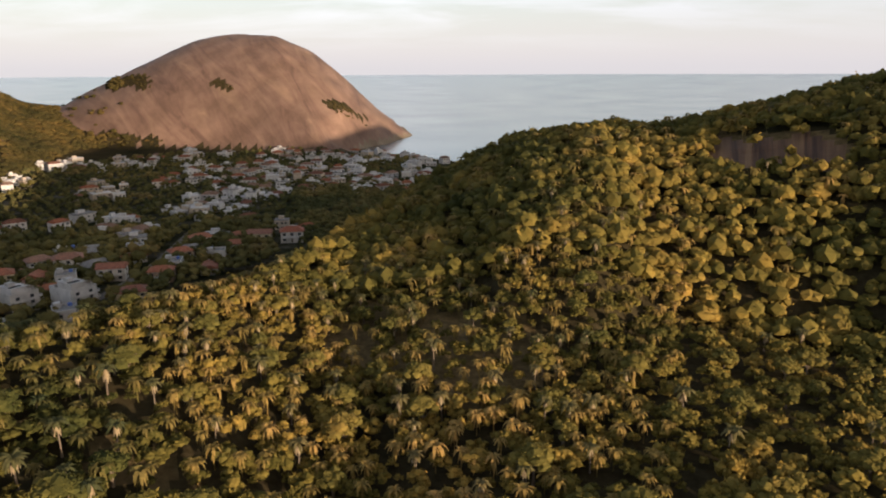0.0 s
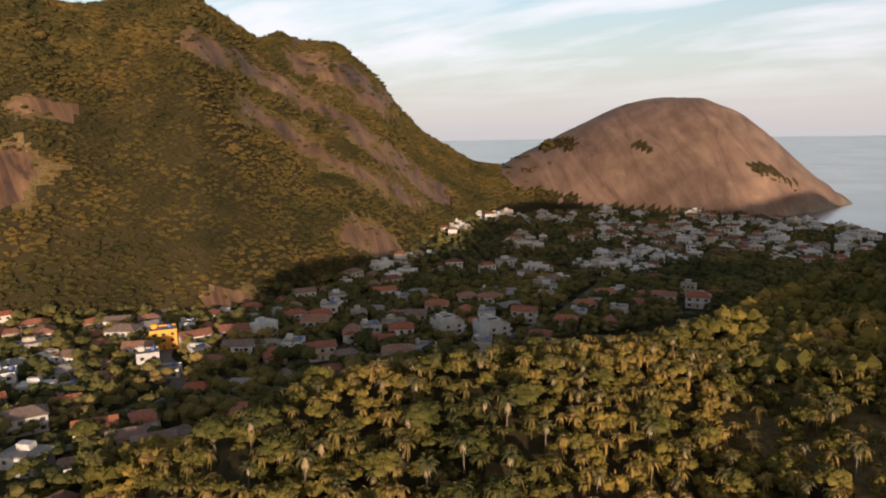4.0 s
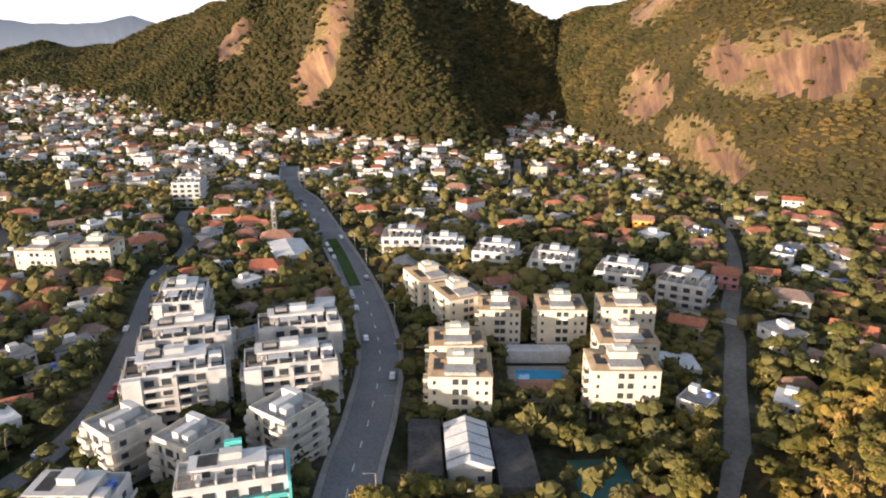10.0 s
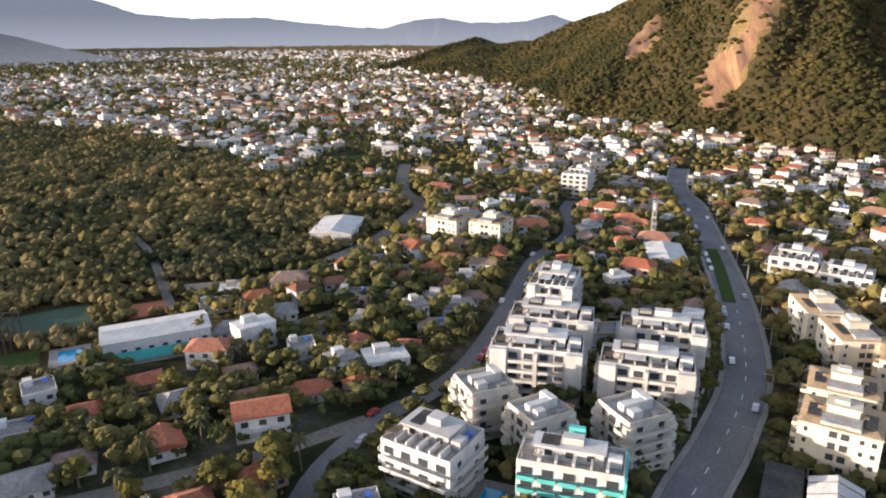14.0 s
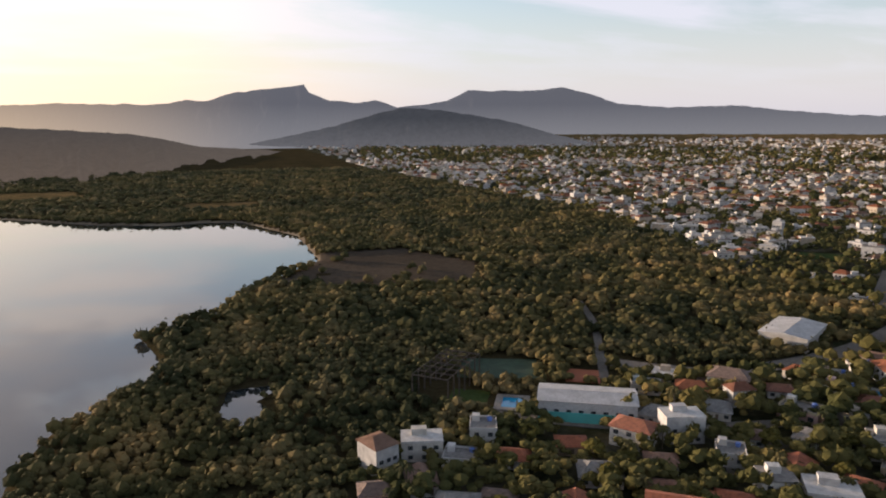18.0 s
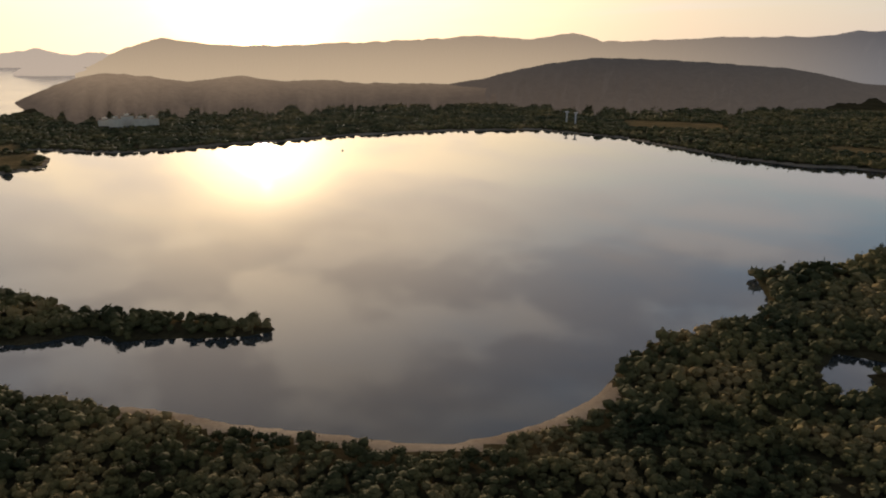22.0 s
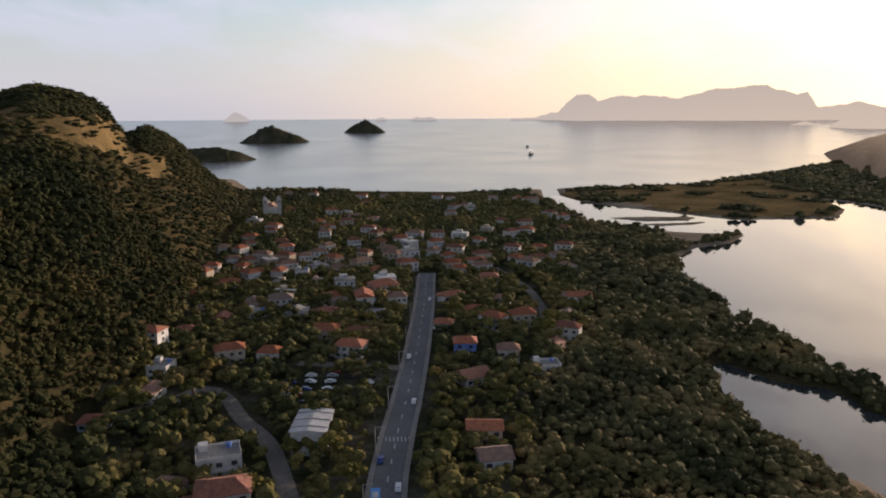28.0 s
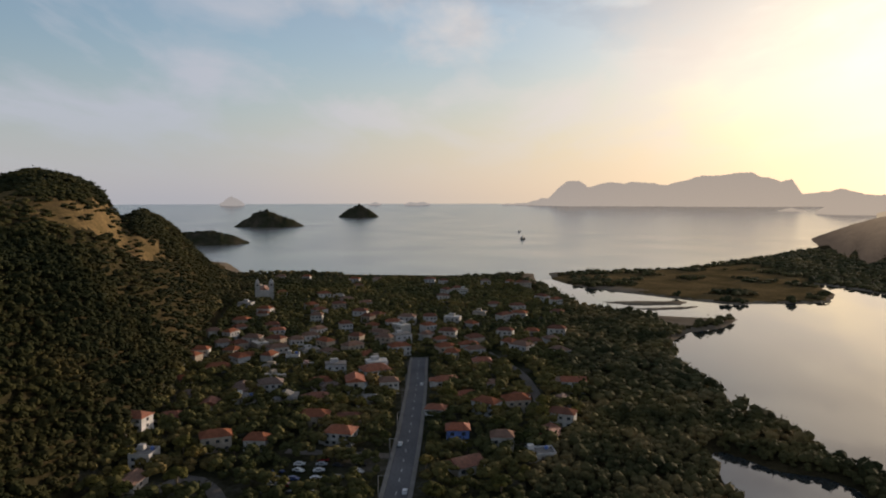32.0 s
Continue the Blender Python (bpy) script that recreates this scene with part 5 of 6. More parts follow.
for q in ((-167, -6, 92, 16.5, 14, 14.2), (-185, -7.5, 95, 16, 13, 14.2), (-211, 5, 92, 13, 12, 14.2), (-213, 24.6, 92, 15.5, 14, 14.2), (-216, 46, 92, 17, 13, 14.2), (-172, 37, 92, 18, 13, 14.2), (-189, 41, 92, 17, 13, 14.2), (-223, -9, 118, 14, 17, 14.2), (-240, -20, 118, 14, 17, 14.2)):
    flats(*q, "ochre", OCHRE)
for q in ((-289, 5, 79, 18, 17, 8.7), (-279, 29, 78, 18, 17, 8.7), (-264, 54, 70, 18, 17, 8.7), (-253, 76, 62, 18, 16, 8.7), (-309, -38, 92, 18, 17, 8.7), (-297, -18, 90, 18, 15, 8.7)):
    flats(*q, "terrace", LOW)
for q in ((-136.5, -83, 57, 11.5, 12, 13), (-132.5, -65, 64, 10.5, 11.5, 13), (-144.3, -46.5, 58, 12, 12, 13.5)):
    flats(*q, "round", "cream block with rounded corner balconies")
flats(-110, -80, 93, 18, 15, 12, "terrace", "white block with roof terrace and blue water tanks")
flats(-120, -51, 108, 22, 10, 12, "teal", "white and teal block with green balconies")
flats(-271, -186, 92, 17, 15, 12.5, "ochre", "cream four-storey block with a hipped roof")
flats(-277, -166, 97, 16, 16, 12.5, "ochre", "cream four-storey block with a hipped roof")
flats(-398, -176, 100, 16, 20, 14, "terrace", "white stepped block among the houses")
flats(-160, 288, 150, 15, 12, 8, "terrace", "white villas with flat roofs in the shaded valley")
flats(-181, 281, 150, 14, 12, 8, "terrace", "white villas with flat roofs in the shaded valley")

# ---------------------------------------------------------------- halls, pools and yards


def slab_thing(name, label, category, x, y, deg, w, d, h, mat, kind=""):
    ob = new(name, mesh_of(name, boxes((-w / 2, w / 2, -d / 2, d / 2, -0.6, h)), mat))
    ob.matrix_basis = Matrix.LocRotScale((x, y, ground_z(x, y)), Euler((0, 0, radians(deg))), None)
    taken.append((x, y, max(w, d) * 0.72))
    return tagged(ob, label, category, kind=kind)


def hall(x, y, deg, w, d, h, rise, wall, roof, label, ribs=0, front=None):
    ob = thing("hall", label, "building", x, y, ground_z(x, y), radians(deg))
    part("wall", boxes((-w / 2, w / 2, -d / 2, d / 2, -1, h)), wall, ob)
    bm = bmesh.new()
    hip(bm, w, d, h + 0.25, rise, 0.5, 1.0)
    cover = part("roof", bm, roof, ob)
    for i in range(max(2, int(w / 4))):
        piece("window", WINDOW, ob, -w / 2 + w * (i + 0.5) / max(2, int(w / 4)), -d / 2, h * 0.45)
    if front:
        part("front_panel", boxes((-w / 2 + 0.1, w / 2 - 0.1, -d / 2 - 0.5, -d / 2 - 0.004, -0.5, h * 0.5)), front, ob, "teal painted front")
    for i in range(ribs):
        if w >= d:
            part("roof_seam", boxes((-w / 2 + w * (i + 0.5) / ribs - 0.12, -w / 2 + w * (i + 0.5) / ribs + 0.12, -0.3, 0.3, h + 0.25 + rise - 0.1, h + 0.45 + rise)), roof, cover)
        else:
            yy = -d / 2 + d * (i + 0.5) / ribs
            bm = bmesh.new()
            for s in (-1, 1):
                v = [bm.verts.new(p) for p in ((s * (w / 2 + 0.5), yy - 0.15, h + 0.28), (0, yy - 0.15, h + rise + 0.3), (0, yy + 0.15, h + rise + 0.3), (s * (w / 2 + 0.5), yy + 0.15, h + 0.28), )]
                bm.faces.new(v)
            r = bmesh.ops.extrude_face_region(bm, geom=bm.faces[:])
            bmesh.ops.translate(bm, verts=[e for e in r["geom"] if isinstance(e, bmesh.types.BMVert)], vec=(0, 0, 0.15))
            part("roof_seam", bm, M_GREY, cover)
    taken.append((x, y, max(w, d) * 0.5))
    return ob


def pool(x, y, deg, w, d, label):
    ob = thing("swimming_pool", label, "pool", x, y, ground_z(x, y), radians(deg))
    part("deck", boxes((-w / 2 - 2.5, w / 2 + 2.5, -d / 2 - 2.5, -d / 2, -0.5, 0.35), (-w / 2 - 2.5, w / 2 + 2.5, d / 2, d / 2 + 2.5, -0.5, 0.35), (-w / 2 - 2.5, -w / 2, -d / 2, d / 2, -0.5, 0.35), (w / 2, w / 2 + 2.5, -d / 2, d / 2, -0.5, 0.35)), M_PAVE, ob)
    part("water", boxes((-w / 2, w / 2, -d / 2, d / 2, -0.5, 0.2)), M_POOL, ob, "bright blue water")
    taken.append((x, y, max(w, d) * 1.1))


hall(-117, -196, 151, 32, 15, 7, 1.2, M_PALEROOF, M_PALEROOF, "long sports hall with a pale sheet roof and teal front", 8, M_TEAL)
pool(-97, -213, 151, 7, 9, "small swimming pool of the sports club")
slab_thing("clay_court", "red clay tennis court beside the hall", "court", -134, -228, 150, 13, 14, 0.15, M_CLAY)
slab_thing("playing_field", "dark green fenced playing field", "field", -106, -247, 158, 32, 22, 0.15, M_FIELD)
slab_thing("lawn", "grass yard by the club", "lawn", -84, -222, 150, 14, 16, 0.12, M_GREEN)
hall(-142, -3.3, 96, 9.6, 18, 6.2, 2.0, M_WHITE, M_PALEROOF, "market hall with a white gabled sheet roof", 4)
slab_thing("market_roof", "large flat dark roof round the market hall", "roof", -141, 7.5, 96, 9, 24, 4.6, M_DARKROOF)
slab_thing("market_roof", "large flat dark roof round the market hall", "roof", -144, -13.5, 96, 8, 24, 4.4, M_DARKROOF)
slab_thing("canopy", "long white sheet roof by the pool", "roof", -200, 17, 93, 20, 5, 4, M_PALEROOF)
pool(-189, 17, 93, 14, 7, "blue swimming pool between the blocks of flats")
hall(-177, 16.5, 93, 12, 7, 3, 1.2, M_CREAM, M_TILE, "small pool house with a tiled roof")
slab_thing("canopy", "white tent-like sheet roof", "roof", -193, 58, 92, 11, 12, 4.5, M_PALEROOF)
slab_thing("sports_court", "green hard court between palms", "court", -139, 28, 98, 13, 16, 0.12, M_COURT)
hall(-245, -236, 30, 30, 20, 6, 1.2, M_WHITE, M_PALEROOF, "wide warehouse with a pale blue sheet roof", 5)
hall(-290, -86, 115, 15, 26, 7, 1.0, M_WHITE, M_PALEROOF, "white commercial building by the avenue")
slab_thing("canopy", "white awning roof between the blocks", "roof", -230, -57, 100, 7, 10, 6, M_PALEROOF)
hall(196, 41, -90, 10, 15, 7.5, 0.6, M_WHITE, M_PALEROOF, "white shed with a pale blue sheet roof by the beach road", 3)
pool(-112, -66, 104, 5, 8, "small blue pool behind the flats")
pool(-226, -178, 120, 6, 4, "small blue garden pool beside a house")
slab_thing("football_field", "green football field in the town", "field", -418, -384, 140, 36, 24, 0.2, M_GREEN)


def steel_frame(x, y, deg, w, d, h):
    ob = thing("steel_frame", "bare steel roof frame of an unfinished hall", "frame", x, y, ground_z(x, y), radians(deg))
    for i in range(7):
        yy = -d / 2 + d * i / 6
        part("truss", boxes((-w / 2, w / 2, yy - 0.15, yy + 0.15, h, h + 0.5)), M_RUST, ob)
        for s in (-1, 1):
            part("post", boxes((s * w / 2 - 0.2, s * w / 2 + 0.2, yy - 0.2, yy + 0.2, -1, h - 0.004)), M_RUST, ob)
    for s in (-1, -0.5, 0, 0.5, 1):
        part("purlin", boxes((s * w / 2 - 0.1, s * w / 2 + 0.1, -d / 2, d / 2, h + 0.504, h + 0.7)), M_RUST, ob)
    taken.append((x, y, 16))


steel_frame(-80, -234, 137, 14, 30, 9)


def church(x, y, deg):
    ob = thing("church", "small white church with two bell towers", "church", x, y, ground_z(x, y), radians(deg))
    part("nave", boxes((-5, 5, -4, 18, -1, 8)), M_WHITE, ob)
    bm = bmesh.new()
    hip(bm, 10, 22, 8.25, 3.5, 0.4, 1.0)
    for v in bm.verts:
        v.co.y += 7
    part("roof", bm, M_TILE, ob)
    for s in (-1, 1):
        tower = part("tower", boxes((s * 6.5 - 2.2, s * 6.5 + 2.2, -7, -2.6, -1, 17)), M_WHITE, ob)
        bm = bmesh.new()
        bmesh.ops.create_cone(bm, cap_ends=True, segments=4, radius1=3.0, radius2=0.2, depth=3.5, matrix=Matrix.Translation((s * 6.5, -4.8, 18.8)) @ Matrix.Rotation(radians(45), 4, "Z"))
        part("spire", bm, M_WHITE, tower)
        piece("window", WINDOW, tower, s * 6.5, -7, 14)
    part("gable", boxes((-4.2, 4.2, -7, -4.004, -1, 9.5)), M_WHITE, ob)
    piece("door", DOOR, ob, 0, -7, 0, 0, 2, 1.5)


church(678, 172, -75)


def mast(x, y):
    ob = thing("antenna_mast", "lattice antenna mast among the houses", "mast", x, y, ground_z(x, y))
    for s in (-1, 1):
        for q in (-1, 1):
            part("leg", boxes((s * 0.8 - 0.12, s * 0.8 + 0.12, q * 0.8 - 0.12, q * 0.8 + 0.12, -1, 22)), M_STEEL, ob)
    for i in range(7):
        part("ring", boxes((-1, 1, -1, 1, 2 + 3 * i, 2.3 + 3 * i)), M_STEEL, ob)
    part("antenna", boxes((-1.4, -1.1, -0.3, 0.3, 18, 21), (1.1, 1.4, -0.3, 0.3, 18, 21)), M_PALEROOF, ob)


mast(-318, -101)

# ---------------------------------------------------------------- roads


def smooth(points, step=5.0):
    p = np.array(points, float)
    p = np.vstack([2 * p[0] - p[1], p, 2 * p[-1] - p[-2]])
    out = []
    for a, b, c, d in zip(p[:-3], p[1:-2], p[2:-1], p[3:]):
        for t in np.linspace(0, 1, max(2, int(np.hypot(*(c - b)) / step)), endpoint=False):
            out.append(0.5 * (2 * b + (c - a) * t + (2 * a - 5 * b + 4 * c - d) * t * t + (3 * b - a - 3 * c + d) * t ** 3))
    return np.array(out + [p[-2]])


def ribbon(name, line, left, right, lift, mat, label, category, kind="structure", thick=0.5):
    t = np.gradient(line, axis=0)
    t /= np.hypot(t[:, 0], t[:, 1])[:, None]
    n = np.stack([-t[:, 1], t[:, 0]], -1)
    a, b = line + n * left, line + n * right
    z = height(line[:, 0], line[:, 1]) + lift
    V = np.concatenate([np.column_stack([a, z]), np.column_stack([b, z]), np.column_stack([b, z - thick]), np.column_stack([a, z - thick])])
    k = len(line)
    Fc = []
    for i in range(k - 1):
        for p, q in ((0, 1), (1, 2), (2, 3), (3, 0)):
            Fc.append((p * k + i, q * k + i, q * k + i + 1, p * k + i + 1))
    return tagged(new(name, from_arrays(name, V, np.array(Fc)[:, ::-1], [mat])), label, category, kind=kind)


AVENUE = smooth([(425, 13), (399, 13), (361, 12.5), (288, 13), (233, 14.5), (199, 16), (158, 16), (100, 9), (40, -4), (-40, -18), (-100, -27), (-135, -30), (-165, -30), (-202, -33), (-250, -46), (-305, -66), (-370, -92), (-410, -108), (-450, -130), (-520, -150)])
ROADS, HALF_WIDTH = {"avenue": AVENUE}, {"avenue": 7.5}
KERB = np.interp(-AVENUE[:, 0], [-60, 40], [3.9, 5.7])[:, None]   # narrower towards the beach
ribbon("road", AVENUE, KERB, -KERB, 0.25, M_ROAD, "worn grey asphalt avenue curving through the town", "road")
ribbon("pavement", AVENUE, KERB + 1.7, KERB + 0.1, 0.4, M_PAVE, "concrete pavement along the avenue", "pavement")
ribbon("pavement", AVENUE, -KERB - 0.1, -KERB - 1.7, 0.4, M_PAVE, "concrete pavement along the avenue", "pavement")
for name, pts, wdt, mat in [
    ("lane", [(-380, -172), (-359, -166), (-315, -143), (-268, -137), (-235, -127), (-205, -117), (-165, -106), (-141, -105), (-125, -108), (-101, -105), (-84, -98)], 3.3, M_ROAD),
    ("lane", [(-122, -110), (-96, -120), (-78, -130), (-61, -140), (-36, -155), (-10, -165)], 2.6, M_LANE),
    ("lane", [(-88, -206), (-113, -189), (-132, -180), (-146, -175), (-175, -168)], 2.6, M_LANE),
    ("lane", [(-190, -330), (-175, -289), (-152, -245), (-140, -222)], 1.8, M_LANE),
    ("lane", [(-150, -240), (-182, -216), (-212, -213), (-254, -217), (-300, -232), (-325, -245), (-351, -278), (-420, -330)], 4.5, M_LANE),
    ("lane", [(-120, 50), (-151, 62), (-189, 74), (-219, 84), (-243, 90), (-292, 108), (-344, 121), (-390, 126)], 3.2, M_LANE),
    ("lane", [(-246, 50), (-240, 84), (-229, 103), (-236, 164), (-277, 189), (-300, 215)], 3.2, M_LANE),
    ("lane", [(-236, 150), (-210, 200), (-190, 235), (-165, 262), (-150, 330), (-160, 450)], 2.8, M_LANE),
    ("lane", [(266, 60), (262, 33), (260, 18)], 2.6, M_LANE),
    ("lane", [(150, 36), (177, 46), (197, 55), (214, 68), (232, 79), (240, 90), (226, 98), (217, 112)], 2.6, M_LANE),
    ("lane", [(440, -30), (416, -37), (381, -46), (336, -48), (318, -44)], 2.4, M_LANE),
    ("lane", [(-310, -50), (-318, -20), (-312, 20), (-300, 60), (-285, 92)], 2.8, M_LANE),
    ("lane", [(-330, -75), (-380, -40), (-420, 0), (-470, 20), (-560, 25)], 2.8, M_LANE),
]:
    line = smooth(pts)
    HALF_WIDTH[name + str(len(ROADS))] = max(wdt + 0.3, 2.6)
    ROADS[name + str(len(ROADS))] = line
    ribbon("road", line, wdt, -wdt, 0.2, mat, "narrow side street between gardens", "road")
island_line = smooth([(-262, -52), (-285, -60), (-305, -67), (-328, -76)])
ribbon("median", island_line, 2.4, -2.4, 0.45, M_GREEN, "planted traffic island in the avenue", "median")

wall_line = AVENUE[(AVENUE[:, 0] < -150) & (AVENUE[:, 0] > -300)]
ribbon("garden_wall", wall_line, 10.2, 9.9, 2.1, M_WHITE, "white garden wall along the avenue", "wall", thick=2.6)
ribbon("garden_wall", smooth([(-243, 62), (-236, 80), (-222, 100), (-212, 118)]), 0.15, -0.15, 2.0, M_WHITE, "white garden wall by the side street", "wall", thick=2.6)
dash = mesh_of("lane_mark", boxes((-1.5, 1.5, -0.12, 0.12, 0, 0.03)), M_MARK)
marks = thing("lane_marking", "faded white dashes along the avenue", "road marking")
for i in range(2, len(AVENUE) - 2, 2):
    p, q = AVENUE[i], AVENUE[i + 1]
    if -255 < p[0] < 420:
        m = piece("lane_mark", dash, marks, p[0], p[1], float(height(p[0:1], p[1:2])[0]) + 0.26, math.atan2(q[1] - p[1], q[0] - p[0]))
crossing = thing("zebra_crossing", "white zebra crossing on the beach road", "road marking")
for i in range(9):
    piece("stripe", dash, crossing, 199, 17 - 5 + i * 1.2, ground_z(199, 17) + 0.262, 0.1)


def off_roads(x, y, gap):
    k = np.ones(np.shape(x), bool)
    for n, line in ROADS.items():
        k &= edge_distance(x, y, line[::2], False) > gap + HALF_WIDTH[n]
    return k


# ---------------------------------------------------------------- cars


def car_meshes():
    bm = boxes((-2.1, 2.1, -0.85, 0.85, 0.35, 0.95))
    box(bm, -1.2, 1.5, -0.75, 0.75, 0.954, 1.42)
    for v in bm.verts:
        if v.co.z > 1.3:
            v.co.x *= 0.72
    bmesh.ops.bevel(bm, geom=bm.edges[:], offset=0.08, segments=1, affect="EDGES")
    body = mesh_of("body", bm, M_CARPAINT)
    glass = mesh_of("glass", boxes((-0.98, -0.9, -0.6, 0.6, 1.0, 1.3), (1.18, 1.26, -0.6, 0.6, 1.0, 1.3), (-0.7, 0.95, -0.78, -0.73, 1.0, 1.32), (-0.7, 0.95, 0.73, 0.78, 1.0, 1.32)), M_GLASS)
    bm = bmesh.new()
    bmesh.ops.create_cone(bm, cap_ends=True, segments=10, radius1=0.33, radius2=0.33, depth=0.22, matrix=Matrix.Rotation(radians(90), 4, "X"))
    return body, glass, mesh_of("wheel", bm, M_RUBBER)


CAR_BODY, CAR_GLASS, CAR_WHEEL = car_meshes()


def car(x, y, rz, z=None):
    ob = thing("car", "small parked car on the asphalt", "car", x, y, (ground_z(x, y) if z is None else z) + 0.25, rz, "cars in the streets")
    part("body", CAR_BODY, None, ob)
    part("glass", CAR_GLASS, None, ob)
    for a in (-1.3, 1.3):
        for b in (-0.82, 0.82):
            piece("wheel", CAR_WHEEL, ob, a, b, 0.33)


def along(line, s, off):
    d = np.concatenate([[0], np.cumsum(np.hypot(*np.diff(line, axis=0).T))])
    i = min(int(np.searchsorted(d, s)), len(line) - 2)
    p, q = line[i], line[i + 1]
    a = math.atan2(q[1] - p[1], q[0] - p[0])
    return p[0] - math.sin(a) * off, p[1] + math.cos(a) * off, a


for s, off in [(60, 3), (150, -3), (195, 3.2), (255, 3.5), (262, 3.5), (268, 3.5), (276, 3.5), (240, -3.5), (610, -3), (640, 3), (668, 3.5), (676, 3.5), (684, 3.5), (700, -3), (730, 3.5), (737, 3.5), (744, 3.5), (752, 3.5), (760, -3), (775, 3.5), (783, 3.5), (800, 3), (820, -3), (835, 3.5), (850, 3.5)]:
    car(*along(AVENUE, s, off * (0.9 if s < 400 else 1.35)))
for s, off in [(60, 3), (75, 3), (90, 3), (110, -3), (130, 3), (140, 3), (150, 3), (170, -3), (185, 3), (215, 2.6), (222, 2.6), (250, -2.6), (262, -2.6), (275, 2.6)]:
    car(*along(ROADS["lane1"], s, off))
for i in range(5):
    car(-122 - 3.1 * i, -184.5 + 1.7 * i, radians(151 + 90))
lot = np.random.default_rng(5)
for i in range(6):
    for j in range(5):
        if lot.random() < 0.8:
            car(226 + i * 6.0 + lot.uniform(-1, 1), 30 + j * 7 + lot.uniform(-1, 1), lot.uniform(-0.4, 0.4) + 1.4)
taken.append((240, 44, 18))


def bus(x, y, rz):
    ob = thing("bus", "blue city bus on the beach road", "bus", x, y, ground_z(x, y) + 0.25, rz)
    bm = boxes((-5.5, 5.5, -1.25, 1.25, 0.45, 3.0))
    bmesh.ops.bevel(bm, geom=bm.edges[:], offset=0.12, segments=2, affect="EDGES")
    part("body", bm, M_BUS, ob)
    part("windows", boxes((-5.0, 5.0, -1.28, -1.252, 1.6, 2.5), (-5.0, 5.0, 1.252, 1.28, 1.6, 2.5), (5.502, 5.53, -1.05, 1.05, 1.4, 2.6)), M_GLASS, ob)
    part("roof_unit", boxes((-3, -0.5, -0.8, 0.8, 3.004, 3.25)), M_PALEROOF, ob)
    for a in (-3.6, 3.4):
        for b in (-1.15, 1.15):
            piece("wheel", CAR_WHEEL, ob, a, b, 0.45, 0, 1.4, 1.4)


M_BUS = material("bus_paint", plain((0.02, 0.22, 0.60), 0.35, 0, 0.1))
bus(160, 18.5, radians(-175))


def lamp_post(x, y, rz):
    ob = thing("street_lamp", "grey street lamp on a concrete post", "lamp", x, y, ground_z(x, y), rz, "street lamps on the avenue")
    part("post", LAMP_POST, None, ob)
    arm = part("arm", LAMP_ARM, None, ob)
    part("lamp_head", LAMP_HEAD, None, arm)


LAMP_POST = mesh_of("post", boxes((-0.13, 0.13, -0.13, 0.13, -0.5, 8.5)), M_GREY)
LAMP_ARM = mesh_of("arm", boxes((-0.05, 0.05, -2.0, 0.13, 8.504, 8.62)), M_STEEL)
LAMP_HEAD = mesh_of("lamp_head", boxes((-0.16, 0.16, -2.7, -2.004, 8.45, 8.65)), M_STEEL)
for s in range(40, 900, 32):
    x, y, a = along(AVENUE, s, -5.2 if s < 400 else -7.0)
    if math.hypot(x, y) > 60:
        lamp_post(x, y, a + math.pi)

# ---------------------------------------------------------------- the rest of the town


def built_up(x, y):
    return (inside(x, y, TOWN_WEST) | inside(x, y, TOWN_EAST)) & (relief(x, y)[0] < 5) & (shore(x, y) > 25)


g = np.random.default_rng(11)
near_houses, far_houses = [], []
for cx in np.arange(-1500, 860, 15.0):
    for cy in np.arange(-1700, 880, 15.0):
        r = math.hypot(cx, cy)
        if r < 120 or r > 1750 or (r > 700 and g.random() < 0.25):
            continue
        x, y = cx + g.uniform(-5, 5), cy + g.uniform(-5, 5)
        near_houses.append((x, y)) if r < 430 else far_houses.append((x, y))
for cx in np.arange(-2600, 0, 27.0):
    for cy in np.arange(-3400, -300, 27.0):
        if 1750 <= math.hypot(cx, cy) < 3300 and g.random() < 0.6:
            far_houses.append((cx + g.uniform(-9, 9), cy + g.uniform(-9, 9)))
nh, fh = np.array(near_houses), np.array(far_houses)
nh = nh[built_up(nh[:, 0], nh[:, 1]) & off_roads(nh[:, 0], nh[:, 1], 6)]
fh = fh[built_up(fh[:, 0], fh[:, 1]) & off_roads(fh[:, 0], fh[:, 1], 5)]
count = 0
for x, y in nh:
    shade_wood = 0 < -x < y * 0.19 and y > 230 and math.hypot(x, y) < 430   # trees stand here
    sparse = x > 0 and (math.hypot(x, y) < 330 or g.random() < 0.45)
    if free(x, y, 6.0) and not shade_wood and not sparse and count < 200 and g.random() < 0.62:
        set_house(int(g.integers(0, 9)), x, y, face_out(x, y) + g.choice([0, 0, 0.3, -0.3, 1.57]) + g.normal() * 0.08, "houses of the town", g.uniform(0.85, 1.12))
        count += 1
fill = [(x, y) for x, y in nh if free(x, y, 7.0) and not (0 < -x < y * 0.19 and y > 230)]
fill = [(x, y) for x, y in fill if x < 0 or (math.hypot(x, y) > 260 and g.random() < 0.4)]
for cx in np.arange(-330, -28, 13.0):
    for cy in np.arange(-212, -98, 13.0):
        x, y = cx + g.uniform(-3, 3), cy + g.uniform(-3, 3)
        if built_up(np.array([x]), np.array([y]))[0] and off_roads(np.array([x]), np.array([y]), 5)[0]:
            fill.append((x, y))
fh = np.concatenate([np.array(fill), fh])


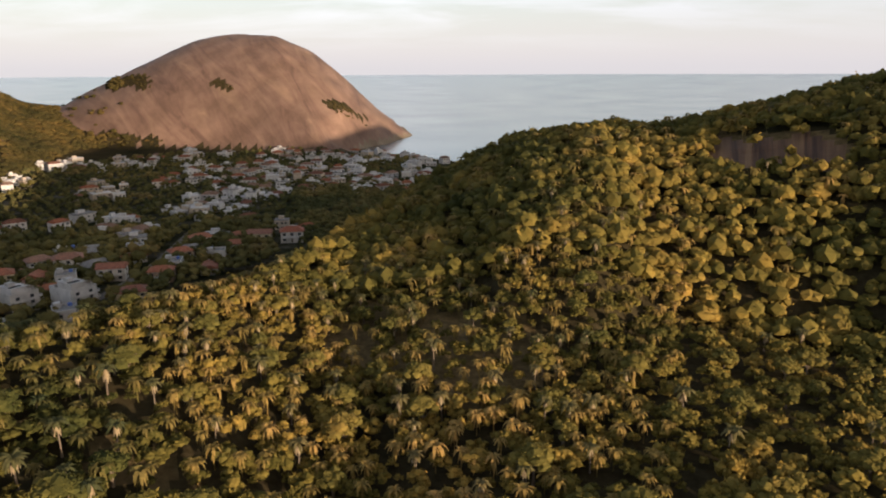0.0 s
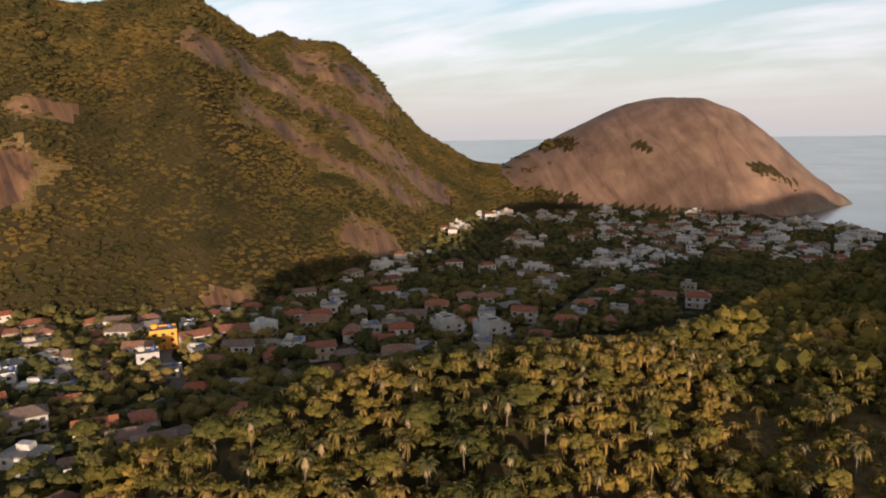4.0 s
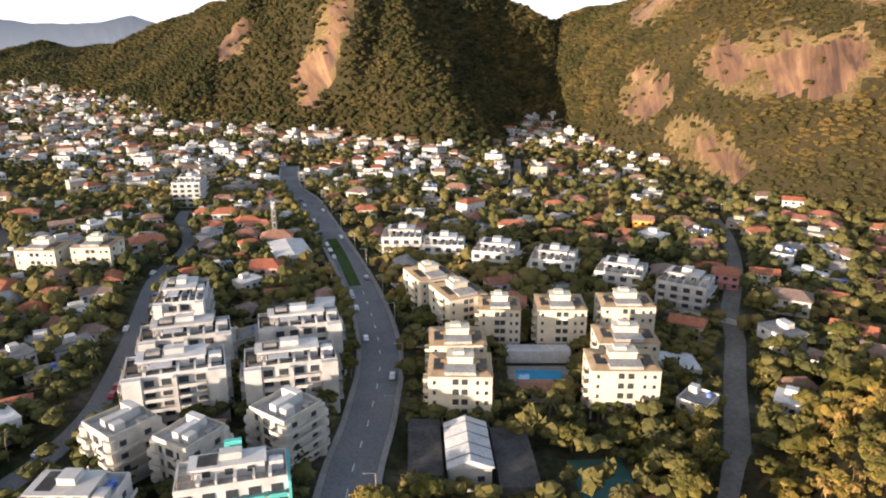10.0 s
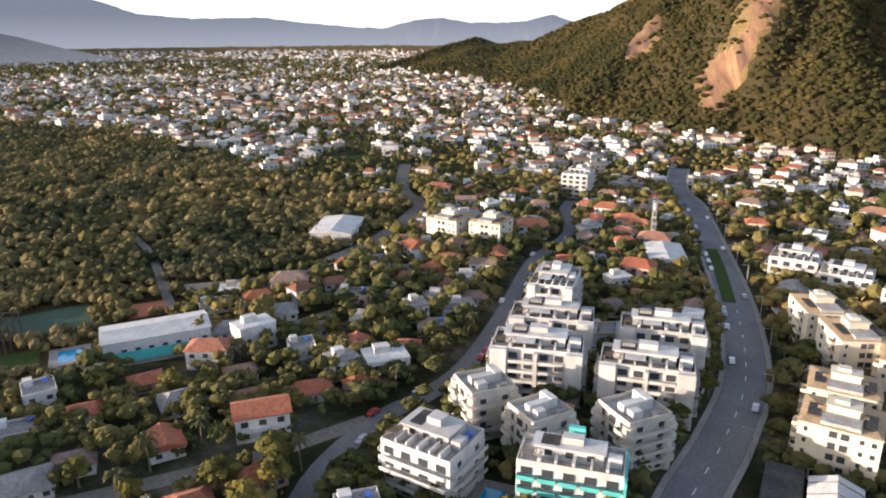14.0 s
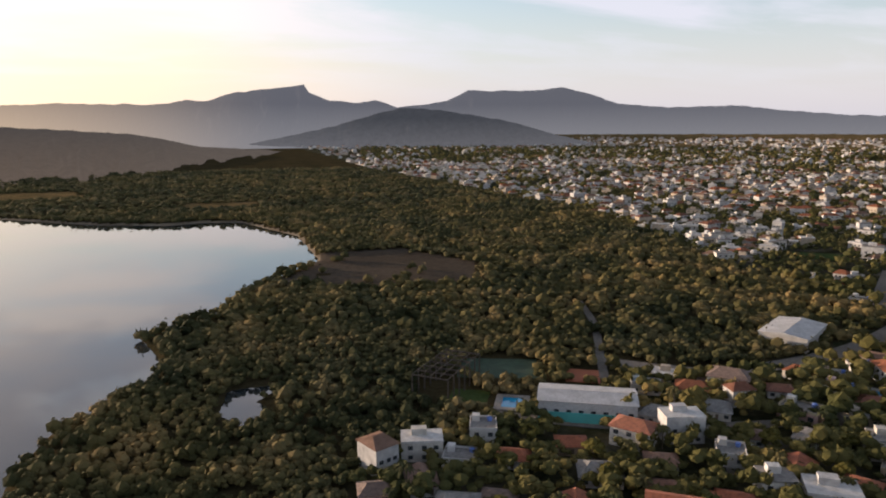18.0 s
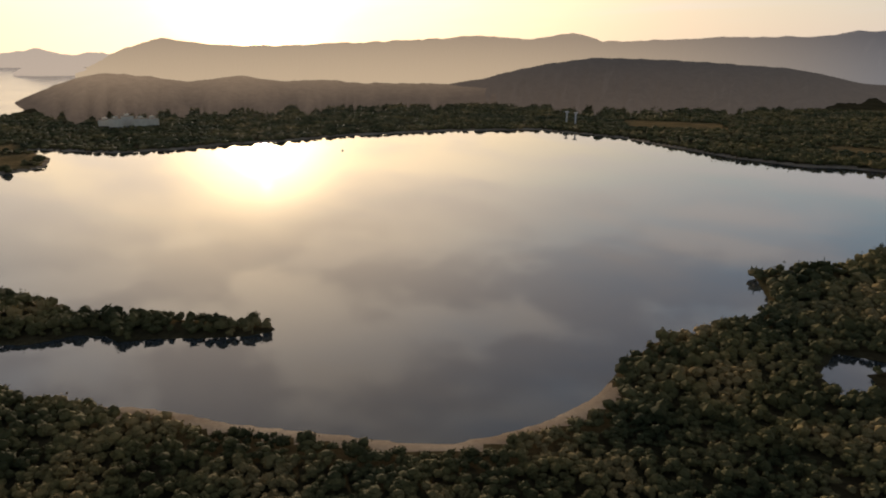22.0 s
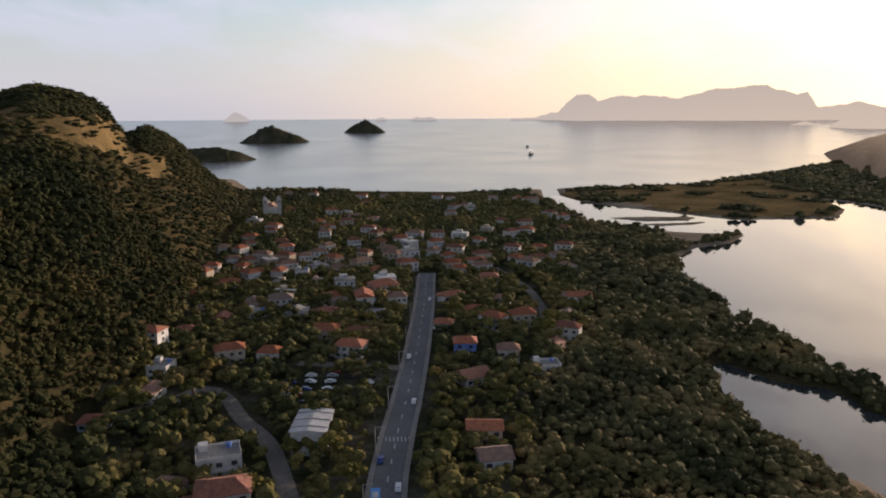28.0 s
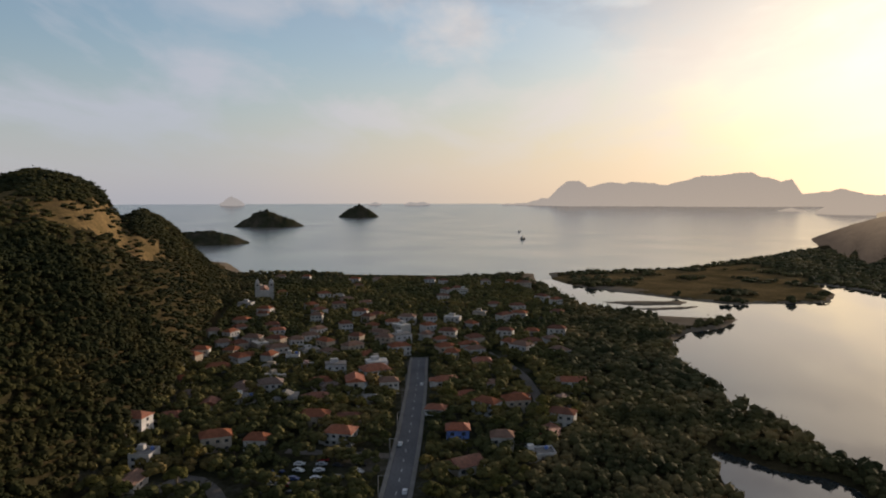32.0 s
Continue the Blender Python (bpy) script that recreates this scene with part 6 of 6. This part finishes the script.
def stamped_houses():
    """The far town: walls, tiled or flat roofs and window openings, all in one mesh."""
    V, Fc, I, n = [], [], [], 0
    quads = np.array([(3, 2, 1, 0), (4, 5, 6, 7), (0, 1, 5, 4), (1, 2, 6, 5), (2, 3, 7, 6), (3, 0, 4, 7)])
    z0 = height(fh[:, 0], fh[:, 1])
    for (x, y), z in zip(fh, z0):
        r = math.hypot(x, y)
        if (x > 0 and r > 480 and g.random() < (0.74 if r < 620 else 0.88)) or (y > 200 and x < 0 and (-x < y * 0.19 and r < 560 or r < 300)) or not free(x, y, 5) or g.random() < (0.0 if r < 440 else 0.14 if r < 800 else 0.12):
            continue
        if x < 0 and y > 300 and float(fbm(np.array([x / 55]), np.array([y / 55]), 3)[0]) < 0.46:
            continue
        if x < 0 and y < 200 and r > 440 and float(fbm(np.array([x / 70]), np.array([y / 70]), 3)[0]) < (0.38 if r < 1200 else 0.45):
            continue
        a = face_out(x, y) + g.normal() * 0.5
        w, d, h = g.uniform(7, 14.5), g.uniform(6, 10.5), g.choice([3.2, 3.2, 6.0, 6.0, 8.5], p=[0.35, 0.2, 0.25, 0.12, 0.08])
        if x > 0:
            w, d, h = g.uniform(8, 13), g.uniform(7, 10), g.choice([3.4, 4.5, 6.2, 6.2])
        c, s = math.cos(a), math.sin(a)
        tiled = g.random() < (0.82 if x > 0 else 0.46 if y < 220 else 0.4)
        wall = int(g.integers(1, 4)) if x > 0 else int(g.integers(0, 4))
        if r < 1000:
            taken.append((x, y, max(w, d) * (0.62 if x > 0 else 0.5)))

        def put(x0, x1, y0, y1, b, t, m, pinch=0.0):
            nonlocal n
            v = np.array([(px, py, pz) for pz in (b, t) for px, py in ((x0, y0), (x1, y0), (x1, y1), (x0, y1))], float)
            if pinch:
                mx, my = (x0 + x1) / 2, (y0 + y1) / 2
                v[4:, 0] = mx + (v[4:, 0] - mx) * pinch
                v[4:, 1] = my + (v[4:, 1] - my) * 0.08
            V.append(np.column_stack([x + v[:, 0] * c - v[:, 1] * s, y + v[:, 0] * s + v[:, 1] * c, z + v[:, 2]]))
            Fc.append(quads + n); I.extend([m] * 6); n += 8
        put(-w / 2, w / 2, -d / 2, d / 2, -1, h, wall)
        if tiled:
            put(-w / 2 - 0.5, w / 2 + 0.5, -d / 2 - 0.5, d / 2 + 0.5, h, h + 2.0, 4 + int(g.integers(0, 3)), 0.45)
        else:
            put(-w / 2 - 0.1, w / 2 + 0.1, -d / 2 - 0.1, d / 2 + 0.1, h, h + 0.5, (7 if g.random() < 0.6 else 0) if y < 220 else int(g.choice([0, 3, 7])))
            put(-w / 4, w / 8, 0, d / 3, h + 0.5, h + 2.4, wall)
        if r < 900:
            for f in range(int(h / 2.9)):
                for k in (-0.28, 0.05, 0.33):
                    put(w * k - 0.7, w * k + 0.7, -d / 2 - 0.05, -d / 2 + 0.05, 0.9 + 2.9 * f, 2.1 + 2.9 * f, 8)
    mats = [M_T0, M_T1, M_T2, M_T3, M_R0, M_R1, M_R2, M_GREY, M_GLASS]
    ob = new("town_houses", from_arrays("town_houses", np.concatenate(V), np.concatenate(Fc), mats, np.array(I)))
    tagged(ob, "hundreds of small pale houses with clay-tile roofs", "houses", kind="stuff")


def town_paint(c):
    return two_scale(0.05, 0.5, [(0.3, tuple(k * 0.8 for k in c)), (0.7, c)], 0.3, 0.85)


M_T0, M_T1, M_T2, M_T3 = (material("town_render", town_paint(c)) for c in ((0.66, 0.64, 0.61), (0.60, 0.56, 0.50), (0.50, 0.42, 0.33), (0.58, 0.56, 0.54)))
M_R0, M_R1, M_R2 = (material("town_tiles", town_paint(c)) for c in ((0.31, 0.125, 0.072), (0.22, 0.105, 0.072), (0.27, 0.17, 0.125)))
stamped_houses()

# ---------------------------------------------------------------- trees of the town, the woods by the lagoon


def clear_of_things(x, y, gap):
    k = np.ones(len(x), bool)
    for a, b, c in taken:
        k &= (x - a) ** 2 + (y - b) ** 2 > (c * 0.66 + gap) ** 2
    return k


def town_trees(x, y):
    return built_up(x, y) & off_roads(x, y, 1.5) & clear_of_things(x, y, 0.6)


def lagoon_woods(x, y):
    z = zone(x, y, height(x, y))
    return ~inside(x, y, TOWN_WEST) & ~inside(x, y, TOWN_EAST) & (relief(x, y)[0] < 5) & (shore(x, y) > 1.2) & (z != 3) & (z != 1) & ((z != 4) | (rng.random(len(x)) < 0.02)) & off_roads(x, y, 1) & clear_of_things(x, y, 1)


def north_wood(x, y):
    return (relief(x, y)[0] < 6) & (shore(x, y) > 5) & off_roads(x, y, 1) & clear_of_things(x, y, 1)


M_GARDEN = material("garden_foliage", leafy([(0.3, (0.050, 0.054, 0.021)), (0.55, (0.104, 0.092, 0.034)), (0.72, (0.17, 0.122, 0.052))]))
taken += [(-104, -177, 13), (-122, -214, 14)]   # the open yards round the sports hall
plant("garden_trees", "garden trees between the houses", 14, 182, 75, 240, 4.5, CROWN_MID, 1.6, 4.4, 1.0, M_GARDEN, town_trees)
plant("garden_trees", "garden trees between the farther houses", 14, 182, 240, 470, 4.5, CROWN_HALF, 1.6, 4.4, 1.0, M_GARDEN, town_trees)
plant("garden_trees", "garden trees along the beach road", 252, 300, 75, 430, 4.4, CROWN_MID, 1.6, 4.3, 0.8, M_GARDEN, town_trees)
plant("garden_trees", "trees between the far houses", 2, 165, 440, 1000, 7.6, CROWN_FAR, 2.0, 4.0, 0.8, M_GARDEN, town_trees)
plant("garden_trees", "trees of the distant town", 98, 168, 950, 2500, 20.0, CROWN_SPECK, 2.8, 5.5, 0.8, M_GARDEN, town_trees)
plant("garden_trees", "dark trees between the houses behind the beach", 248, 300, 420, 890, 5.6, CROWN_FAR, 1.8, 3.8, 0.6, M_GARDEN, town_trees)
plant("valley_wood", "dark wood in the shaded valley", 1, 12, 240, 600, 5.0, CROWN_MID, 2.2, 4.0, 0.8, M_GARDEN, north_wood)
plant("foot_wood", "trees at the foot of the near hill", 40, 78, 115, 260, 5.0, CROWN_MID, 2.2, 3.8, 0.9, M_LEAF, lambda x, y: (relief(x, y)[0] < 6) & off_roads(x, y, 2) & clear_of_things(x, y, 2) & (np.hypot(x, y) < 215))
plant("lagoon_wood", "dense mangrove wood close beside the lagoon", 128, 268, 60, 190, 3.1, CROWN_MID, 1.6, 3.0, 0.5, M_MANGROVE, lagoon_woods)
plant("lagoon_wood", "dense mangrove wood beside the lagoon", 128, 268, 185, 330, 3.6, CROWN_HALF, 1.8, 3.4, 0.5, M_MANGROVE, lagoon_woods)
plant("lagoon_wood", "mangrove wood on the flats", 126, 268, 320, 800, 5.6, CROWN_FAR, 2.8, 5.0, 0.4, M_MANGROVE, lagoon_woods)
plant("lagoon_wood", "distant wooded flats beyond the lagoon", 110, 268, 780, 1500, 8.5, CROWN_SPECK, 2.8, 4.8, 0.35, M_MANGROVE, lagoon_woods, 0.7)

# ---------------------------------------------------------------- single trees and palms


def tube(bm, pts, radii, sides=7, mat=0):
    rings = []
    for (x, y, z), r in zip(pts, radii):
        rings.append([bm.verts.new((x + r * math.cos(2 * math.pi * k / sides), y + r * math.sin(2 * math.pi * k / sides), z)) for k in range(sides)])
    for a, b in zip(rings[:-1], rings[1:]):
        for k in range(sides):
            bm.faces.new((a[k], a[(k + 1) % sides], b[(k + 1) % sides], b[k])).material_index = mat
    bm.faces.new(rings[-1]).material_index = mat


def frond(bm, turn, rise, length, drop, width, top):
    """An arched leaf blade, folded along its rib, with a toothed edge."""
    c, s = math.cos(turn), math.sin(turn)
    prev = None
    for i in range(8):
        u = i / 7
        d = length * (u - 0.12 * u * u)
        z = top + rise * math.sin(u * 2.0) - drop * u * u
        w = width * (math.sin(math.pi * min(0.96, u * 0.86 + 0.1)) ** 0.7) * (1.0 if i % 2 else 0.72)
        mid = bm.verts.new((c * d, s * d, z))
        lf = bm.verts.new((c * d - s * w, s * d + c * w, z - w * 0.55))
        rt = bm.verts.new((c * d + s * w, s * d - c * w, z - w * 0.55))
        if prev:
            bm.faces.new((prev[0], prev[1], lf, mid))
            bm.faces.new((prev[2], prev[0], mid, rt))
        prev = (mid, lf, rt)


M_PALM = material("palm_fronds", leafy([(0.3, (0.05, 0.058, 0.025)), (0.7, (0.125, 0.10, 0.048))], 0.35))
M_DRY = material("dry_fronds", plain((0.32, 0.24, 0.13), 0.9, 0, 0.4, 1.5))


def palm(seed, tall, skirt, label):
    g = np.random.default_rng(seed)
    ob = thing("palm_tree", label, "palm")
    bm = bmesh.new()
    lean = g.uniform(-0.4, 0.4)
    tube(bm, [(lean * u * u, lean * 0.5 * u * u, -1 + (tall + 1) * u) for u in (0, 0.15, 0.4, 0.7, 1)], (0.3, 0.2, 0.17, 0.15, 0.14))
    part("trunk", bm, M_BARK, ob)
    bm = bmesh.new()
    for i in range(17):
        frond(bm, i * 2.4 + g.uniform(-0.2, 0.2), g.uniform(0.2, 1.5), g.uniform(2.2, 3.0), g.uniform(0.6, 2.2), 0.42, tall)
    for v in bm.verts:
        v.co.x += lean; v.co.y += lean * 0.5
    part("crown", bm, M_PALM, ob)
    if skirt:
        bm = bmesh.new()
        for i in range(11):
            frond(bm, i * 2.4 + 1, 0.05, g.uniform(0.7, 1.1), g.uniform(2.0, 3.0), 0.3, tall - 0.1)
        for v in bm.verts:
            v.co.x += lean; v.co.y += lean * 0.5
        part("dry_fronds", bm, M_DRY, ob, "hanging straw-coloured dead fronds")
    return ob


PALMS = [palm(1, 5.0, True, "wild palm with hanging dry fronds in the hill forest"), palm(2, 6.2, True, "tall wild palm with a skirt of dry fronds"), palm(3, 4.2, True, "short wild palm with dry fronds on the slope"),
         palm(4, 7.0, False, "slender green coconut palm in a garden"), palm(5, 5.5, False, "green palm beside the houses")]


def tree_mesh(seed, tall):
    """Trunk with limbs, and a crown of many leaf clumps."""
    g = np.random.default_rng(seed)
    bm = bmesh.new()
    tube(bm, [(0, 0, -1), (0.05, 0, tall * 0.25), (0.1, 0.05, tall * 0.5), (0.1, 0.1, tall * 0.75)], (0.36, 0.28, 0.22, 0.1))
    for i in range(5):
        a = i * 1.26 + g.uniform(-0.3, 0.3)
        r = tall * g.uniform(0.2, 0.34)
        tube(bm, [(0.08, 0.03, tall * 0.38), (math.cos(a) * r * 0.5, math.sin(a) * r * 0.5, tall * 0.55), (math.cos(a) * r, math.sin(a) * r, tall * g.uniform(0.65, 0.8))], (0.16, 0.11, 0.05), 5)
    trunk = mesh_of("trunk", bm, M_BARK)
    v, f = leaf_cloud(seed + 200, 22, 260, 0.11, 0.30)
    crown = from_arrays("crown", v * [tall * 0.46, tall * 0.46, tall * 0.42] + [0, 0, tall * 0.68], f, [M_GARDEN2])
    return trunk, crown


M_GARDEN2 = material("broadleaf_foliage", leafy([(0.3, (0.048, 0.054, 0.017)), (0.6, (0.115, 0.098, 0.028)), (0.75, (0.20, 0.132, 0.042))], 0.5))


def tree(seed, tall, label):
    ob = thing("tree", label, "tree")
    t, c = tree_mesh(seed, tall)
    part("trunk", t, None, ob)
    part("crown", c, None, ob)
    return ob


TREES = [tree(1, 7.5, "broad leafy tree with an uneven olive crown"), tree(2, 9.0, "tall leafy tree with a golden-green crown"), tree(3, 6.0, "small round leafy tree with an open crown"), tree(4, 8.0, "spreading leafy tree with a patchy crown")]
first_use = set()


def set_tree(kinds, i, x, y, group, sink=0.0, size=1.0):
    m = Matrix.LocRotScale((x, y, ground_z(x, y) - sink), Euler((0, 0, (x * 7.3 + y * 3.1) % 6.28)), (size, size, size))
    key = (id(kinds), i)
    if key in first_use:
        ob = copy_thing(kinds[i], m)
    else:
        first_use.add(key)
        ob = kinds[i]
        ob.matrix_basis = m
    ob.scale = (size, size, size)
    return tagged(ob, group=group)


g = np.random.default_rng(21)


def spread(az0, az1, r0, r1, n, keep, gap):
    got = []
    for _ in range(n * 30):
        if len(got) >= n:
            break
        x, y = polar(g.uniform(az0, az1), math.sqrt(g.uniform(r0 * r0, r1 * r1)))
        if all((x - a) ** 2 + (y - b) ** 2 > gap * gap for a, b in got) and bool(keep(np.array([x]), np.array([y]))[0]):
            got.append((x, y))
    return got


for x, y in spread(-14, 50, 80, 205, 175, hill_woods, 4):
    set_tree(PALMS, int(g.integers(0, 3)), x, y, "wild palms of the near hill", -1.3, g.uniform(0.6, 0.85))
for x, y in spread(-35, -8, 110, 330, 30, hill_woods, 9):
    set_tree(PALMS, int(g.integers(0, 3)), x, y, "wild palms of the near hill", -1.2, g.uniform(0.65, 0.9))
for x, y in spread(-45, 60, 70, 170, 110, hill_woods, 8):
    set_tree(TREES, int(g.integers(0, 4)), x, y, "tall trees of the near hill", 0.8, g.uniform(0.75, 1.0))
garden = lambda x, y: built_up(x, y) & off_roads(x, y, 0.5) & clear_of_things(x, y, 0.5)
for x, y in spread(62, 180, 95, 230, 75, garden, 8):
    set_tree(TREES, int(g.integers(0, 4)), x, y, "garden trees near the flats", 0.2, g.uniform(0.75, 1.15))
for x, y in spread(66, 170, 95, 240, 45, garden, 5):
    set_tree(PALMS, int(g.integers(3, 5)), x, y, "garden palms near the flats", 0.0, g.uniform(0.9, 1.3))
for x, y in spread(255, 298, 100, 330, 60, garden, 9):
    set_tree(TREES, int(g.integers(0, 4)), x, y, "garden trees along the beach road", 0.2, g.uniform(0.8, 1.15))
for i, x, y, k in [(1, -118, -22, 1.3), (0, -121, -18, 1.1), (3, -150, 22, 1.0), (1, -128, 44, 1.2), (0, -120, 52, 1.2), (2, -200, 58, 1.0), (1, -207, 112, 1.3), (3, -212, 118, 1.2), (1, -92, -112, 1.3), (0, -86, -106, 1.4), (3, -80, -116, 1.3), (1, -76, -104, 1.2)]:
    set_tree(TREES, i, x, y, "garden trees near the flats", 0.2, k)

for k in range(11):
    x, y, a = along(AVENUE, 585 + 7.5 * k, 10.5 + 1.5 * math.sin(k * 2.3))
    set_tree(TREES, k % 4, x, y, "street trees along the avenue", 0.3, 0.75 + 0.2 * math.sin(k * 1.7))

# ---------------------------------------------------------------- boats and far shore


def boat(az, r, k, label):
    x, y = polar(az, r)
    ob = thing("boat", label, "boat", x, y, float(bowl(np.array([r]))[0]), radians(az + 70))
    bm = boxes((-6 * k, 6 * k, -1.8 * k, 1.8 * k, -0.4, 1.6 * k))
    for v in bm.verts:
        if v.co.x > 0:
            v.co.y *= 0.25
            v.co.z *= 1.3
        if v.co.z < 0:
            v.co.y *= 0.6
    part("hull", bm, M_DARKROOF, ob)
    part("cabin", boxes((-4 * k, -0.5 * k, -1.2 * k, 1.2 * k, 1.3 * k, 3.8 * k)), M_WHITE, ob)
    part("mast", boxes((0, 0.25 * k, -0.12 * k, 0.12 * k, 1.2 * k, 7 * k)), M_STEEL, ob)


boat(263.2, 1700, 2.1, "dark fishing boat at anchor in the bay")
boat(263.5, 2050, 1.5, "small fishing boat on the calm sea")
boat(261.9, 2150, 0.7, "tiny fishing boat far out on the sea")
boat(219.0, 780, 0.35, "small rowing boat on the lagoon")
for az, r, k in [(234.0, 1120, 13), (234.9, 1130, 16), (235.7, 1115, 14), (233.2, 1130, 12), (236.4, 1140, 11)]:
    x, y = polar(az, r)
    flats(x, y, az + 180, 18, 12, k, "ochre", "pale block of flats on the far lagoon shore")
for az, r in [(200.2, 1060), (200.9, 1075)]:
    x, y = polar(az, r)
    ob = thing("beacon", "thin white steel beacon on the far lagoon shore", "beacon", x, y, ground_z(x, y))
    part("pole", boxes((-0.9, 0.9, -0.9, 0.9, -1, 17)), M_WHITE, ob)
    part("platform", boxes((-2.5, 2.5, -2.5, 2.5, 17.004, 18.5)), M_WHITE, ob)

# bushes added over the bright soil gaps, in the shade-darkened leaf colour
plant("undergrowth", "shade-dark undergrowth between the trees above the beach road", -76, -50, 70, 420, 3.2, CROWN_FAR, 1.3, 2.4, 0.4, M_SHADELEAF, crest_limit(NEAR_HILL, 40))
